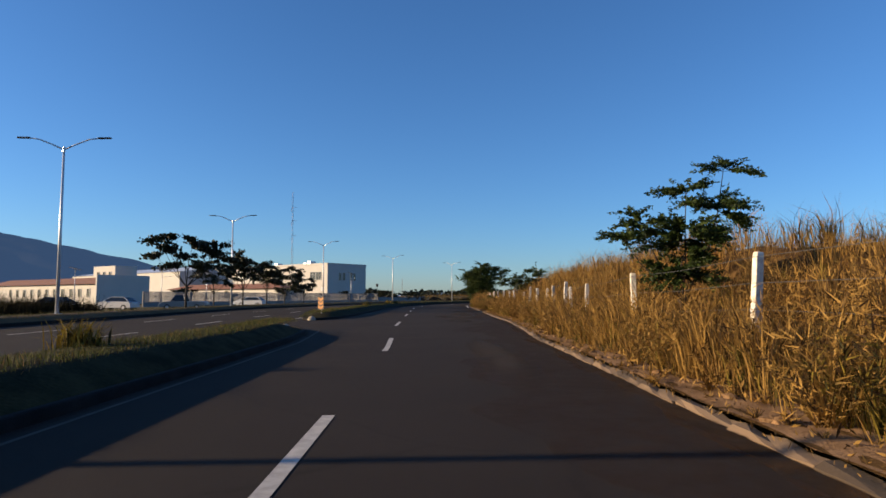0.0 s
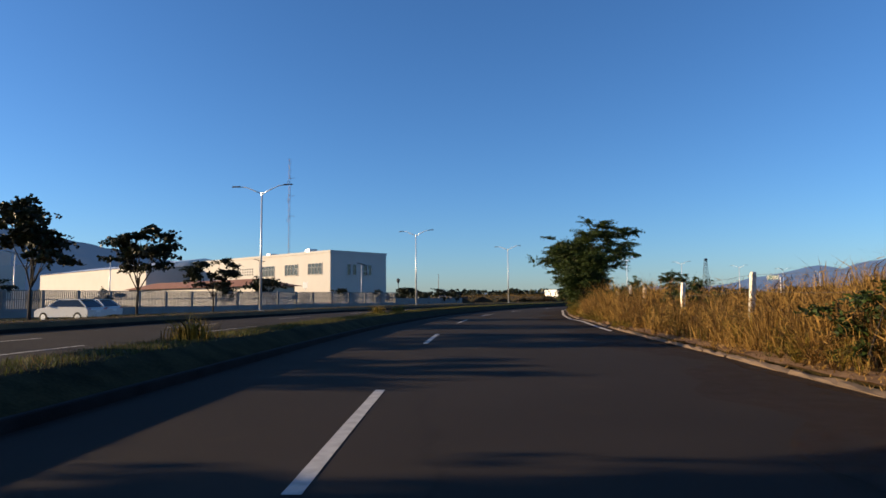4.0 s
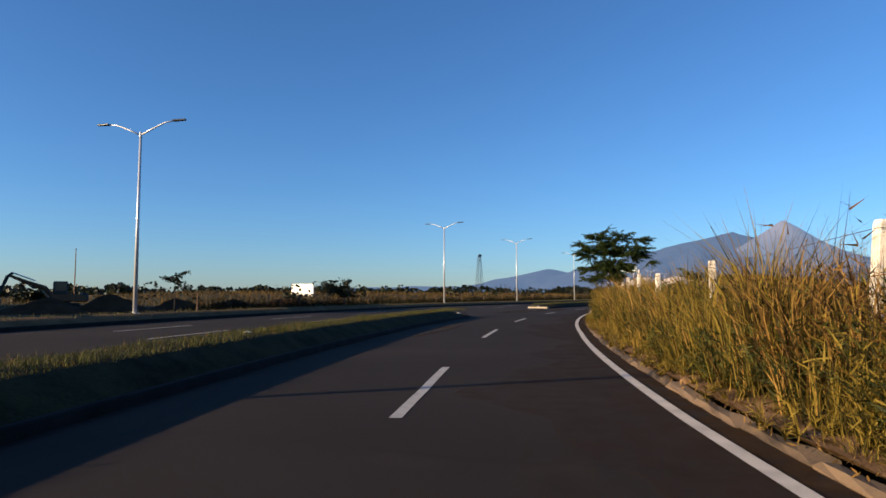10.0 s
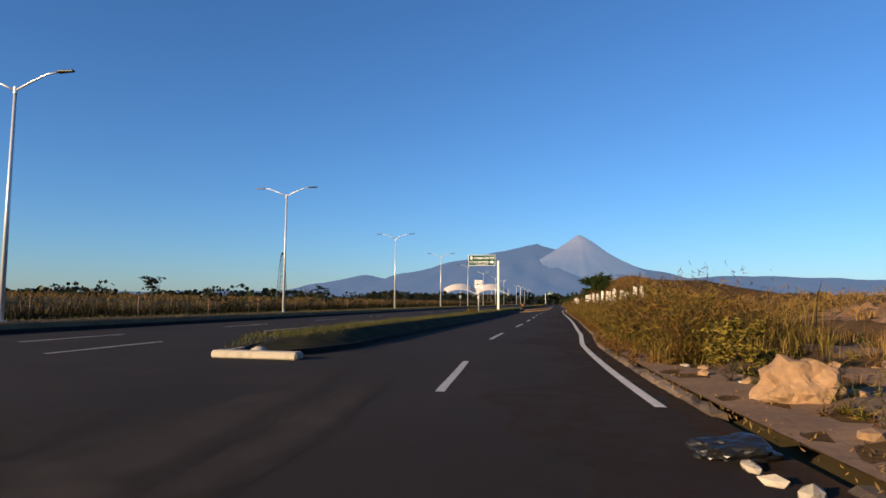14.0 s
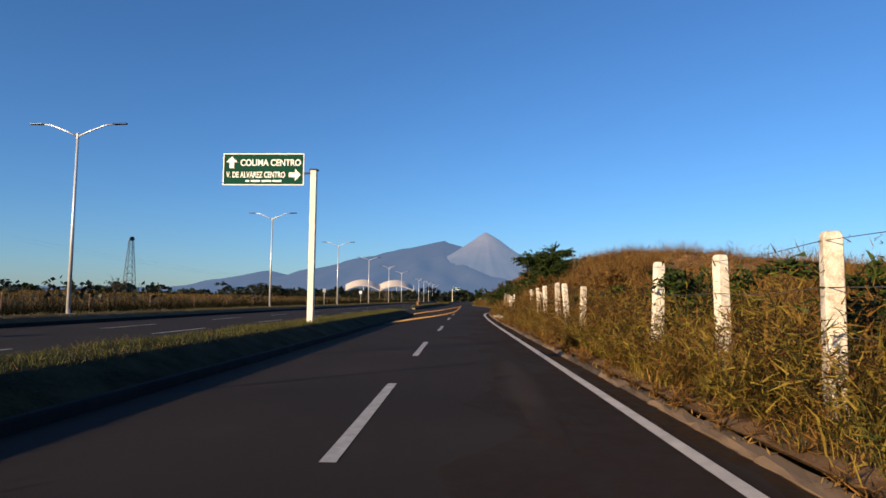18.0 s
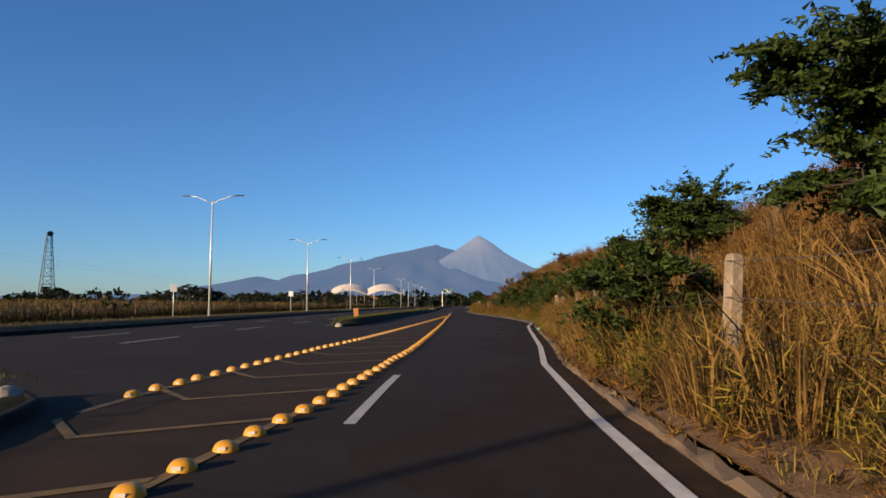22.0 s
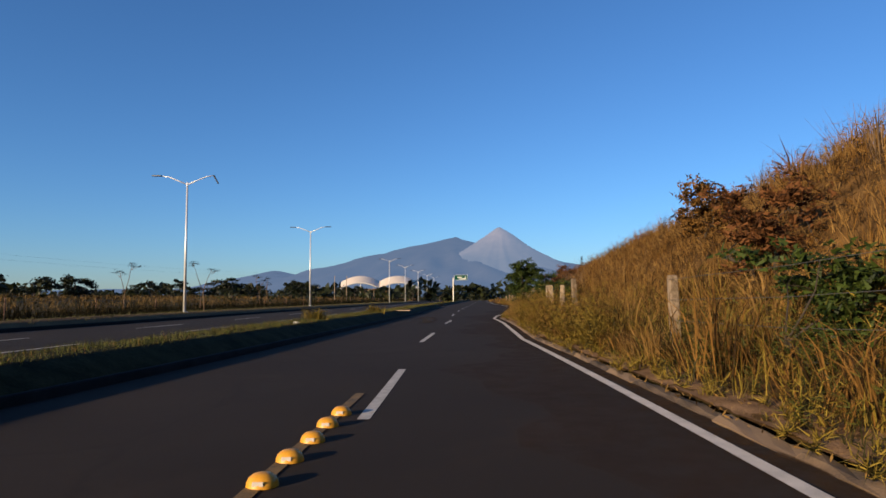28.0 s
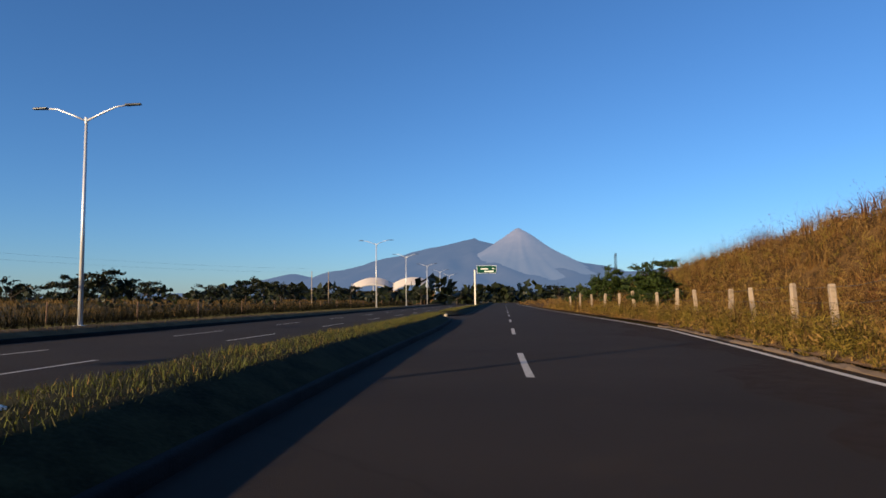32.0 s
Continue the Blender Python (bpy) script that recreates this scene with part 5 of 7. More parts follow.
SHRUBS = [  # s, offset, scale, kind
    (303, 5.0, 0.9, 3), (318, 7.5, 0.9, 4), (333, 5.5, 1.1, 3), (341, 6.0, 1.0, 1), (345, 8.5, 0.9, 4), (357, 5.5, 1.2, 1), (362, 6.5, 1.2, 3), (371, 5.2, 1.3, 1), (376, 8.0, 1.0, 4), (383, 5.5, 1.2, 0), (388, 7.0, 1.0, 3), (399, 5.0, 1.1, 4), (407, 6.5, 1.1, 3),
    (436, 4.2, 1.0, 4), (440, 5.0, 1.1, 4), (446, 4.5, 1.1, 4), (451, 5.5, 1.0, 3), (349.5, 4.2, 1.1, 0), (368.0, 3.4, 1.25, 0), (281, 3.0, 0.9, 3), (277, 4.2, 1.0, 3),
    (97.0, 3.0, 1.0, 0), (110.0, 1.6, 1.25, 1), (120.5, 1.5, 1.2, 1), (122.5, 2.4, 1.1, 0), (147, 3.4, 1.0, 0), (160.5, 2.6, 0.9, 1),
    (221, 2.6, 0.8, 1), (227, 2.9, 0.9, 1), (233.5, 2.8, 0.9, 0), (239, 3.2, 0.9, 1), (246, 4.0, 0.9, 0), (257.5, 2.7, 0.9, 0), (262.5, 2.4, 1.0, 0), (270.5, 2.2, 0.85, 0),
    (321, 2.2, 0.8, 1), (334, 3.0, 0.8, 1), (352, 1.9, 0.75, 0), (356, 2.6, 0.9, 1), (361, 1.8, 0.8, 1), (374, 3.0, 1.1, 0), (376.5, 2.0, 0.9, 1), (385, 2.2, 0.95, 0), (393, 2.6, 0.9, 0),
    (416.5, 2.6, 0.8, 1), (487, 3.2, 1.2, 0), (508, 3.6, 1.3, 0), (517, 3.0, 1.2, 0), (69, 1.6, 0.75, 0), (94, 1.9, 0.7, 0), (86, 3.4, 0.9, 0), (348.8, 1.7, 1.0, 1), (351.0, 2.8, 1.25, 1), (353.8, 2.0, 1.0, 1), (346.0, 3.6, 1.2, 1), (358.5, 3.4, 1.1, 1), (188.6, 1.0, 0.68, 2), (187.0, 1.1, 0.75, 2), (185.6, 1.5, 0.8, 2), (189.8, 1.9, 0.72, 2), (187.6, 2.2, 0.9, 2), (206.5, 1.2, 0.5, 2)]
for k, (s, o, sc, kind) in enumerate(SHRUBS):
    tree("shrub", ("dark green thorny shrub on the bank", "olive green leafy shrub among grass", "yellow-green leafy shrub at the kerb", "dry brown shrub on the grassy slope", "red-brown twiggy shrub on the slope")[kind], "shrub", spot(s, o) @ Matrix.Rotation(k * 1.3, 4, "Z") @ Matrix.Scale(sc, 4),
         [(0, 0, 0.8, 1.1, 1.1, 0.75), (0.6, 0.3, 1.4, 0.8, 0.8, 0.55), (-0.6, 0.1, 1.5, 0.8, 0.8, 0.55), (0, -0.5, 1.9, 0.6, 0.6, 0.45)], (M_LEAF, M_LEAF3, M_MIXED, M_BROWNWEED, M_REDWEED)[kind], 3300, 0.145, 60 + k, (0.05, 0.4), 3, group="shrubs on the bank")

# broad-leaved trees of the far verge
for k, (s, d, sc) in enumerate(((60.8, 22.4, 1.0), (69.0, 22.7, 0.7), (77.2, 22.3, 0.9), (86.4, 22.5, 0.82), (95.0, 22.9, 0.8), (103.5, 23.0, 0.6))):
    tree("street_tree", "small broad-leaved tree with forked trunk and dark clumped crown", "tree", at(s, d, 0.12, 35 * k + 10) @ Matrix.Scale(sc, 4),
         [(0, 0, 5.2, 0.8, 0.8, 0.32), (1.7, 0.4, 5.6, 1.0, 0.8, 0.38), (-1.7, -0.3, 5.8, 1.0, 0.8, 0.4), (0.5, 0.6, 6.6, 0.9, 0.8, 0.35), (-1.0, 0.3, 7.1, 0.7, 0.6, 0.32), (2.9, -0.2, 5.0, 0.7, 0.6, 0.28), (-2.9, 0.3, 5.2, 0.8, 0.7, 0.3),
          (1.5, -0.8, 4.2, 0.6, 0.6, 0.25), (-0.8, -0.9, 4.3, 0.6, 0.6, 0.25), (2.4, 0.9, 6.3, 0.6, 0.6, 0.3), (-2.3, -0.8, 6.6, 0.6, 0.6, 0.28)], M_LEAF2, 3600, 0.29, 140 + k, (0.10, 2.3), 1, 0.8, "trees along the far verge")
# thin saplings with stakes farther along the verge
for k, (s, d) in enumerate(((178, 24.4), (198, 24.6), (232, 24.5), (262, 24.6), (312, 25.0))):
    tree("sapling", "thin young tree with a small sparse crown on the verge", "tree", at(s, d, 0, 50 * k), [(0, 0, 2.3, 0.35, 0.35, 0.35), (0.25, 0.1, 2.8, 0.4, 0.4, 0.25), (-0.2, 0, 2.6, 0.3, 0.3, 0.25)],
         M_LEAF2, 500, 0.12, 170 + k, (0.025, 1.9), 1, 0.6, "saplings on the verge")

tree("verge_tree", "small dark round-crowned tree on the far verge", "tree", at(196.5, 21.9, 0.15, 30), [(0, 0, 1.7, 0.95, 0.95, 0.5), (0.5, 0.2, 2.0, 0.7, 0.6, 0.35), (-0.5, -0.1, 2.05, 0.7, 0.6, 0.35), (0, 0.1, 2.35, 0.5, 0.5, 0.25)], M_LEAF2, 2600, 0.17, 178, (0.06, 1.0), 1, 0.7)

# single trees of the plain
for k, (x, y, h, w) in enumerate(((47, 262, 5.2, 3.4), (-2, 252, 3.2, 2.6), (150, 392, 7, 6), (205, 430, 6, 5), (232, 455, 8, 7), (110, 372, 6, 5), (262, 470, 8, 8), (60, 345, 6, 5), (330, 520, 10, 9), (300, 505, 9, 9), (385, 500, 9, 10), (402, 470, 9, 9), (425, 452, 8, 9), (20, 330, 5, 5), (356, 486, 8, 8),
                                 (140, 420, 7, 7), (185, 452, 8, 8), (90, 410, 7, 7), (170, 130, 6, 6))):
    h, w = h * 0.72, w * 0.8
    tree("plain_tree", "dark round tree standing in the dry plain", "tree", pose(x, y, -0.1, 0, 0, 30 * k), [(0, 0, h * 0.6, w * 0.5, w * 0.5, h * 0.24), (w * 0.3, 0, h * 0.5, w * 0.34, w * 0.34, h * 0.2), (-w * 0.28, 0.2, h * 0.55, w * 0.34, w * 0.34, h * 0.22), (0, 0, h * 0.82, w * 0.28, w * 0.28, h * 0.16)],
         M_LEAF2, 1200, 0.44, 200 + k, (0.05 * h, h * 0.32), 1, 0.7, "trees of the plain")
# spreading trees behind the golden field of the last stretch
tg = random.Random(77)
for k in range(20):
    v = V(455 + 11 * k + tg.uniform(-3, 3), tg.uniform(48, 88))
    h, w = tg.uniform(4.2, 6.2), tg.uniform(6, 10)
    tree("plain_tree", "dark spreading flat-crowned tree behind the golden field", "tree", pose(v.x, v.y, 1.3, 0, 0, 70 * k), [(0, 0, h * 0.72, w * 0.42, w * 0.42, h * 0.16), (w * 0.3, 0, h * 0.6, w * 0.3, w * 0.3, h * 0.14), (-w * 0.3, 0.3, h * 0.64, w * 0.3, w * 0.3, h * 0.15), (0, w * 0.2, h * 0.88, w * 0.24, w * 0.24, h * 0.1), (0, -w * 0.25, h * 0.42, w * 0.36, w * 0.36, h * 0.2)],
         M_LEAF2, 1500, 0.40, 420 + k, (0.04 * h, h * 0.36), 1, 0.7, "trees behind the golden field")
# a leafless tree on the plain
def bare_tree(x, y, h, seed, label, thick=0.16):
    pr = random.Random(seed)
    ob = thing("bare_tree", label, "tree", pose(x, y, -0.1))
    part("trunk", tube([(0, 0, 0), (0.1, 0, h * 0.2), (0, 0.1, h * 0.4)], [thick, thick * 0.8, thick * 0.6], 8), M_BARK, ob)
    bm = bmesh.new()
    for k in range(9):
        a = pr.uniform(0, 6.28)
        q = Vector((math.cos(a) * h * pr.uniform(0.2, 0.5), math.sin(a) * h * pr.uniform(0.2, 0.5), h * pr.uniform(0.7, 1)))
        mids = limb((0, 0.05, h * pr.uniform(0.28, 0.4)), q, thick * 0.4, 0.015, bm, pr, 5)
        for mm in mids:
            for _ in range(2):
                limb(mm, mm + Vector((pr.uniform(-1, 1), pr.uniform(-1, 1), pr.uniform(0.3, 1))) * h * 0.2, thick * 0.16, 0.008, bm, pr, 4)
    part("crown", bm, M_BARK, ob, "leafless branching crown")


bare_tree(143, 372, 6.5, 5, "leafless grey tree on the plain")
bare_tree(118, 375, 5.5, 6, "leafless tree on the plain")


def dead_sapling():
    """Leaning dead stem with a few bare twigs."""
    ob = thing("dead_sapling", "bare thin dead sapling leaning over the grass", "tree", at(135.4, -3.9, 0.1) @ Matrix.Scale(0.9, 4))
    part("trunk", tube([(0, 0, 0), (-0.3, -0.4, 1.1), (-0.9, -1.2, 2.0), (-1.5, -2.2, 2.6), (-1.7, -2.6, 3.05), (-1.6, -2.65, 3.5)], [0.02, 0.017, 0.013, 0.009, 0.006, 0.003], 7), M_BARK, ob, smooth=True)
    for pts in (((-1.2, -1.7, 2.3), (-1.15, -1.9, 2.75), (-0.7, -2.1, 3.1), (-0.4, -2.1, 3.3)), ((-0.9, -1.2, 2.0), (-0.85, -1.3, 2.5), (-0.7, -1.35, 2.95)), ((-1.15, -1.9, 2.75), (-1.0, -2.2, 3.05), (-0.7, -2.4, 3.2)), ((-1.0, -1.4, 2.1), (-1.05, -1.5, 2.4))):
        part("twig", tube(list(pts), [0.007, 0.006, 0.004, 0.0025][:len(pts)], 5), M_BARK, ob, smooth=True)


dead_sapling()


def forked_sapling(s, d, h, seed, turn):
    """Pale forked stem with a few flat leaf clusters at its tips."""
    pr = random.Random(seed)
    ob = thing("forked_sapling", "pale forked sapling with few flat leaf tufts", "tree", at(s, d, 0.15, turn), "forked saplings on the verge")
    part("trunk", tube([(0, 0, -0.1), (0.05, 0, h * 0.2), (0.12, 0, h * 0.4)], [0.055, 0.045, 0.04], 8), M_TWIG, ob, smooth=True)
    tips = []
    for end in ((0.9, 0.2, 0.95), (-0.55, -0.2, 0.82)):
        q = Vector((end[0] * h * 0.22, end[1] * h * 0.22, end[2] * h))
        part("limb", tube([(0.12, 0, h * 0.4), Vector((0.12, 0, h * 0.4)).lerp(q, 0.5) + Vector((0.08, 0, -0.05)), q], [0.035, 0.024, 0.012], 6), M_TWIG, ob, smooth=True)
        tips.append(q)
        for k in range(3):
            p = q + Vector((pr.uniform(-0.5, 0.5), pr.uniform(-0.4, 0.4), pr.uniform(-0.35, 0.1)))
            part("twig", tube([q - Vector((0, 0, 0.5)), p], [0.012, 0.006], 5), M_TWIG, ob)
            tips.append(p)
    rng = np.random.default_rng(seed)
    c = np.concatenate([np.array(t)[None] + rng.normal(size=(46, 3)) * [0.17, 0.17, 0.035] for t in tips])
    u = rng.normal(size=c.shape) * [1, 1, 0.25]
    u /= np.linalg.norm(u, axis=1)[:, None]
    w = np.cross(u, [0, 0, 1.0])
    part("crown", quads("crown", c, u * 0.09, w * 0.04, M_LEAF2), M_LEAF2, ob)


for k, (s, d, h) in enumerate(((440.8, 22.0, 4.9), (462.0, 24.5, 4.4), (466.0, 25.0, 4.2), (434.5, 26.0, 4.4), (408.0, 25.5, 4.6))):
    forked_sapling(s, d, h, 300 + k, 200 + 40 * k)


def far_woods():
    """The wood line along the horizon and scrub of the plain, far off."""
    rng = np.random.default_rng(8)
    cs, us, ws = [], [], []
    def clump(x, y, r, h, n, q):
        v = rng.normal(size=(n, 3))
        v /= np.linalg.norm(v, axis=1)[:, None]
        p = np.c_[x + v[:, 0] * r, y + v[:, 1] * r, h * 0.5 + v[:, 2] * h * 0.5]
        u = rng.normal(size=(n, 3))
        u /= np.linalg.norm(u, axis=1)[:, None]
        w = np.cross(u, rng.normal(size=(n, 3)))
        w /= np.linalg.norm(w, axis=1)[:, None]
        cs.append(p); us.append(u * q); ws.append(w * q * 0.8)
    for k in range(620):
        a, r = radians(rng.uniform(-118, 62)), rng.uniform(330, 1100)
        s = rng.uniform(0.6, 1.3) * (1 + r / 900)
        x, y = 128 - math.sin(a) * r, 254 + math.cos(a) * r
        clump(x, y, 4.5 * s, 5.0 * s, 40, 1.3 * s)
    for k in range(330):
        s, d = rng.uniform(60, 640), rng.uniform(40, 170)
        if s < 210 and d < 110:
            continue
        v = V(s, d)
        q = rng.uniform(0.5, 1.2)
        clump(v.x, v.y, 1.6 * q, 1.7 * q + (2.0 if s > 220 and d < 150 else 0), 40, 0.35)
    return solid("far_woods", quads("far_woods", np.concatenate(cs), np.concatenate(us), np.concatenate(ws), M_LEAF2), M_LEAF2, "distant dark scrub and tree line on the plain", "woods", kind="stuff")


far_woods()

# ---- buildings ----
def oriented(x, y, ux, uy, z=0.0):
    """Local x runs along (ux, uy)."""
    return pose(x, y, z, 0, 0, math.degrees(math.atan2(uy, ux)))


def window(parent, x, y, z, w, h, side, panes=4, bars=True):
    """side: 'x' for a wall that runs along local x and looks towards -y, 'y' for one along y that looks towards -x."""
    ob = new("window")
    ob.parent = parent
    ob.matrix_basis = pose(x, y, z) if side == "x" else pose(x, y, z, 0, 0, -90)
    part("pane", box(w, 0.03, h, (0, 0.02, 0)), M_GLASS, ob)
    for a in (-1, 1):
        part("window_frame", box(0.09, 0.12, h + 0.1, (a * (w / 2), -0.02, -0.05)), M_WALL, ob)
    part("window_sill", box(w + 0.25, 0.2, 0.08, (0, -0.06, -0.1)), M_WALL, ob)
    part("lintel", box(w + 0.1, 0.12, 0.08, (0, -0.02, h)), M_WALL, ob)
    if bars:
        for k in range(1, panes):
            part("mullion", box(0.07, 0.06, h, (-w / 2 + w * k / panes, -0.02, 0)), M_WALL, ob)
        part("transom", box(w, 0.06, 0.06, (0, -0.02, h * 0.62)), M_WALL, ob)


def main_building():
    """White two-storey block: a sunlit long front along local y, the shaded gable along local x."""
    ob = thing("office_building", "large white flat-roofed two-storey building with dark windows", "building", oriented(-19.0, 191.4, 0.677, 0.736))
    L, W, h = 62.0, 16.0, 11.6
    part("wall", box(W, L, h, (W / 2, L / 2, 0), 0.03), M_WALL, ob)
    part("parapet", box(W + 0.24, 0.25, 0.5, (W / 2, 0.05, h - 0.42)), M_WALL, ob)
    part("parapet", box(0.25, L, 0.5, (0.0, L / 2 + 0.2, h - 0.42)), M_WALL, ob)
    part("roof", box(W - 0.6, L - 0.6, 0.12, (W / 2, L / 2, h)), M_KERB, ob)
    for y in (5.3, 14.0, 23.2):
        window(ob, -0.02, y, 6.75, 5.0, 2.3, "y", 4)
    for r in range(3):
        for k in range(7):
            part("vent_hole", box(0.06, 0.42, 0.36, (-0.012, 30 + 1.1 * k, 7.2 + 0.65 * r)), M_GLASS, ob)
            part("vent_hole", box(0.06, 0.42, 0.36, (-0.012, 40 + 1.1 * k, 7.2 + 0.65 * r)), M_GLASS, ob)
    for x in (5.0, 6.6, 9.6, 11.0):
        window(ob, x, -0.02, 6.6, 0.95, 2.2, "x", 2, False)
    for k, (x, y) in enumerate(((4, 12), (9, 20), (6, 31))):
        part("roof_unit", box(2.2, 1.6, 1.0, (x, y, h + 0.12), 0.05), M_STEEL, ob, "grey rooftop air unit")
    return ob


main_building()


def low_hall():
    """Low wing with a hipped tiled roof in front of the white block."""
    ob = thing("low_hall", "low white hall with a brown tiled hip roof", "building", oriented(-23.5, 186.0, 0.677, 0.736))
    part("wall", box(8, 58, 3.9, (-7.5, 27, 0), 0.03), M_WALL, ob)
    bm = bmesh.new()
    a = [bm.verts.new(v) for v in ((-12.6, -3.5, 3.9), (-2.4, -3.5, 3.9), (-2.4, 57, 3.9), (-12.6, 57, 3.9), (-7.5, 5, 5.5), (-7.5, 50, 5.5))]
    for f in ((0, 1, 4), (1, 2, 5, 4), (2, 3, 5), (3, 0, 4, 5), (3, 2, 1, 0)):
        bm.faces.new([a[i] for i in f])
    part("roof", bm, M_ROOF, ob, "brown tiled hip roof")


low_hall()


def long_house():
    """Long low white house with small windows and a tiled roof, a taller block at its end."""
    ob = thing("long_house", "long low white house with tiled roof and small windows", "building", oriented(-60, 137.0, 0.62, 0.785))
    part("wall", box(10, 52, 4.4, (5, 27, 0), 0.03), M_WALL, ob)
    bm = bmesh.new()
    a = [bm.verts.new(v) for v in ((-0.7, 0.6, 4.3), (10.5, 0.6, 4.3), (10.5, 53.5, 4.3), (-0.7, 53.5, 4.3), (5, 0.6, 5.9), (5, 53.5, 5.9))]
    for f in ((0, 4, 5, 3), (1, 2, 5, 4), (0, 1, 4), (3, 5, 2), (0, 3, 2, 1)):
        bm.faces.new([a[i] for i in f])
    part("roof", bm, M_ROOF, ob, "brown tiled roof")
    part("gable_wall", box(11.6, 0.5, 6.2, (5, 0.2, 0), 0.03), M_WALL, ob)
    part("tower_block", box(5, 9, 8.4, (8, 9, 0), 0.05), M_WALL, ob, "taller white block")
    for k in range(11):
        window(ob, -0.02, 4.6 + 3.6 * k, 1.6, 1.3, 1.7, "y", 2, False)
    for k in range(3):
        window(ob, 5.45, 6.5 + 2.4 * k, 6.2, 0.9, 0.9, "y", 2, False)


long_house()


def warehouse():
    ob = thing("warehouse", "large grey-white shed behind the trees", "building", oriented(-66, 240, 0.677, 0.736) @ Matrix.Scale(1.22, 4))
    part("wall", box(26, 70, 8.5, (0, 30, 0), 0.05), M_WALL, ob)
    bm = bmesh.new()
    a = [bm.verts.new(v) for v in ((-13.3, -5.4, 8.5), (13.3, -5.4, 8.5), (13.3, 65.4, 8.5), (-13.3, 65.4, 8.5), (0, -5.4, 10.6), (0, 65.4, 10.6))]
    for f in ((0, 4, 5, 3), (1, 2, 5, 4), (0, 1, 4), (3, 5, 2), (0, 3, 2, 1)):
        bm.faces.new([a[i] for i in f])
    part("roof", bm, M_STEEL, ob, "pale metal roof")


warehouse()


def compound_wall():
    """Low white wall with white pale panels between piers."""
    ob = thing("boundary_wall", "low grey-white boundary wall topped with pale steel palings", "wall", kind="")
    pts = [V(96, 46), V(118, 40), V(136, 34.5), V(150, 30.5), V(161, 29.5), V(173, 33)]
    for i, (a, b) in enumerate(zip(pts, pts[1:])):
        n = max(1, round((b - a).length / 3.4))
        for k in range(n):
            p, q = a.lerp(b, k / n), a.lerp(b, (k + 1) / n)
            u = (q - p).normalized()
            m = oriented(p.x, p.y, u.x, u.y)
            L = (q - p).length
            solid_h = 0.8 if i < 3 else 1.5
            part("wall_panel", box(L, 0.18, solid_h, (L / 2, 0, -0.1)), M_GREYWALL, ob, m=m)
            part("pier", box(0.22, 0.24, 2.5 if i < 3 else 1.75, (0, 0, -0.1), 0.02), M_GREYWALL, ob, m=m)
            if i < 3:
                bm = bmesh.new()
                for j in range(17):
                    box(0.10, 0.05, 1.6, (0.22 + (L - 0.44) * j / 16, 0, solid_h - 0.12), bm=bm)
                box(L, 0.06, 0.08, (L / 2, 0, 1.5), bm=bm)
                box(L, 0.06, 0.08, (L / 2, 0, 2.3), bm=bm)
                part("paling", bm, M_GREYWALL, ob, m=m)


compound_wall()


# ornamental plants along the boundary wall
for k, (q, d, h) in enumerate(((104, 42.5, 2.4), (113, 40.0, 1.9), (125, 36.6, 2.6), (133, 37.5, 3.4), (141, 31.8, 2.2), (147, 30.2, 2.0), (153, 29.2, 2.5), (158, 28.8, 1.7), (163, 28.6, 2.3), (169, 30.0, 2.1))):
    tree("ornamental_plant", "dark leafy ornamental plant by the white boundary wall", "plant", at(q, d + 2.0, 0, 60 * k) @ Matrix.Scale(h / 1.9, 4),
         [(0, 0, 1.7, 0.55, 0.55, 0.3), (0.6, 0.2, 2.0, 0.5, 0.4, 0.22), (-0.6, -0.2, 1.9, 0.45, 0.4, 0.22), (0.1, 0.3, 2.3, 0.35, 0.35, 0.15), (0, -0.3, 1.1, 0.4, 0.4, 0.25)], M_LEAF2, 900, 0.2, 250 + k, (0.05, 0.9), 1, 0.7, "ornamental plants of the compound")


def solar_lamp(x, y, h, turn):
    ob = thing("solar_lamp", "white solar street lamp with a tilted dark panel", "street lamp", pose(x, y, 0, 0, 0, turn), "solar lamps of the compound")
    part("pole", tube([(0, 0, -0.1), (0, 0, h)], [0.09, 0.06], 10), M_STEEL, ob, smooth=True)
    part("solar_panel", box(2.0, 1.1, 0.06, bevel=0.01), M_PANEL, ob, "dark tilted solar panel", pose(0, 0, h + 0.15, 0, 14, 0))
    part("panel_bracket", tube([(0, 0, h - 0.2), (0, 0, h + 0.16)], 0.05, 8), M_DARK, ob)
    part("arm", tube([(0, 0, h - 1.3), (1.3, 0, h - 1.15)], 0.035, 8), M_STEEL, ob)
    part("lamp_head", box(0.6, 0.24, 0.09, (1.5, 0, h - 1.18), 0.02), M_PLATE, ob)


for x, y, h, t in ((-11.5, 182.9, 8.0, 40), (-30.5, 178.9, 8.6, 30), (-46, 132, 6.8, 30), (-58, 122, 6.6, 30), (-40, 142, 6.8, 35)):
    solar_lamp(x, y, h, t)


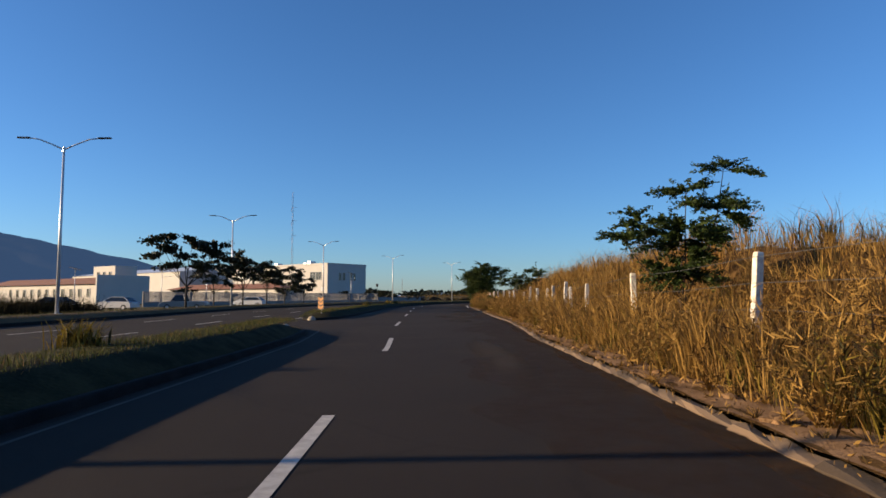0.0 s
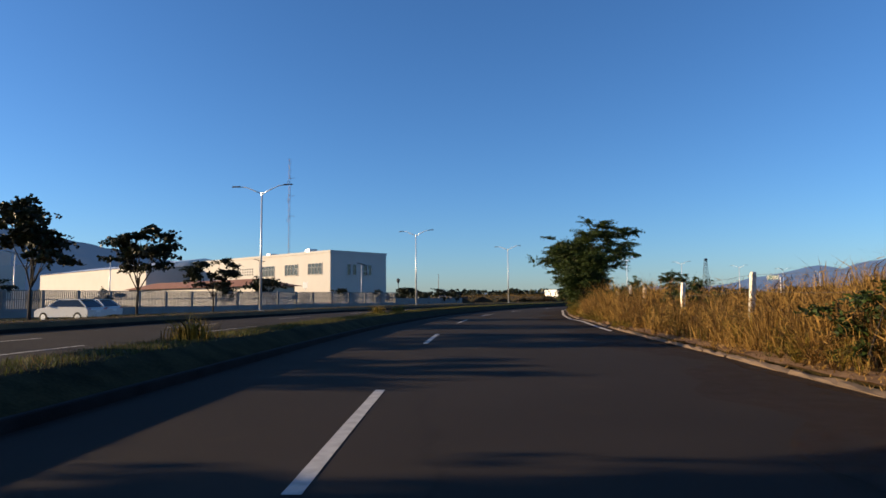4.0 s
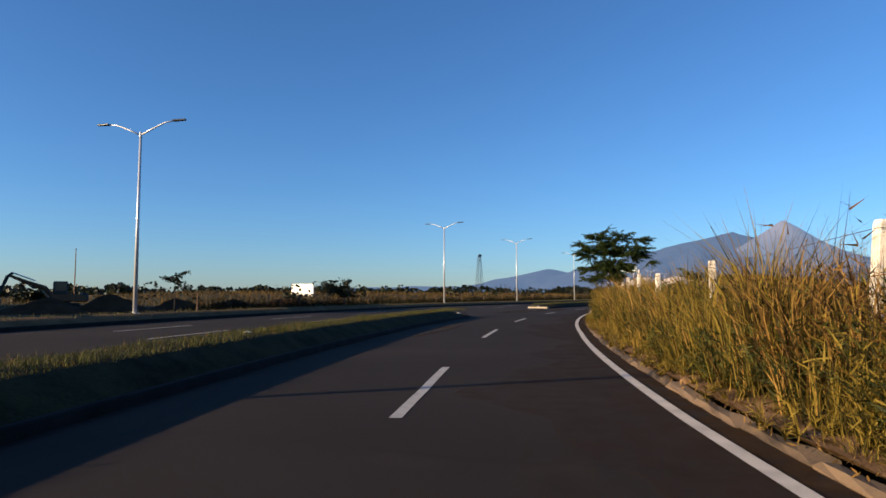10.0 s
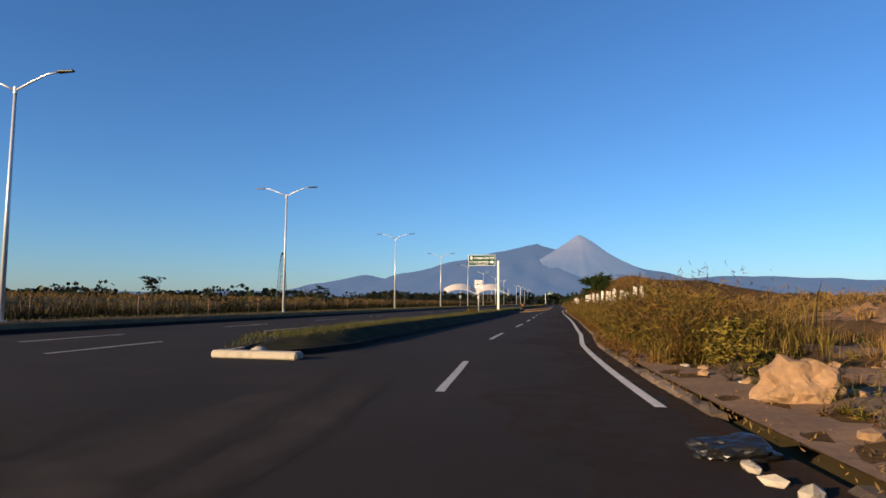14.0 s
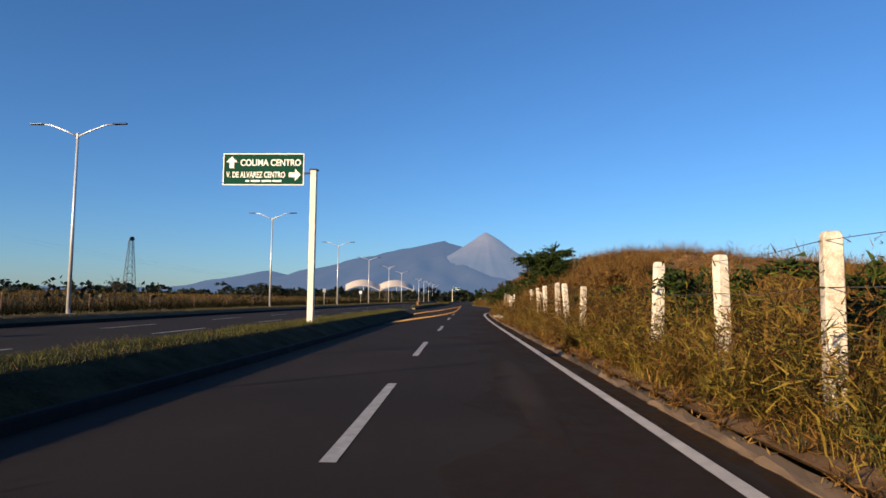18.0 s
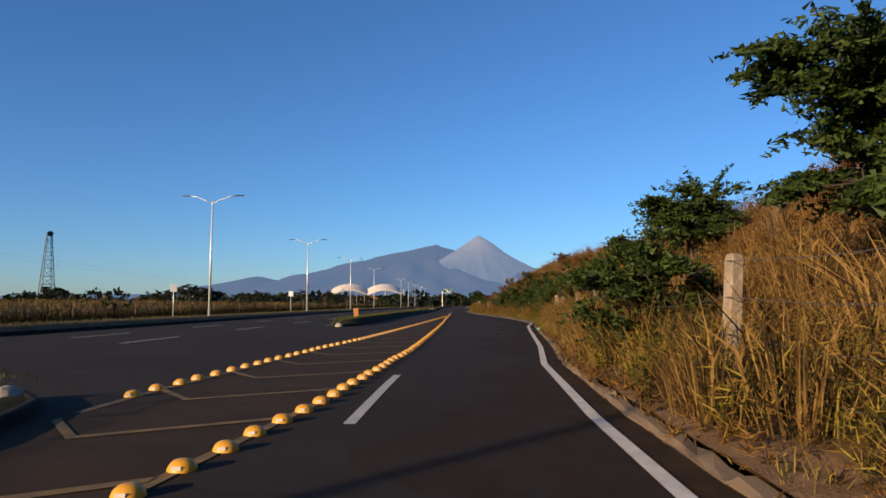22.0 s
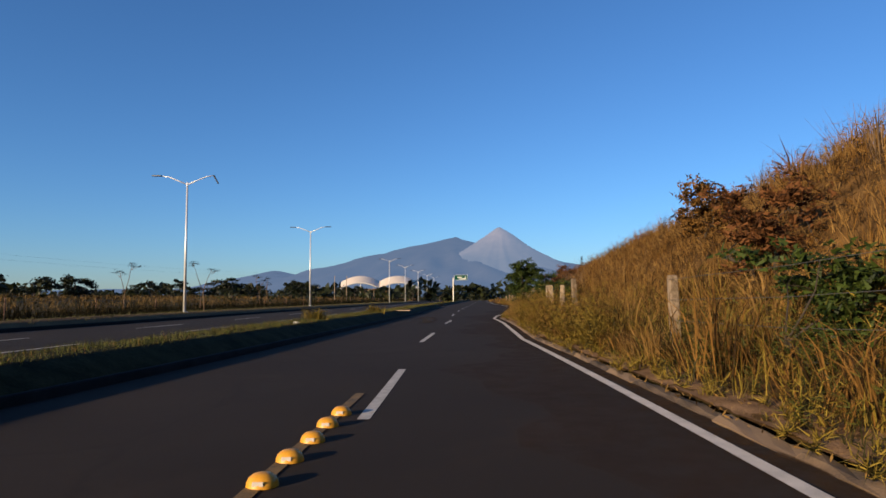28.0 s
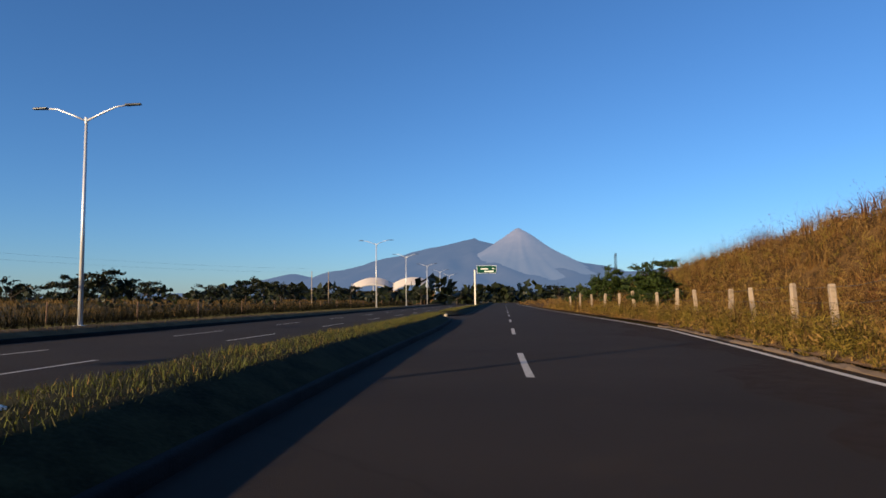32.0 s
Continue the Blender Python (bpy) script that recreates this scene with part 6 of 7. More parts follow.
def lattice_mast(name, label, x, y, h, w0, w1, steps, guy=False):
    ob = thing(name, label, "mast", pose(x, y, -0.1))
    legs = [(math.cos(a), math.sin(a)) for a in ([0.5, 2.59, 4.69] if guy else [0.78, 2.36, 3.93, 5.5])]
    r = 0.022 if guy else 0.13
    for cx, cy in legs:
        part("leg", tube([(cx * w0, cy * w0, 0), (cx * w1, cy * w1, h)], r, 5), M_MASTPAINT if guy else M_DARK, ob)
    bm = bmesh.new()
    for k in range(steps):
        z0, z1 = h * k / steps, h * (k + 1) / steps
        a0, a1 = w0 + (w1 - w0) * z0 / h, w0 + (w1 - w0) * z1 / h
        for i in range(len(legs)):
            p, q = legs[i], legs[(i + 1) % len(legs)]
            tube([(p[0] * a0, p[1] * a0, z0), (q[0] * a1, q[1] * a1, z1)], r * 0.6, 4, bm)
            tube([(p[0] * a1, p[1] * a1, z1), (q[0] * a1, q[1] * a1, z1)], r * 0.6, 4, bm)
    part("lattice", bm, M_MASTPAINT if guy else M_DARK, ob)
    return ob


mast = lattice_mast("radio_mast", "thin red and white lattice radio mast", -33.0, 214.3, 36.5, 0.28, 0.28, 30, True)
for z in (22, 27, 31.5):
    part("antenna", box(1.6, 0.08, 0.08, (0.5, 0, z)), M_MASTPAINT, mast)
    part("antenna", box(0.1, 0.1, 1.1, (-0.45, 0, z - 1.5)), M_PLATE, mast)
lattice_mast("pylon", "dark steel lattice tower with a dish at its top", 204.0, 526.0, 27.5, 3.6, 1.1, 9)
solid("antenna_drum", tube([(0, -0.6, 0), (0, 0.6, 0)], 1.0, 16), M_DARK, "dark drum antenna on the lattice tower", "antenna", pose(204, 525.2, 28.2))
lattice_mast("far_mast", "distant thin mast on the plain", 690, 620, 38, 2.0, 0.8, 9)


def pole(x, y, h, label, r=0.09, material=None):
    return solid("utility_pole", tube([(0, 0, -0.2), (0, 0, h)], [r, r * 0.7], 8), material or M_WOODPOST, label, "pole", pose(x, y, 0))


pole(4.1, 248, 8.6, "slender dark utility pole on the plain")
v = V(163, 40)
ob = thing("pedestal_lamp", "dark post lamp inside the compound", "lamp", pose(v.x, v.y, 0))
part("post", tube([(0, 0, -0.1), (0, 0, 4.4)], 0.06, 8), M_DARK, ob)
part("lantern", tube([(0, 0, 4.3), (0, 0, 4.6), (0, 0, 5.1), (0, 0, 5.2)], [0.1, 0.3, 0.3, 0.1], 8), M_DARK, ob)
for x, y, h in ((311.2, 474.2, 8.6), (315.4, 473.6, 8.6), (398.0, 560.0, 9.0)):
    pole(x, y, h, "pale utility pole beside the far carriageway", 0.11, M_OLDPOST)


def billboard():
    ob = thing("billboard", "white boxy board divided in four panels on the plain", "billboard", oriented(39.2, 266.4, 0.62, -0.785) @ Matrix.Scale(0.9, 4))
    for k in range(4):
        part("panel", box(1.5, 0.25, 2.9, (0.7 + 1.56 * k, 0, 1.25), 0.03), M_PLATE, ob)
    for k in (0.2, 3.0, 6.0):
        part("post", box(0.14, 0.14, 1.5, (k, 0.1, -0.15)), M_DARK, ob)


billboard()


def stadium():
    """Two pale vaulted membrane roofs on slanted masts over a dark stand."""
    ob = thing("stadium", "distant stadium with two pale vaulted roofs on white masts", "stadium", oriented(761, 988, 0.77, -0.636) @ Matrix.Diagonal((1.6, 1.6, 2.0, 1)))
    for c in (-16.5, 16.5):
        bm = bmesh.new()
        rows = []
        for i in range(15):
            t = i / 14 * 2 - 1
            rows.append([bm.verts.new((c + t * 16.8, -14 + 7 * j, 7.4 + 4.0 * (1 - t * t) + 1.3 * j)) for j in range(5)])
        for a, b in zip(rows, rows[1:]):
            for j in range(4):
                bm.faces.new((a[j], b[j], b[j + 1], a[j + 1]))
        part("roof_vault", bm, M_STADIUM, ob, "pale vaulted membrane roof", smooth=True)
        part("edge_arch", tube([(c + (i / 14 * 2 - 1) * 16.8, -14.3, 7.2 + 4.0 * (1 - (i / 14 * 2 - 1) ** 2)) for i in range(15)], 0.4, 6), M_WALL, ob, "white edge arch")
    part("stand", box(66, 20, 7.5, (0, 6, -0.1), 0.2), M_SOIL, ob, "brown seating stand")
    for x in (-33, -16, 0, 16, 33):
        part("mast", tube([(x, -13, 0), (x, -14.2, 12)], 0.3, 8), M_WALL, ob)


stadium()


def far_sheds():
    rng = random.Random(5)
    for k in range(8):
        a, r = radians(rng.choice([rng.uniform(-14, 8), rng.uniform(-75, -62)])), rng.uniform(420, 900)
        x, y = 128 - math.sin(a) * r, 254 + math.cos(a) * r
        w, l, h = rng.uniform(8, 18), rng.uniform(14, 40), rng.uniform(3, 5.5)
        ob = thing("far_shed", "small pale building on the horizon", "building", pose(x, y, 0, 0, 0, rng.uniform(0, 180)), "distant buildings on the plain")
        part("wall", box(w, l, h, (0, 0, -0.1), 0.05), M_GREYWALL, ob)
        bm = bmesh.new()
        q = [bm.verts.new(v) for v in ((-w * .53, -l * .52, h - 0.1), (w * .53, -l * .52, h - 0.1), (w * .53, l * .52, h - 0.1), (-w * .53, l * .52, h - 0.1), (0, -l * .52, h + w * 0.12), (0, l * .52, h + w * 0.12))]
        for f in ((0, 4, 5, 3), (1, 2, 5, 4), (0, 1, 4), (3, 5, 2), (0, 3, 2, 1)):
            bm.faces.new([q[i] for i in f])
        part("roof", bm, M_STEEL if k % 2 else M_ROOF, ob)


far_sheds()

def excavator():
    """Tracked digger at rest, its boom bent over the boundary wall."""
    ob = thing("excavator", "dull orange tracked excavator with its bent boom lowered", "excavator", oriented(8.6, 208.6, 0.985, 0.172))
    for y in (-0.95, 0.95):
        tr = part("track", tube([(-1.5, y, 0.36), (-1.25, y, 0.62), (0, y, 0.66), (1.25, y, 0.62), (1.5, y, 0.36), (1.2, y, 0.1), (-1.2, y, 0.1), (-1.5, y, 0.36)], 0.14, 6), M_TYRE, ob, "black crawler track")
        part("wheel_frame", box(2.4, 0.26, 0.3, (0, y, 0.2), 0.04), M_DARK, tr)
    part("turntable", tube([(0, 0, 0.55), (0, 0, 0.85)], 0.6, 16), M_DARK, ob)
    part("body", box(2.9, 2.0, 0.75, (0.5, 0, 0.85), 0.1), M_EXCAVATOR, ob)
    part("counterweight", box(0.7, 2.0, 0.85, (1.75, 0, 0.85), 0.18), M_DARK, ob)
    cab = part("cab", box(1.2, 0.85, 1.25, (-0.25, -0.55, 1.55), 0.08), M_DARK, ob)
    part("cab_window", box(0.9, 0.02, 0.75, (-0.25, -0.985, 1.9)), M_GLASS, cab)
    part("cab_window", box(0.02, 0.65, 0.8, (-0.862, -0.55, 1.85)), M_GLASS, cab)
    part("boom", tube([(-0.8, 0.1, 1.2), (-1.5, 0.1, 2.15), (-3.1, 0.1, 2.75), (-4.4, 0.1, 3.35)], [0.2, 0.26, 0.2, 0.12], 6), M_EXCAVATOR, ob)
    part("stick", tube([(-4.1, 0.1, 3.55), (-4.5, 0.1, 3.2), (-5.2, 0.1, 1.2)], [0.12, 0.17, 0.1], 6), M_DARK, ob)
    part("cylinder", tube([(-2.3, 0.1, 2.85), (-4.15, 0.1, 3.6)], 0.06, 8), M_STEEL, ob, "bare steel hydraulic cylinder")
    part("cylinder", tube([(-0.9, 0.4, 1.0), (-2.0, 0.3, 2.3)], 0.06, 8), M_STEEL, ob)
    bm = tube([(-5.2, -0.35, 0.9), (-5.2, 0.55, 0.9)], 0.42, 9)
    bmesh.ops.scale(bm, vec=(0.8, 1, 1.1), space=Matrix.Translation((5.2, 0, -0.9)), verts=bm.verts)
    part("bucket", bm, M_DARK, ob)


excavator()


def soil_mound(x, y, rx, ry, h, seed):
    """Heap of dug earth with an uneven top."""
    bm = bmesh.new()
    g = random.Random(seed)
    o = Vector((g.uniform(0, 90), g.uniform(0, 90), 0))
    rings = [[bm.verts.new((0, 0, h))]]
    for k in range(1, 9):
        f = k / 8
        ring = []
        for i in range(28):
            a = 2 * math.pi * i / 28
            v = Vector((math.cos(a) * f * rx, math.sin(a) * f * ry, h * (1 - f) ** 1.15))
            v.z += (noise.noise(v * 0.7 + o) * 0.4 + noise.noise(v * 2.1 + o) * 0.16) * h * (1 - f * f) * 0.9
            ring.append(bm.verts.new(v - Vector((0, 0, 0.12 * f))))
        rings.append(ring)
    for i in range(28):
        bm.faces.new((rings[0][0], rings[1][i], rings[1][(i + 1) % 28]))
        for a, b in zip(rings[1:], rings[2:]):
            bm.faces.new((a[i], b[i], b[(i + 1) % 28], a[(i + 1) % 28]))
    return solid("soil_mound", bm, M_CLAY, "dark mound of dug earth on the plain", "mound", pose(x, y, -0.05), "mounds of dug earth")


for k, (x, y, rx, ry, h) in enumerate(((9.0, 199.0, 5.0, 3.0, 1.3), (13.5, 199.5, 4.5, 3.0, 1.6), (18.5, 202.0, 3.6, 2.6, 1.3), (24.0, 208.0, 5.0, 3.0, 1.2), (31.0, 219.0, 6.0, 3.5, 1.1), (40.0, 226.0, 5.0, 3.0, 1.0))):
    soil_mound(x, y, rx, ry, h, 700 + k)

# ---- parked cars ----
def car(s, d, turn, paint, label, pickup=False):
    ob = thing("parked_car", label, "car", at(s, d, 0.02, turn))
    L, W = (5.1, 1.85) if pickup else (4.3, 1.72)
    bm = bmesh.new()
    prof = [(-0.5, 0.32), (-0.5, 0.78), (-0.46, 0.93), (-0.3, 0.98), (0.24, 0.99), (0.44, 0.86), (0.5, 0.70), (0.5, 0.32)]
    lo = []
    for x, k in ((-W / 2, 0.93), (-W / 2 + 0.06, 1), (W / 2 - 0.06, 1), (W / 2, 0.93)):
        lo.append([bm.verts.new((x, y * L * (0.985 if k < 1 else 1), 0.3 + (z - 0.3) * (0.97 if k < 1 else 1))) for y, z in prof])
    for a, b in zip(lo, lo[1:]):
        for i in range(len(prof)):
            j = (i + 1) % len(prof)
            bm.faces.new((a[i], a[j], b[j], b[i]))
    bm.faces.new(lo[0])
    bm.faces.new(lo[-1][::-1])
    part("body", bm, paint, ob)
    y0, y1, t0, t1 = ((-0.06, 0.27, -0.02, 0.16) if pickup else (-0.44, 0.28, -0.28, 0.1))
    cab = bmesh.new()
    h = 1.72 if pickup else 1.47
    a = [cab.verts.new(v) for v in ((-W / 2 + 0.08, y0 * L, 0.97), (W / 2 - 0.08, y0 * L, 0.97), (W / 2 - 0.08, y1 * L, 0.97), (-W / 2 + 0.08, y1 * L, 0.97),
                                    (-W / 2 + 0.25, t0 * L, h - 0.05), (W / 2 - 0.25, t0 * L, h - 0.05), (W / 2 - 0.25, t1 * L, h - 0.05), (-W / 2 + 0.25, t1 * L, h - 0.05))]
    co = [v.co.copy() for v in a]
    cab.free()
    for nm, f in (("rear_window", (0, 1, 5, 4)), ("side_window", (1, 2, 6, 5)), ("windscreen", (2, 3, 7, 6)), ("side_window", (3, 0, 4, 7))):
        wb = bmesh.new()
        wb.faces.new([wb.verts.new(co[i]) for i in f])
        part(nm, wb, M_GLASS, ob, "dark tinted glass")
    part("roof", box(W - 0.46, (t1 - t0) * L + 0.1, 0.06, (0, (t0 + t1) / 2 * L, h - 0.05), 0.02), paint, ob)
    for x in (-1, 1):
        for ya, yb in ((y0, t0), (y1, t1)):
            part("roof_pillar", tube([(x * (W / 2 - 0.08), ya * L, 0.97), (x * (W / 2 - 0.25), yb * L, h - 0.03)], 0.04, 5), paint, ob)
        part("mirror", box(0.16, 0.1, 0.12, (x * (W / 2 + 0.06), 0.2 * L, 0.98), 0.02), paint, ob)
        part("headlight", box(0.34, 0.08, 0.14, (x * W * 0.34, 0.485 * L, 0.64), 0.02), M_LIGHT, ob)
        part("tail_light", box(0.22, 0.06, 0.2, (x * W * 0.4, -0.487 * L, 0.68), 0.02), M_SIGNRED, ob)
        for y in (-0.31, 0.32):
            wh = part("wheel", tube([(x * (W / 2 - 0.2), y * L, 0.32), (x * (W / 2 + 0.01), y * L, 0.32)], 0.32, 16), M_TYRE, ob)
            part("rim", tube([(x * (W / 2 - 0.03), y * L, 0.32), (x * (W / 2 + 0.02), y * L, 0.32)], 0.19, 12), M_STEEL, wh)
    part("bumper", box(W * 0.96, 0.12, 0.22, (0, 0.49 * L, 0.34), 0.03), M_DARK if pickup else paint, ob)
    part("bumper", box(W * 0.96, 0.12, 0.22, (0, -0.49 * L, 0.34), 0.03), M_DARK if pickup else paint, ob)
    part("number_plate", box(0.36, 0.02, 0.13, (0, -0.505 * L, 0.62)), M_PLATE, ob)
    return ob


car(70.0, 33.5, 80, M_CARWHITE, "white sedan parked beyond the verge")
car(73.0, 27.5, 95, M_CARGREY, "grey pickup parked under the trees", True)
car(66.0, 38.0, 85, M_CARDARK, "dark car parked by the weeds")
car(96.0, 28.5, 85, M_CARWHITE, "white hatchback parked beside the compound wall")
car(101.0, 31.5, 85, M_CARWHITE, "white car parked at the compound wall")

# ---- stones and rubble ----
def stone(name, label, category, m, sx, sy, sz, seed, material, group):
    bm = bmesh.new()
    bmesh.ops.create_icosphere(bm, subdivisions=4 if sx > 0.33 else 1, radius=1)
    rng = random.Random(seed)
    o = Vector((rng.uniform(0, 50), rng.uniform(0, 50), 0))
    for v in bm.verts:
        f = 1 + 0.42 * noise.noise(v.co * 1.1 + o) + 0.24 * noise.noise(v.co * 2.4 + o) + 0.07 * noise.noise(v.co * 7 + o)
        v.co = Vector((v.co.x * sx, v.co.y * sy, max(v.co.z, -0.5) * sz)) * f
    return solid(name, bm, material, label, category, m, group)


for k, (s, o, sx, sy, sz) in enumerate(((204.2, 1.3, 0.5, 0.42, 0.42), (199.3, 1.4, 0.34, 0.32, 0.36), (196.2, 0.95, 0.36, 0.34, 0.28), (198.6, 2.05, 0.3, 0.34, 0.3), (195.6, 1.7, 0.4, 0.35, 0.36), (203.4, 3.9, 0.34, 0.3, 0.24), (207.8, 4.6, 0.36, 0.34, 0.24))):
    stone("boulder", "tan rounded boulder on bare ground", "rock", at(s, float(d_right(s)) - o, float(bank_z(s, o)) + sz * 0.3, 47 * k), sx, sy, sz, k, M_ROCK, "boulders at the field opening")
for k in range(60):
    g = random.Random(400 + k)
    s, o, q = g.uniform(196, 211), 0.9 + 8 * g.random() ** 1.4, g.uniform(0.04, 0.14) * (1.4 if k % 9 == 0 else 1)
    stone("rubble_stone", "tan broken rock on bare orange ground", "stone", at(s, float(d_right(s)) - o, float(bank_z(s, o)) + q * 0.2, g.uniform(0, 360)), q * 1.3, q, q * 0.8, 500 + k, M_ROCK, "broken rocks of the field opening")
rr = random.Random(9)
for k in range(190):
    c = rr.choice(((197.1, -0.55, 1.5, 0.5), (197.6, -0.45, 1.9, 0.6), (196.8, -0.5, 1.2, 0.5), (200.6, -0.4, 1.6, 0.4), (297.5, 0.55, 4.0, 0.5), (299.0, 0.6, 3.0, 0.5), (301, 0.6, 4.0, 0.4), (207, 1.4, 3, 0.8), (110, 0.36, 12, 0.16), (112, 0.36, 12, 0.16), (93, 0.4, 9, 0.25), (14, 0.35, 14, 0.3), (24, 0.35, 14, 0.3), (150, 0.3, 30, 0.2))) 
    s, o = c[0] + rr.gauss(0, c[2] * 0.5), max(-0.95 if c[1] < 0.2 else 0.2, c[1] + rr.gauss(0, c[3] * 0.5))
    q = rr.uniform(0.05, 0.15) if c[0] > 250 else rr.uniform(0.04, 0.1)
    stone("rubble_stone", "pale broken stone beside the kerb", "stone", at(s, float(d_right(s)) - o, (float(bank_z(s, o)) if o > 0.16 else 0.0 if o < -0.1 else 0.06) + q * 0.25, rr.uniform(0, 360)), q * 1.4, q, q * 0.7, 30 + k, M_RUBBLE if c[0] > 192 else M_SAND, "rubble along the kerb")
stone("litter_bag", "green plastic bag lying at the kerb", "litter", at(334.2, float(d_right(334.2)) - 0.05, 0.13), 0.13, 0.10, 0.07, 90, mat("green_plastic", (0.10, 0.45, 0.28), 0.4), "")
for k, (s, f) in enumerate(((156.0, 0.6), (408, 0.4), (444.5, 0.55))):
    d = float(d_medr(s)) + f * float(d_medl(s) - d_medr(s))
    stone("litter_bag", "white plastic bag caught in median grass", "litter", at(s, d, 0.45), 0.13, 0.1, 0.09, 95 + k, M_PLATE, "")
stone("rubble_heap", "low heap of broken pale concrete on the road's edge", "rubble", at(197.2, float(d_right(197.2)) + 0.5, 0.04), 0.42, 0.8, 0.15, 71, M_RUBBLE, "")
stone("rubbish_bag", "black plastic bag lying by the rubble", "litter", at(201.4, float(d_right(201.4)) + 0.5, 0.07), 0.36, 0.24, 0.13, 73, mat("black_plastic", (0.012, 0.011, 0.010), 0.35), "")
solid("kerb_slab", box(0.24, 1.9, 0.07, bevel=0.02), M_OLDPOST, "loose pale concrete slab on the median", "slab", at(432.3, 3.75, 0.44, 66))

# verge posts with wire along the plain
ob = thing("wire_fence", "low wire fence on thin posts along the plain", "fence")
prev = None
for k in range(58):
    s = 182 + 8.5 * k
    m = at(s, float(d_lamp(s)) + 4.4, -0.1)
    part("post", tube([(0, 0, 0), (0.03, 0.02, 1.7)], [0.05, 0.04], 6), M_WOODPOST, ob, m=m)
    p = m.translation + Vector((0, 0, 1.5))
    if prev is not None:
        for q in (0, 0.45, 0.9):
            part("wire", tube([prev - Vector((0, 0, q)), (prev + p) / 2 - Vector((0, 0, q + 0.06)), p - Vector((0, 0, q))], 0.008, 4, cap=False), M_CABLE, ob)
    prev = p
# overhead cables across the sky
a, b = Vector((311.2, 474.2, 8.4)), V(380, 95, 13)
for k in range(2):
    bm = tube([a.lerp(b, t) - Vector((0, 0, 3.2 * (1 - (2 * t - 1) ** 2) - 0.8 * k)) for t in [i / 14 for i in range(15)]], 0.008, 4, cap=False)
    solid("overhead_cable", bm, M_CABLE, "thin sagging overhead cable", "cable")

# ---- grass ----
RNG = np.random.default_rng(12)


def sow(n, s0, s1, o0, o1, power=1.0, per=18, spread=0.11):
    """Random places on the right bank in tufts; also the way in which each blade falls outwards."""
    c = max(1, n // per)
    s, o = RNG.uniform(s0, s1, c), o0 + (o1 - o0) * RNG.random(c) ** power
    ds, do = RNG.normal(0, spread, c * per), RNG.normal(0, spread, c * per)
    s, o = np.repeat(s, per) + ds, np.maximum(np.repeat(o, per) + do, 0.22)
    x, y, _ = P(s, d_right(s) - o)
    h = np.interp(s, _S, _H)
    fall = np.arctan2(ds, do) + h + RNG.normal(0, 0.7, len(s))
    size = np.repeat(RNG.uniform(0.65, 1.2, c), per)
    return s, o, np.c_[x, y, bank_z(s, o) - 0.03], fall, size


def cleared(s, o):
    """Grass is kept low before the gate and thins at the field opening."""
    g = np.clip(np.minimum(s - 288.5, 303 - s) / 1.5, 0, 1) * np.clip((4.2 - o) / 1.2, 0, 1)
    return 1 - 0.72 * g


def bank_grass(name, label, n, s0, s1, o0, o1, h0, h1, material, power=1.0, head=0.15, width=(0.008, 0.021), lean=(0.05, 0.7), taper=1.6, simple=False, per=18, spread=0.11):
    s, o, base, fall, size = sow(int(n * (0.5 if per > 20 else 0.3)), s0, s1, o0, o1, power, per, spread)
    patch = 0.72 + 0.35 * np.sin(s * 0.8 + o) * np.sin(s * 0.23 - 1.3 * o)
    h = RNG.uniform(h0, h1, len(s)) * patch * size * np.clip(0.25 + (o - 0.25) / taper, 0.25, 1) * cleared(s, o)
    w = RNG.uniform(*width, len(s)) * (0.7 + 0.3 * h)
    ln = RNG.uniform(*lean, len(s))
    if not simple:
        k = len(s) * 3 // 5
        solid(name, blades(name, base[k:], h[k:] * 0.9, w[k:], ln[k:], material, RNG, 0, True, fall[k:]), material, label + ", finer blades", "grass", kind="stuff")
        base, h, w, ln, fall = base[:k], h[:k], w[:k], ln[:k], fall[:k]
    return solid(name, blades(name, base, h, w, ln, material, RNG, head, simple, fall), material, label, "grass", kind="stuff")


def bank_leaves(name, label, n, s0, s1, o0, o1, top, size, material):
    """Loose leaves and broken straws standing among the grass."""
    s, o = RNG.uniform(s0, s1, n), o0 + (o1 - o0) * RNG.random(n) ** 1.3
    x, y, _ = P(s, d_right(s) - o)
    patch = np.clip(np.sin(s * 0.9 + 2 * o) * np.sin(s * 0.31 - o) + 0.55, 0.1, 1.2)
    z = bank_z(s, o) + RNG.random(n) ** 0.8 * top * patch * np.clip(0.3 + o / 1.6, 0.3, 1)
    u = RNG.normal(size=(n, 3))
    u[:, 2] = np.abs(u[:, 2]) + 0.4
    u /= np.linalg.norm(u, axis=1)[:, None]
    w = np.cross(u, RNG.normal(size=(n, 3)))
    w /= np.linalg.norm(w, axis=1)[:, None]
    q = RNG.uniform(0.5, 1.2, n)[:, None] * size
    return solid(name, quads(name, np.c_[x, y, z], u * q, w * q * 0.22, material), material, label, "weeds", kind="stuff")


bank_grass("dry_grass", "tall golden dry grass on the bank", 150000, -6, 100, 0.7, 9.0, 1.0, 1.9, M_DRY, 1.2, lean=(0.1, 0.9))
bank_grass("dry_grass", "yellow-green weeds in the dry grass", 42000, -6, 100, 0.7, 6.0, 0.5, 1.3, M_MIXED, 1.2)
bank_grass("tall_grass", "tall yellow-green roadside grass", 70000, 92, 190, 0.28, 5.0, 1.2, 2.35, M_MIXED, 1.2)
bank_grass("dry_grass", "golden seed-headed grass along the bend", 39000, 92, 190, 0.5, 7.0, 1.3, 2.5, M_DRY, 1.0)
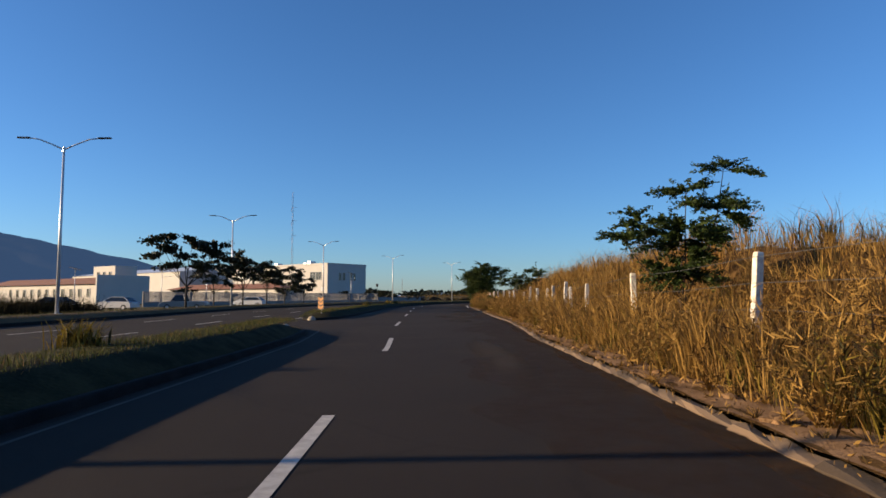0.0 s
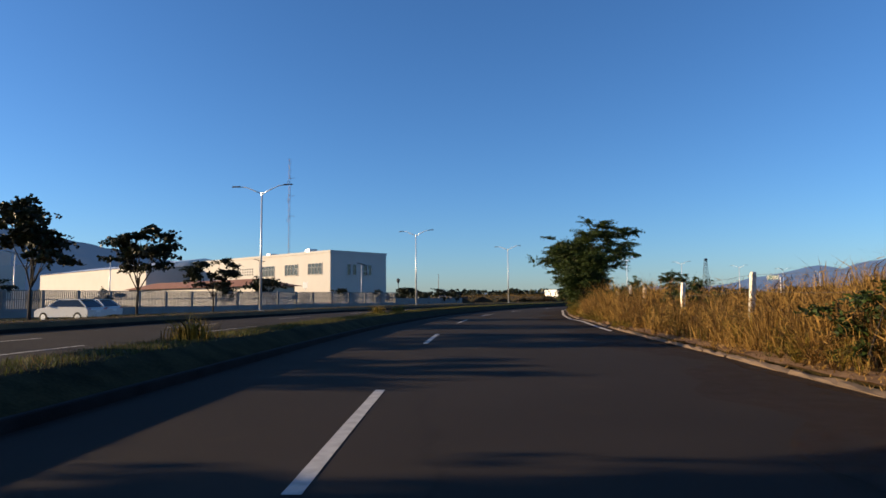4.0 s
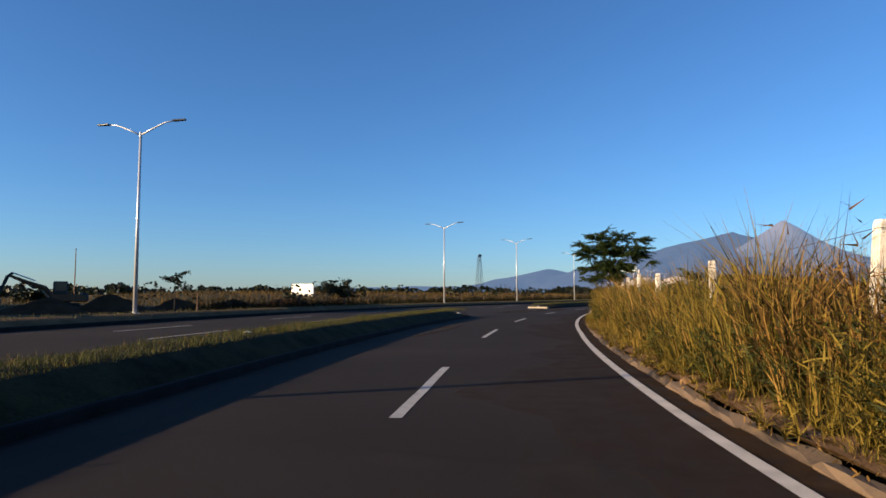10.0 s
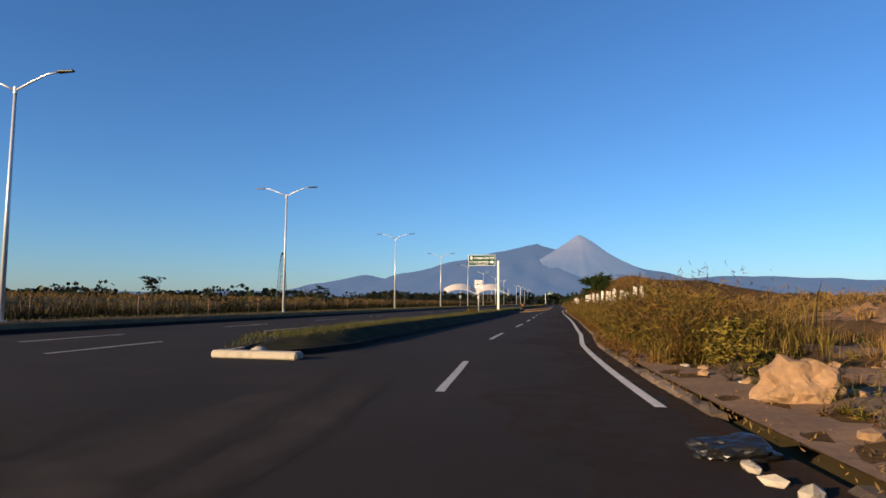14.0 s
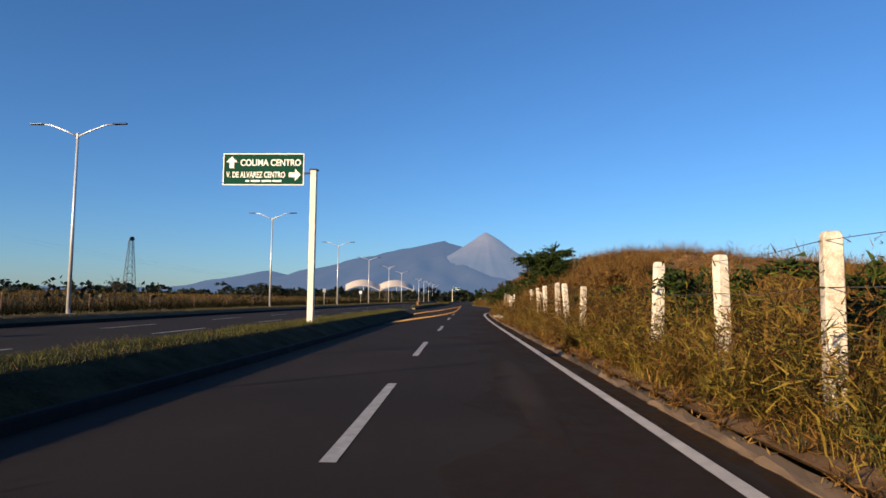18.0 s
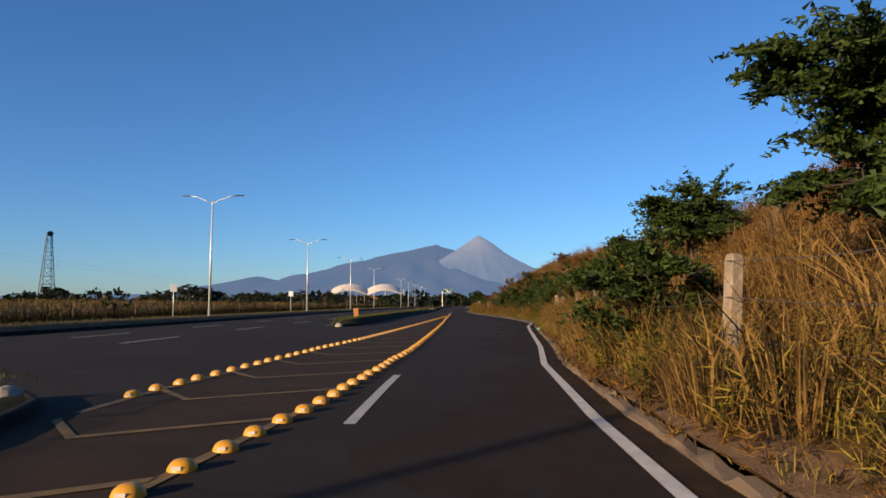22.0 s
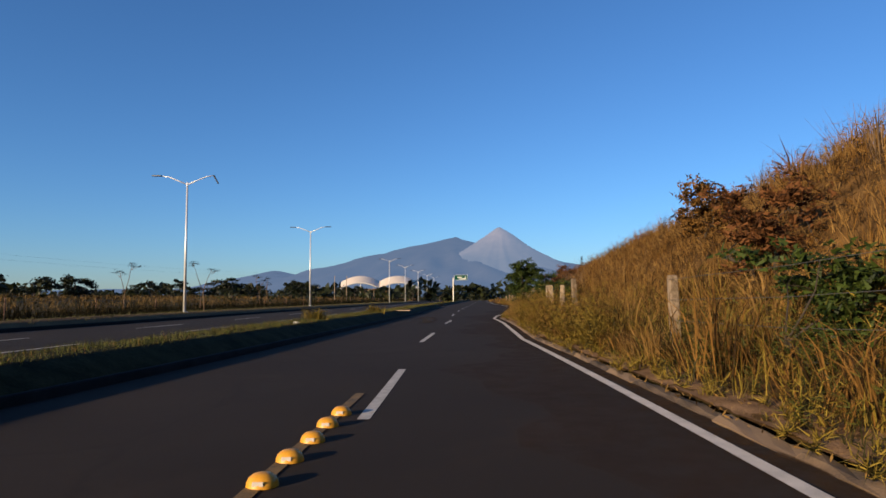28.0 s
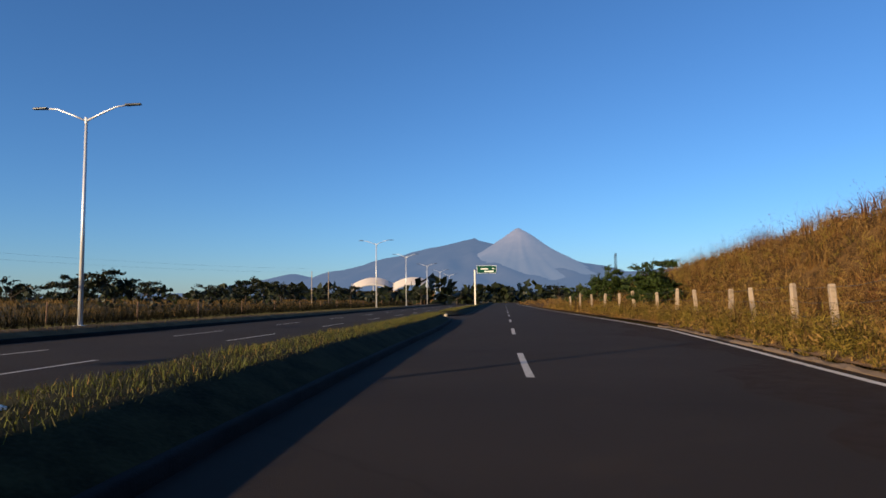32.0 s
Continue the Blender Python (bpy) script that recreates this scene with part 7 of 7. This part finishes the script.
bank_grass("green_grass", "low green weeds at the kerb", 28600, 92, 192, 0.25, 2.4, 0.3, 1.0, M_GREEN, 1.0, 0.0)
bank_grass("dry_grass", "short dry grass of the field opening", 42000, 190, 216, 2.4, 30.0, 0.12, 0.42, M_DRY, 1.1)
bank_grass("dry_grass", "dry grass on the earth crest beyond the fence", 110000, 258, 298, 4.5, 14.0, 0.7, 1.4, M_BROWNWEED, 1.0, 0.1, (0.012, 0.03), simple=True)
bank_grass("dry_grass", "sparse dry grass on the first crest", 26000, 14, 66, 6.5, 14.0, 0.4, 0.9, M_DRY, 1.0)
bank_grass("dry_grass", "dry meadow grass beyond the fence", 130000, 112, 268, 5.0, 40.0, 0.25, 0.7, M_DRY, 1.0, 0.15, (0.03, 0.08), simple=True)
bank_grass("tall_grass", "rank olive grass along the fence", 52000, 209, 262, 0.4, 4.5, 0.8, 1.7, M_MIXED, 1.1)
bank_grass("dry_grass", "dry grass along the fence", 33800, 209, 300, 0.4, 5.0, 0.7, 1.6, M_DRY, 1.1)
bank_grass("tall_grass", "olive weeds at the foot of the bank", 39000, 255, 330, 0.35, 3.6, 0.5, 1.4, M_MIXED, 1.1)
bank_grass("dry_grass", "dull brown grass covering the high bank", 210000, 258, 430, 1.2, 13.0, 0.7, 1.5, M_BROWNWEED, 0.95, 0.1, (0.014, 0.034), simple=True)
bank_grass("dry_grass", "dense golden grass covering the high bank", 190000, 258, 430, 1.2, 13.0, 0.7, 1.5, M_STRAW, 0.95, 0.1, (0.014, 0.034), simple=True)
bank_grass("tall_grass", "olive weeds along the stained fence", 59800, 326, 430, 0.35, 4.5, 0.5, 1.45, M_MIXED, 1.1)
bank_grass("dry_grass", "dull brown grass of the far bank", 130000, 425, 540, 0.5, 12.0, 0.6, 1.35, M_BROWNWEED, 1.0, 0.1, (0.014, 0.034), simple=True)
bank_grass("dry_grass", "golden grass of the far bank", 110000, 425, 540, 0.5, 12.0, 0.6, 1.35, M_STRAW, 1.0, 0.1, (0.014, 0.034), simple=True)
bank_grass("tall_grass", "mixed weeds of the far bank", 23400, 425, 540, 0.35, 3.0, 0.3, 0.9, M_MIXED, 1.0)
bank_grass("dry_grass", "golden grass on the bank towards the horizon", 14000, 530, 690, 0.5, 14.0, 0.6, 1.4, M_STRAW, 1.0, 0.1, (0.05, 0.11), simple=True)
bank_grass("dry_twigs", "brown dry twiggy weeds on the bank", 22000, 425, 452, 1.8, 6.0, 1.2, 2.3, M_TWIG, 1.0, 0.0, (0.008, 0.016), (0.3, 0.9))
bank_grass("dry_twigs", "dry twiggy stalks on the crest", 5000, 290, 420, 7.0, 12.0, 1.2, 2.1, M_TWIG, 1.0, 0.5, (0.008, 0.02), (0.1, 0.6))
bank_grass("dry_grass", "long seed stalks rising over the grass", 5460, -6, 190, 1.5, 6.0, 2.0, 3.1, M_DRY, 1.0, 0.0, (0.006, 0.014), (0.05, 0.5))


bank_grass("bunch_grass", "golden arching bunch grass before the acacias", 17000, 86, 104.5, 0.5, 4.0, 1.7, 2.5, M_DRY, 1.0, 0.1, (0.01, 0.024), (0.2, 0.9), 0.9, per=40, spread=0.16)
bank_grass("bunch_grass", "high yellow-green bunch grass along the bend", 34000, 142, 186, 0.6, 3.5, 1.8, 2.5, M_MIXED, 1.0, 0.1, (0.008, 0.018), (0.15, 0.6), 0.9, per=40, spread=0.16)
bank_grass("bunch_grass", "golden bunch grass along the bend", 20000, 140, 186, 0.7, 4.0, 1.8, 2.5, M_DRY, 1.0, 0.15, (0.008, 0.018), (0.15, 0.6), 0.9, per=40, spread=0.16)
bank_grass("bunch_grass", "golden arching bunch grass below the high bank", 20000, 303, 338, 0.55, 4.5, 1.4, 2.2, M_STRAW, 1.0, 0.1, (0.01, 0.024), (0.2, 0.9), 0.9, per=40, spread=0.16)
bank_grass("bunch_grass", "golden bunch grass between the young acacias", 17000, 352, 424, 0.6, 4.5, 1.2, 1.9, M_STRAW, 1.0, 0.1, (0.01, 0.024), (0.2, 0.9), 0.9, per=40, spread=0.16)
bank_leaves("straw_litter", "broken straws and leaves in the dry grass", 9000, -4, 100, 0.25, 6.0, 0.8, 0.07, M_DRY)
bank_leaves("straw_litter", "straws and leaves strewn along the kerb", 16000, -4, 470, 0.0, 0.9, 0.05, 0.045, M_STRAW)
bank_leaves("straw_litter", "straws on the far bank", 9000, 425, 500, 0.25, 5.0, 0.8, 0.10, M_STRAW)


bank_grass("bunch_grass", "tall dry bunch grass before the first fence", 34000, 8, 78, 0.9, 2.4, 1.2, 1.9, M_DRY, 1.0, 0.1, (0.008, 0.02), (0.15, 0.8), 0.9, per=40, spread=0.16)
bank_grass("bunch_grass", "high golden bunch grass on the first slope", 22000, 46, 76, 1.6, 6.0, 1.1, 1.7, M_DRY, 1.0, 0.1, (0.008, 0.02), (0.15, 0.7), 0.9, per=40, spread=0.18)
bank_grass("bunch_grass", "golden arching grass hiding the old posts", 12000, 314, 338, 0.6, 1.9, 1.5, 2.3, M_STRAW, 1.0, 0.1, (0.01, 0.024), (0.3, 0.95), 0.9, per=40, spread=0.16)
bank_grass("bunch_grass", "brown arching grass hiding the old posts", 16000, 318, 400, 0.6, 1.9, 1.3, 2.0, M_BROWNWEED, 1.0, 0.1, (0.01, 0.024), (0.3, 0.95), 0.9, per=40, spread=0.16)
bank_grass("dry_twigs", "dark twiggy stalks along the crest", 9000, 300, 480, 7.0, 12.5, 1.1, 2.0, M_REDWEED, 1.0, 0.5, (0.01, 0.024), (0.1, 0.6))


def weeds(label, n, s0, s1, o0, o1, h0, h1, material, stalks=13, m=8, leaf=0.11, power=1.0, name="weeds"):
    """Bushy weeds: stalks that fan out from one root, with narrow leaves along them."""
    n = int(n * 0.57)
    s, o = RNG.uniform(s0, s1, n), o0 + (o1 - o0) * RNG.random(n) ** power
    x, y, _ = P(s, d_right(s) - o)
    base = np.c_[x, y, bank_z(s, o) - 0.04]
    h = RNG.uniform(h0, h1, n) * np.clip(0.62 + (o - 0.4) / 1.1, 0.62, 1) * cleared(s, o)
    a = RNG.uniform(0, 2 * np.pi, (n, stalks))
    r = np.sqrt(RNG.random((n, stalks)))
    rad = r * (h * RNG.uniform(0.35, 0.6, n))[:, None]
    top = np.stack([np.cos(a) * rad, np.sin(a) * rad, h[:, None] * (1 - 0.35 * r * r) * RNG.uniform(0.65, 1.05, a.shape)], -1)
    t = RNG.uniform(0.15, 1, (n, stalks, m))
    pos = base[:, None, None] + np.stack([top[..., 0, None] * t ** 1.25, top[..., 1, None] * t ** 1.25, top[..., 2, None] * t], -1)
    out = np.stack([np.cos(a), np.sin(a), np.full(a.shape, 0.7)], -1)[:, :, None] * 0.6
    u = (out + RNG.normal(0, 0.55, pos.shape)).reshape(-1, 3)
    u /= np.linalg.norm(u, axis=1)[:, None]
    w = np.cross(u, RNG.normal(size=u.shape))
    w /= np.linalg.norm(w, axis=1)[:, None] + 1e-6
    q = RNG.uniform(0.5, 1.3, len(u))[:, None] * leaf
    p = pos.reshape(-1, 3)
    v = np.empty((len(p), 3, 3), dtype=np.float32)
    v[:, 0], v[:, 1], v[:, 2] = p - w * q * 0.067, p + w * q * 0.067, p + u * q * 1.25
    b = np.repeat(base, stalks, axis=0)
    g = np.empty((len(b), 3, 3), dtype=np.float32)
    g[:, 0], g[:, 1], g[:, 2] = b + [-0.008, 0, 0], b + [0.008, 0.004, 0], b + top.reshape(-1, 3)
    v = np.concatenate([v, g]).reshape(-1, 3)
    return solid(name, mesh_from(name, v, np.arange(len(v)).reshape(-1, 3), material), material, label, "weeds", kind="stuff")


weeds("low dry weeds creeping over the kerb", 900, 84, 190, 0.02, 0.75, 0.2, 0.55, M_MIXED, 9, 5, 0.11)
weeds("sunlit olive weeds under the acacias", 170, 104, 127, 0.35, 1.3, 1.3, 1.9, M_MIXED, 14, 8, 0.15)
weeds("low straw tufts along the kerb", 950, 209, 330, 0.02, 0.75, 0.2, 0.55, M_BROWNWEED, 9, 5, 0.11)
weeds("low dry weeds along the widened kerb", 950, 330, 470, 0.02, 0.8, 0.2, 0.55, M_MIXED, 9, 5, 0.11)
weeds("low straw along the first kerb", 340, -4, 86, 0.15, 0.9, 0.1, 0.35, M_DRY, 9, 5, 0.11)
weeds("straw-coloured bushy weeds on the first bank", 950, -4, 100, 0.5, 4.5, 1.1, 2.0, M_DRY, 14, 9, leaf=0.15)
weeds("brown weeds on the first bank", 260, -4, 100, 0.5, 4.5, 0.9, 1.7, M_BROWNWEED, leaf=0.14)
weeds("yellow-green weeds low on the first bank", 420, -4, 100, 0.45, 3.0, 0.6, 1.3, M_MIXED, leaf=0.13)
weeds("small green weeds at the kerb", 90, -4, 100, 0.5, 1.4, 0.3, 0.6, M_LEAF3, 10, 6, 0.08)
weeds("olive weeds crowding the bend", 760, 104, 189, 0.5, 3.2, 1.1, 1.9, M_MIXED, 14, 8, 0.15)
weeds("green weeds under the acacias", 480, 104, 188, 0.45, 2.4, 0.8, 1.5, M_LEAF3, 14, 8, 0.14)
weeds("leafy brown weeds past the acacias", 230, 124, 150, 0.7, 3.4, 1.7, 2.4, M_BROWNWEED, 14, 8, 0.15)
weeds("leafy olive weeds past the acacias", 260, 124, 150, 0.5, 3.0, 1.4, 2.1, M_MIXED, 14, 8, 0.15)
weeds("dry brown weeds along the bend", 220, 92, 192, 0.6, 3.5, 1.0, 1.8, M_BROWNWEED, 13, 7, 0.12)
weeds("brown weeds of the field opening", 260, 190, 216, 1.4, 10.0, 0.3, 0.8, M_BROWNWEED, 11, 6, 0.10)
weeds("olive weeds along the whitewashed fence", 800, 209, 290, 0.45, 3.0, 1.4, 2.2, M_MIXED, 14, 8, 0.14)
weeds("brown bushy weeds along the whitewashed fence", 800, 209, 290, 0.5, 3.6, 1.4, 2.2, M_BROWNWEED, 14, 8, 0.14)
weeds("green weeds along the whitewashed fence", 240, 209, 330, 0.45, 2.0, 0.6, 1.3, M_LEAF3, 13, 7, 0.12)
weeds("low olive weeds beside the gate", 260, 293, 345, 0.8, 4.0, 0.4, 0.95, M_MIXED, 12, 8, 0.10)
weeds("olive weeds crowding the kerb after the gate", 420, 302, 348, 0.45, 3.0, 0.9, 1.6, M_MIXED, 13, 7, 0.13)
weeds("brown weeds after the gate", 300, 302, 348, 0.5, 4.0, 1.0, 1.7, M_BROWNWEED, 13, 7, 0.13)
weeds("golden grass on the slope behind the gate", 380, 286, 314, 2.8, 9.5, 0.7, 1.4, M_STRAW, 10, 5, 0.2)
weeds("brown weeds over the high bank", 1700, 262, 440, 2.5, 11.0, 0.8, 1.5, M_BROWNWEED, 10, 6, 0.17)
weeds("golden bushy grass over the high bank", 1300, 284, 440, 2.6, 10.5, 0.7, 1.4, M_STRAW, 10, 5, 0.2)
weeds("olive weeds below the high bank", 620, 340, 430, 0.5, 4.0, 0.7, 1.5, M_MIXED, 13, 7, 0.11)
weeds("green weeds below the high bank", 320, 326, 400, 0.45, 2.4, 0.5, 1.1, M_LEAF3, 12, 7, 0.10)
weeds("golden bushy grass of the far bank", 600, 428, 520, 1.6, 9.5, 0.7, 1.4, M_STRAW, 10, 5, 0.2)
weeds("tall dark brown weeds behind the close posts", 260, 416, 456, 2.2, 5.5, 1.3, 2.1, M_BROWNWEED, 13, 7, 0.14)
weeds("dark red-brown twiggy weeds behind the close posts", 380, 428, 458, 2.0, 5.5, 1.7, 2.7, M_REDWEED, 16, 8, 0.12)
weeds("dark green weeds between the old posts", 260, 344, 400, 0.9, 3.2, 1.0, 1.8, M_LEAF3, 13, 8, 0.12)
bank_grass("bunch_grass", "golden bunch grass before the close posts", 9000, 410, 427, 0.5, 2.0, 1.2, 1.8, M_STRAW, 1.0, 0.1, (0.008, 0.02), (0.2, 0.8), 0.9, per=40, spread=0.16)
weeds("brown weeds of the far bank", 900, 425, 520, 0.8, 8.0, 0.8, 1.6, M_BROWNWEED, 12, 7, 0.12)
weeds("olive weeds of the far bank", 260, 425, 520, 0.45, 3.0, 0.4, 1.0, M_MIXED, 12, 7, 0.11)


def strip_grass(name, label, n, s0, s1, lo, hi, z, h0, h1, material, width=(0.012, 0.028), low=0.02):
    s = RNG.uniform(s0, s1, n)
    q = np.clip(low + (1 - low) * RNG.random(n) + RNG.normal(0, 0.02, n), low, 0.98)
    d = lo(s) + 0.2 + (hi(s) - lo(s) - 0.4) * q
    x, y, _ = P(s, d)
    clump = 0.55 + 0.6 * np.clip(np.sin(s * 1.3 + d * 2) * np.sin(s * 0.37 - d) + 0.5, 0, 1.4)
    base = np.c_[x, y, z(q)]
    return solid(name, blades(name, base, RNG.uniform(h0, h1, n) * clump, RNG.uniform(*width, n), RNG.uniform(0.1, 0.9, n), material, RNG, 0.08, True), material, label, "grass", kind="stuff")


for a, b in MEDIANS:
    a, b = max(a, -12), min(b, 560)
    n = int((b - a) * 320)
    zf = lambda q: 0.11 + 0.36 * np.minimum(1, np.minimum(q, 1 - q) / 0.24)
    strip_grass("median_grass", "patchy green grass on the median", n, a + 0.8, b - 0.8, d_medr, d_medl, zf, 0.05, 0.19, M_GREEN, (0.007, 0.02), low=0.2)
    strip_grass("median_grass", "yellowing grass on the median", n // 3, a + 0.8, b - 0.8, d_medr, d_medl, zf, 0.04, 0.2, M_VERGE, (0.008, 0.02), low=0.2)
    strip_grass("median_straw", "dead brown straw on the median", n // 6, a + 0.8, b - 0.8, d_medr, d_medl, zf, 0.03, 0.22, M_STRAW, (0.006, 0.014), low=0.2)
strip_grass("verge_grass", "short grass on the far verge", 60000, -10, 560, lambda s: d_far(s) + 0.1, lambda s: d_far(s) + 4.0, lambda q: np.interp(0.3 + 3.5 * q, (0.1, 0.6, 1.5, 2.6, 4.2), (0.14, 0.36, 0.45, 0.40, -0.1)), 0.06, 0.24, M_VERGE, (0.02, 0.05))
strip_grass("verge_weeds", "tall weeds behind the verge, coloured as in shade", 62000, 182, 600, lambda s: d_far(s) + 4.5, lambda s: d_far(s) + 8, lambda q: -0.05 + 0 * q, 0.95, 1.6, M_WEED, (0.03, 0.08))
strip_grass("verge_weeds", "tall weeds before the long house, coloured as in shade", 26000, -10, 66, lambda s: d_far(s) + 11, lambda s: d_far(s) + 22, lambda q: -0.05 + 0 * q, 1.0, 2.0, M_WEED, (0.04, 0.10))
fs, fq = RNG.uniform(196, 700, 60000), 12 + 75 * RNG.random(60000)
fx, fy, _ = P(fs, d_far(fs) + fq)
solid("field_grass", blades("field_grass", np.c_[fx, fy, left_z(fs, fq) - 0.03], RNG.uniform(0.4, 1.0, 60000), RNG.uniform(0.06, 0.16, 60000), RNG.uniform(0.1, 0.9, 60000), M_FIELDGRASS, RNG, 0.08, True), M_FIELDGRASS, "golden grass of the rising field", "grass", kind="stuff")

# tall weed tufts standing on the median
for k, (s, f) in enumerate(((2.5, 0.5), (12.5, 0.75), (72, 0.55), (95, 0.7), (97.5, 0.5), (250, 0.5), (412, 0.5), (425, 0.4))):
    n = 260
    d = float(d_medr(s)) + f * float(d_medl(s) - d_medr(s))
    q = RNG.normal(0, 0.22, (n, 2))
    x, y, _ = P(s + q[:, 0], d + q[:, 1])
    solid("weed_tuft", blades("weed_tuft", np.c_[x, y, np.full(n, 0.25)], RNG.uniform(0.4, 0.95, n), RNG.uniform(0.012, 0.03, n), RNG.uniform(0.2, 0.8, n), M_MIXED, RNG, 0.2), M_MIXED,
          "tall olive weed tuft on the median", "weed", group="weed tufts on the median")
weeds("olive weeds in front of the whitewashed posts", 150, 255, 292.3, 0.4, 0.85, 1.1, 1.7, M_MIXED, 13, 8, 0.12)
weeds("straw weeds in front of the whitewashed posts", 150, 255, 292.3, 0.4, 0.85, 1.1, 1.7, M_BROWNWEED, 13, 8, 0.12)
weeds("olive weeds in front of the old posts", 330, 398, 418, 0.4, 1.2, 1.5, 2.1, M_MIXED, 13, 8, 0.12)
weeds("brown weeds in front of the old posts", 160, 398, 418, 0.4, 1.2, 1.5, 2.2, M_BROWNWEED, 13, 8, 0.12)
weeds("brown weeds rising before the whitewashed posts", 340, 264, 291, 0.6, 1.7, 1.7, 2.5, M_BROWNWEED, 13, 8, 0.12)
weeds("sprawling olive weeds past the acacias", 260, 114, 134, 0.6, 3.0, 1.6, 2.4, M_LEAF3, 15, 8, 0.14)
weeds("sprawling bushy weeds along the bend", 300, 138, 187, 0.5, 2.4, 1.2, 2.0, M_LEAF3, 15, 8, 0.14)
weeds("golden olive grass past the close posts", 520, 455, 535, 0.7, 8.0, 0.8, 1.5, M_MIXED, 11, 6, 0.18)
weeds("small green weeds between the boulders", 90, 197, 214, 1.2, 9.0, 0.25, 0.5, M_LEAF3, 9, 6, 0.1)
weeds("low creeping olive weeds of the field opening", 520, 184, 213, 1.0, 9.0, 0.15, 0.5, M_MIXED, 11, 6, 0.09)
weeds("low creeping brown weeds of the field opening", 420, 184, 213, 0.9, 10.0, 0.15, 0.5, M_BROWNWEED, 11, 6, 0.09)
weeds("low creeping green weeds of the field opening", 260, 184, 200, 0.8, 6.0, 0.15, 0.45, M_LEAF3, 11, 6, 0.09)
weeds("tall olive weeds hiding the first whitewashed posts", 190, 209, 224, 0.7, 2.6, 1.7, 2.4, M_MIXED, 14, 8, 0.14)
weeds("tall brown weeds hiding the first whitewashed posts", 190, 209, 224, 0.9, 3.0, 1.7, 2.5, M_BROWNWEED, 14, 8, 0.14)
weeds("brown weeds before the whitewashed posts", 230, 222, 250, 0.6, 1.6, 1.4, 1.95, M_BROWNWEED, 13, 8, 0.12)
weeds("olive weeds before the whitewashed posts", 200, 222, 250, 0.5, 1.6, 1.3, 1.85, M_MIXED, 13, 8, 0.12)
weeds("golden grass over the rising bank", 520, 252, 294, 2.6, 12.0, 0.8, 1.5, M_STRAW, 10, 5, 0.2)
weeds("olive weeds before the far posts", 300, 438, 500, 0.5, 1.8, 0.6, 1.2, M_MIXED, 13, 7, 0.12)
weeds("tall golden grass over the far posts", 300, 443, 505, 2.0, 9.0, 1.3, 2.0, M_STRAW, 12, 6, 0.22)
weeds("red-brown twigs along the far crest", 150, 446, 505, 8.0, 11.0, 1.3, 2.2, M_REDWEED, 15, 8, 0.12)
weeds("green-brown weeds creeping over the kerb before the rubble", 420, 176, 194.5, 0.2, 3.0, 0.2, 0.55, M_MIXED, 12, 7, 0.10)
weeds("brown weeds creeping over the kerb before the rubble", 300, 178, 195.5, 0.3, 4.0, 0.2, 0.55, M_BROWNWEED, 12, 7, 0.10)
weeds("golden grass over the field rise", 520, 222, 266, 4.0, 15.0, 0.7, 1.4, M_STRAW, 10, 5, 0.2)
weeds("straw weeds round the whitewashed posts", 260, 266, 292, 0.35, 1.15, 0.9, 1.5, M_STRAW, 13, 7, 0.13)
weeds("yellow-green weeds round the whitewashed posts", 260, 262, 292, 0.35, 1.2, 0.8, 1.4, M_MIXED, 13, 8, 0.13)
weeds("straw weeds round the far posts", 330, 445, 492, 0.9, 1.9, 0.8, 1.5, M_STRAW, 13, 7, 0.13)
weeds("yellow-green weeds round the far posts", 300, 445, 492, 0.7, 1.8, 0.8, 1.4, M_MIXED, 13, 8, 0.13)
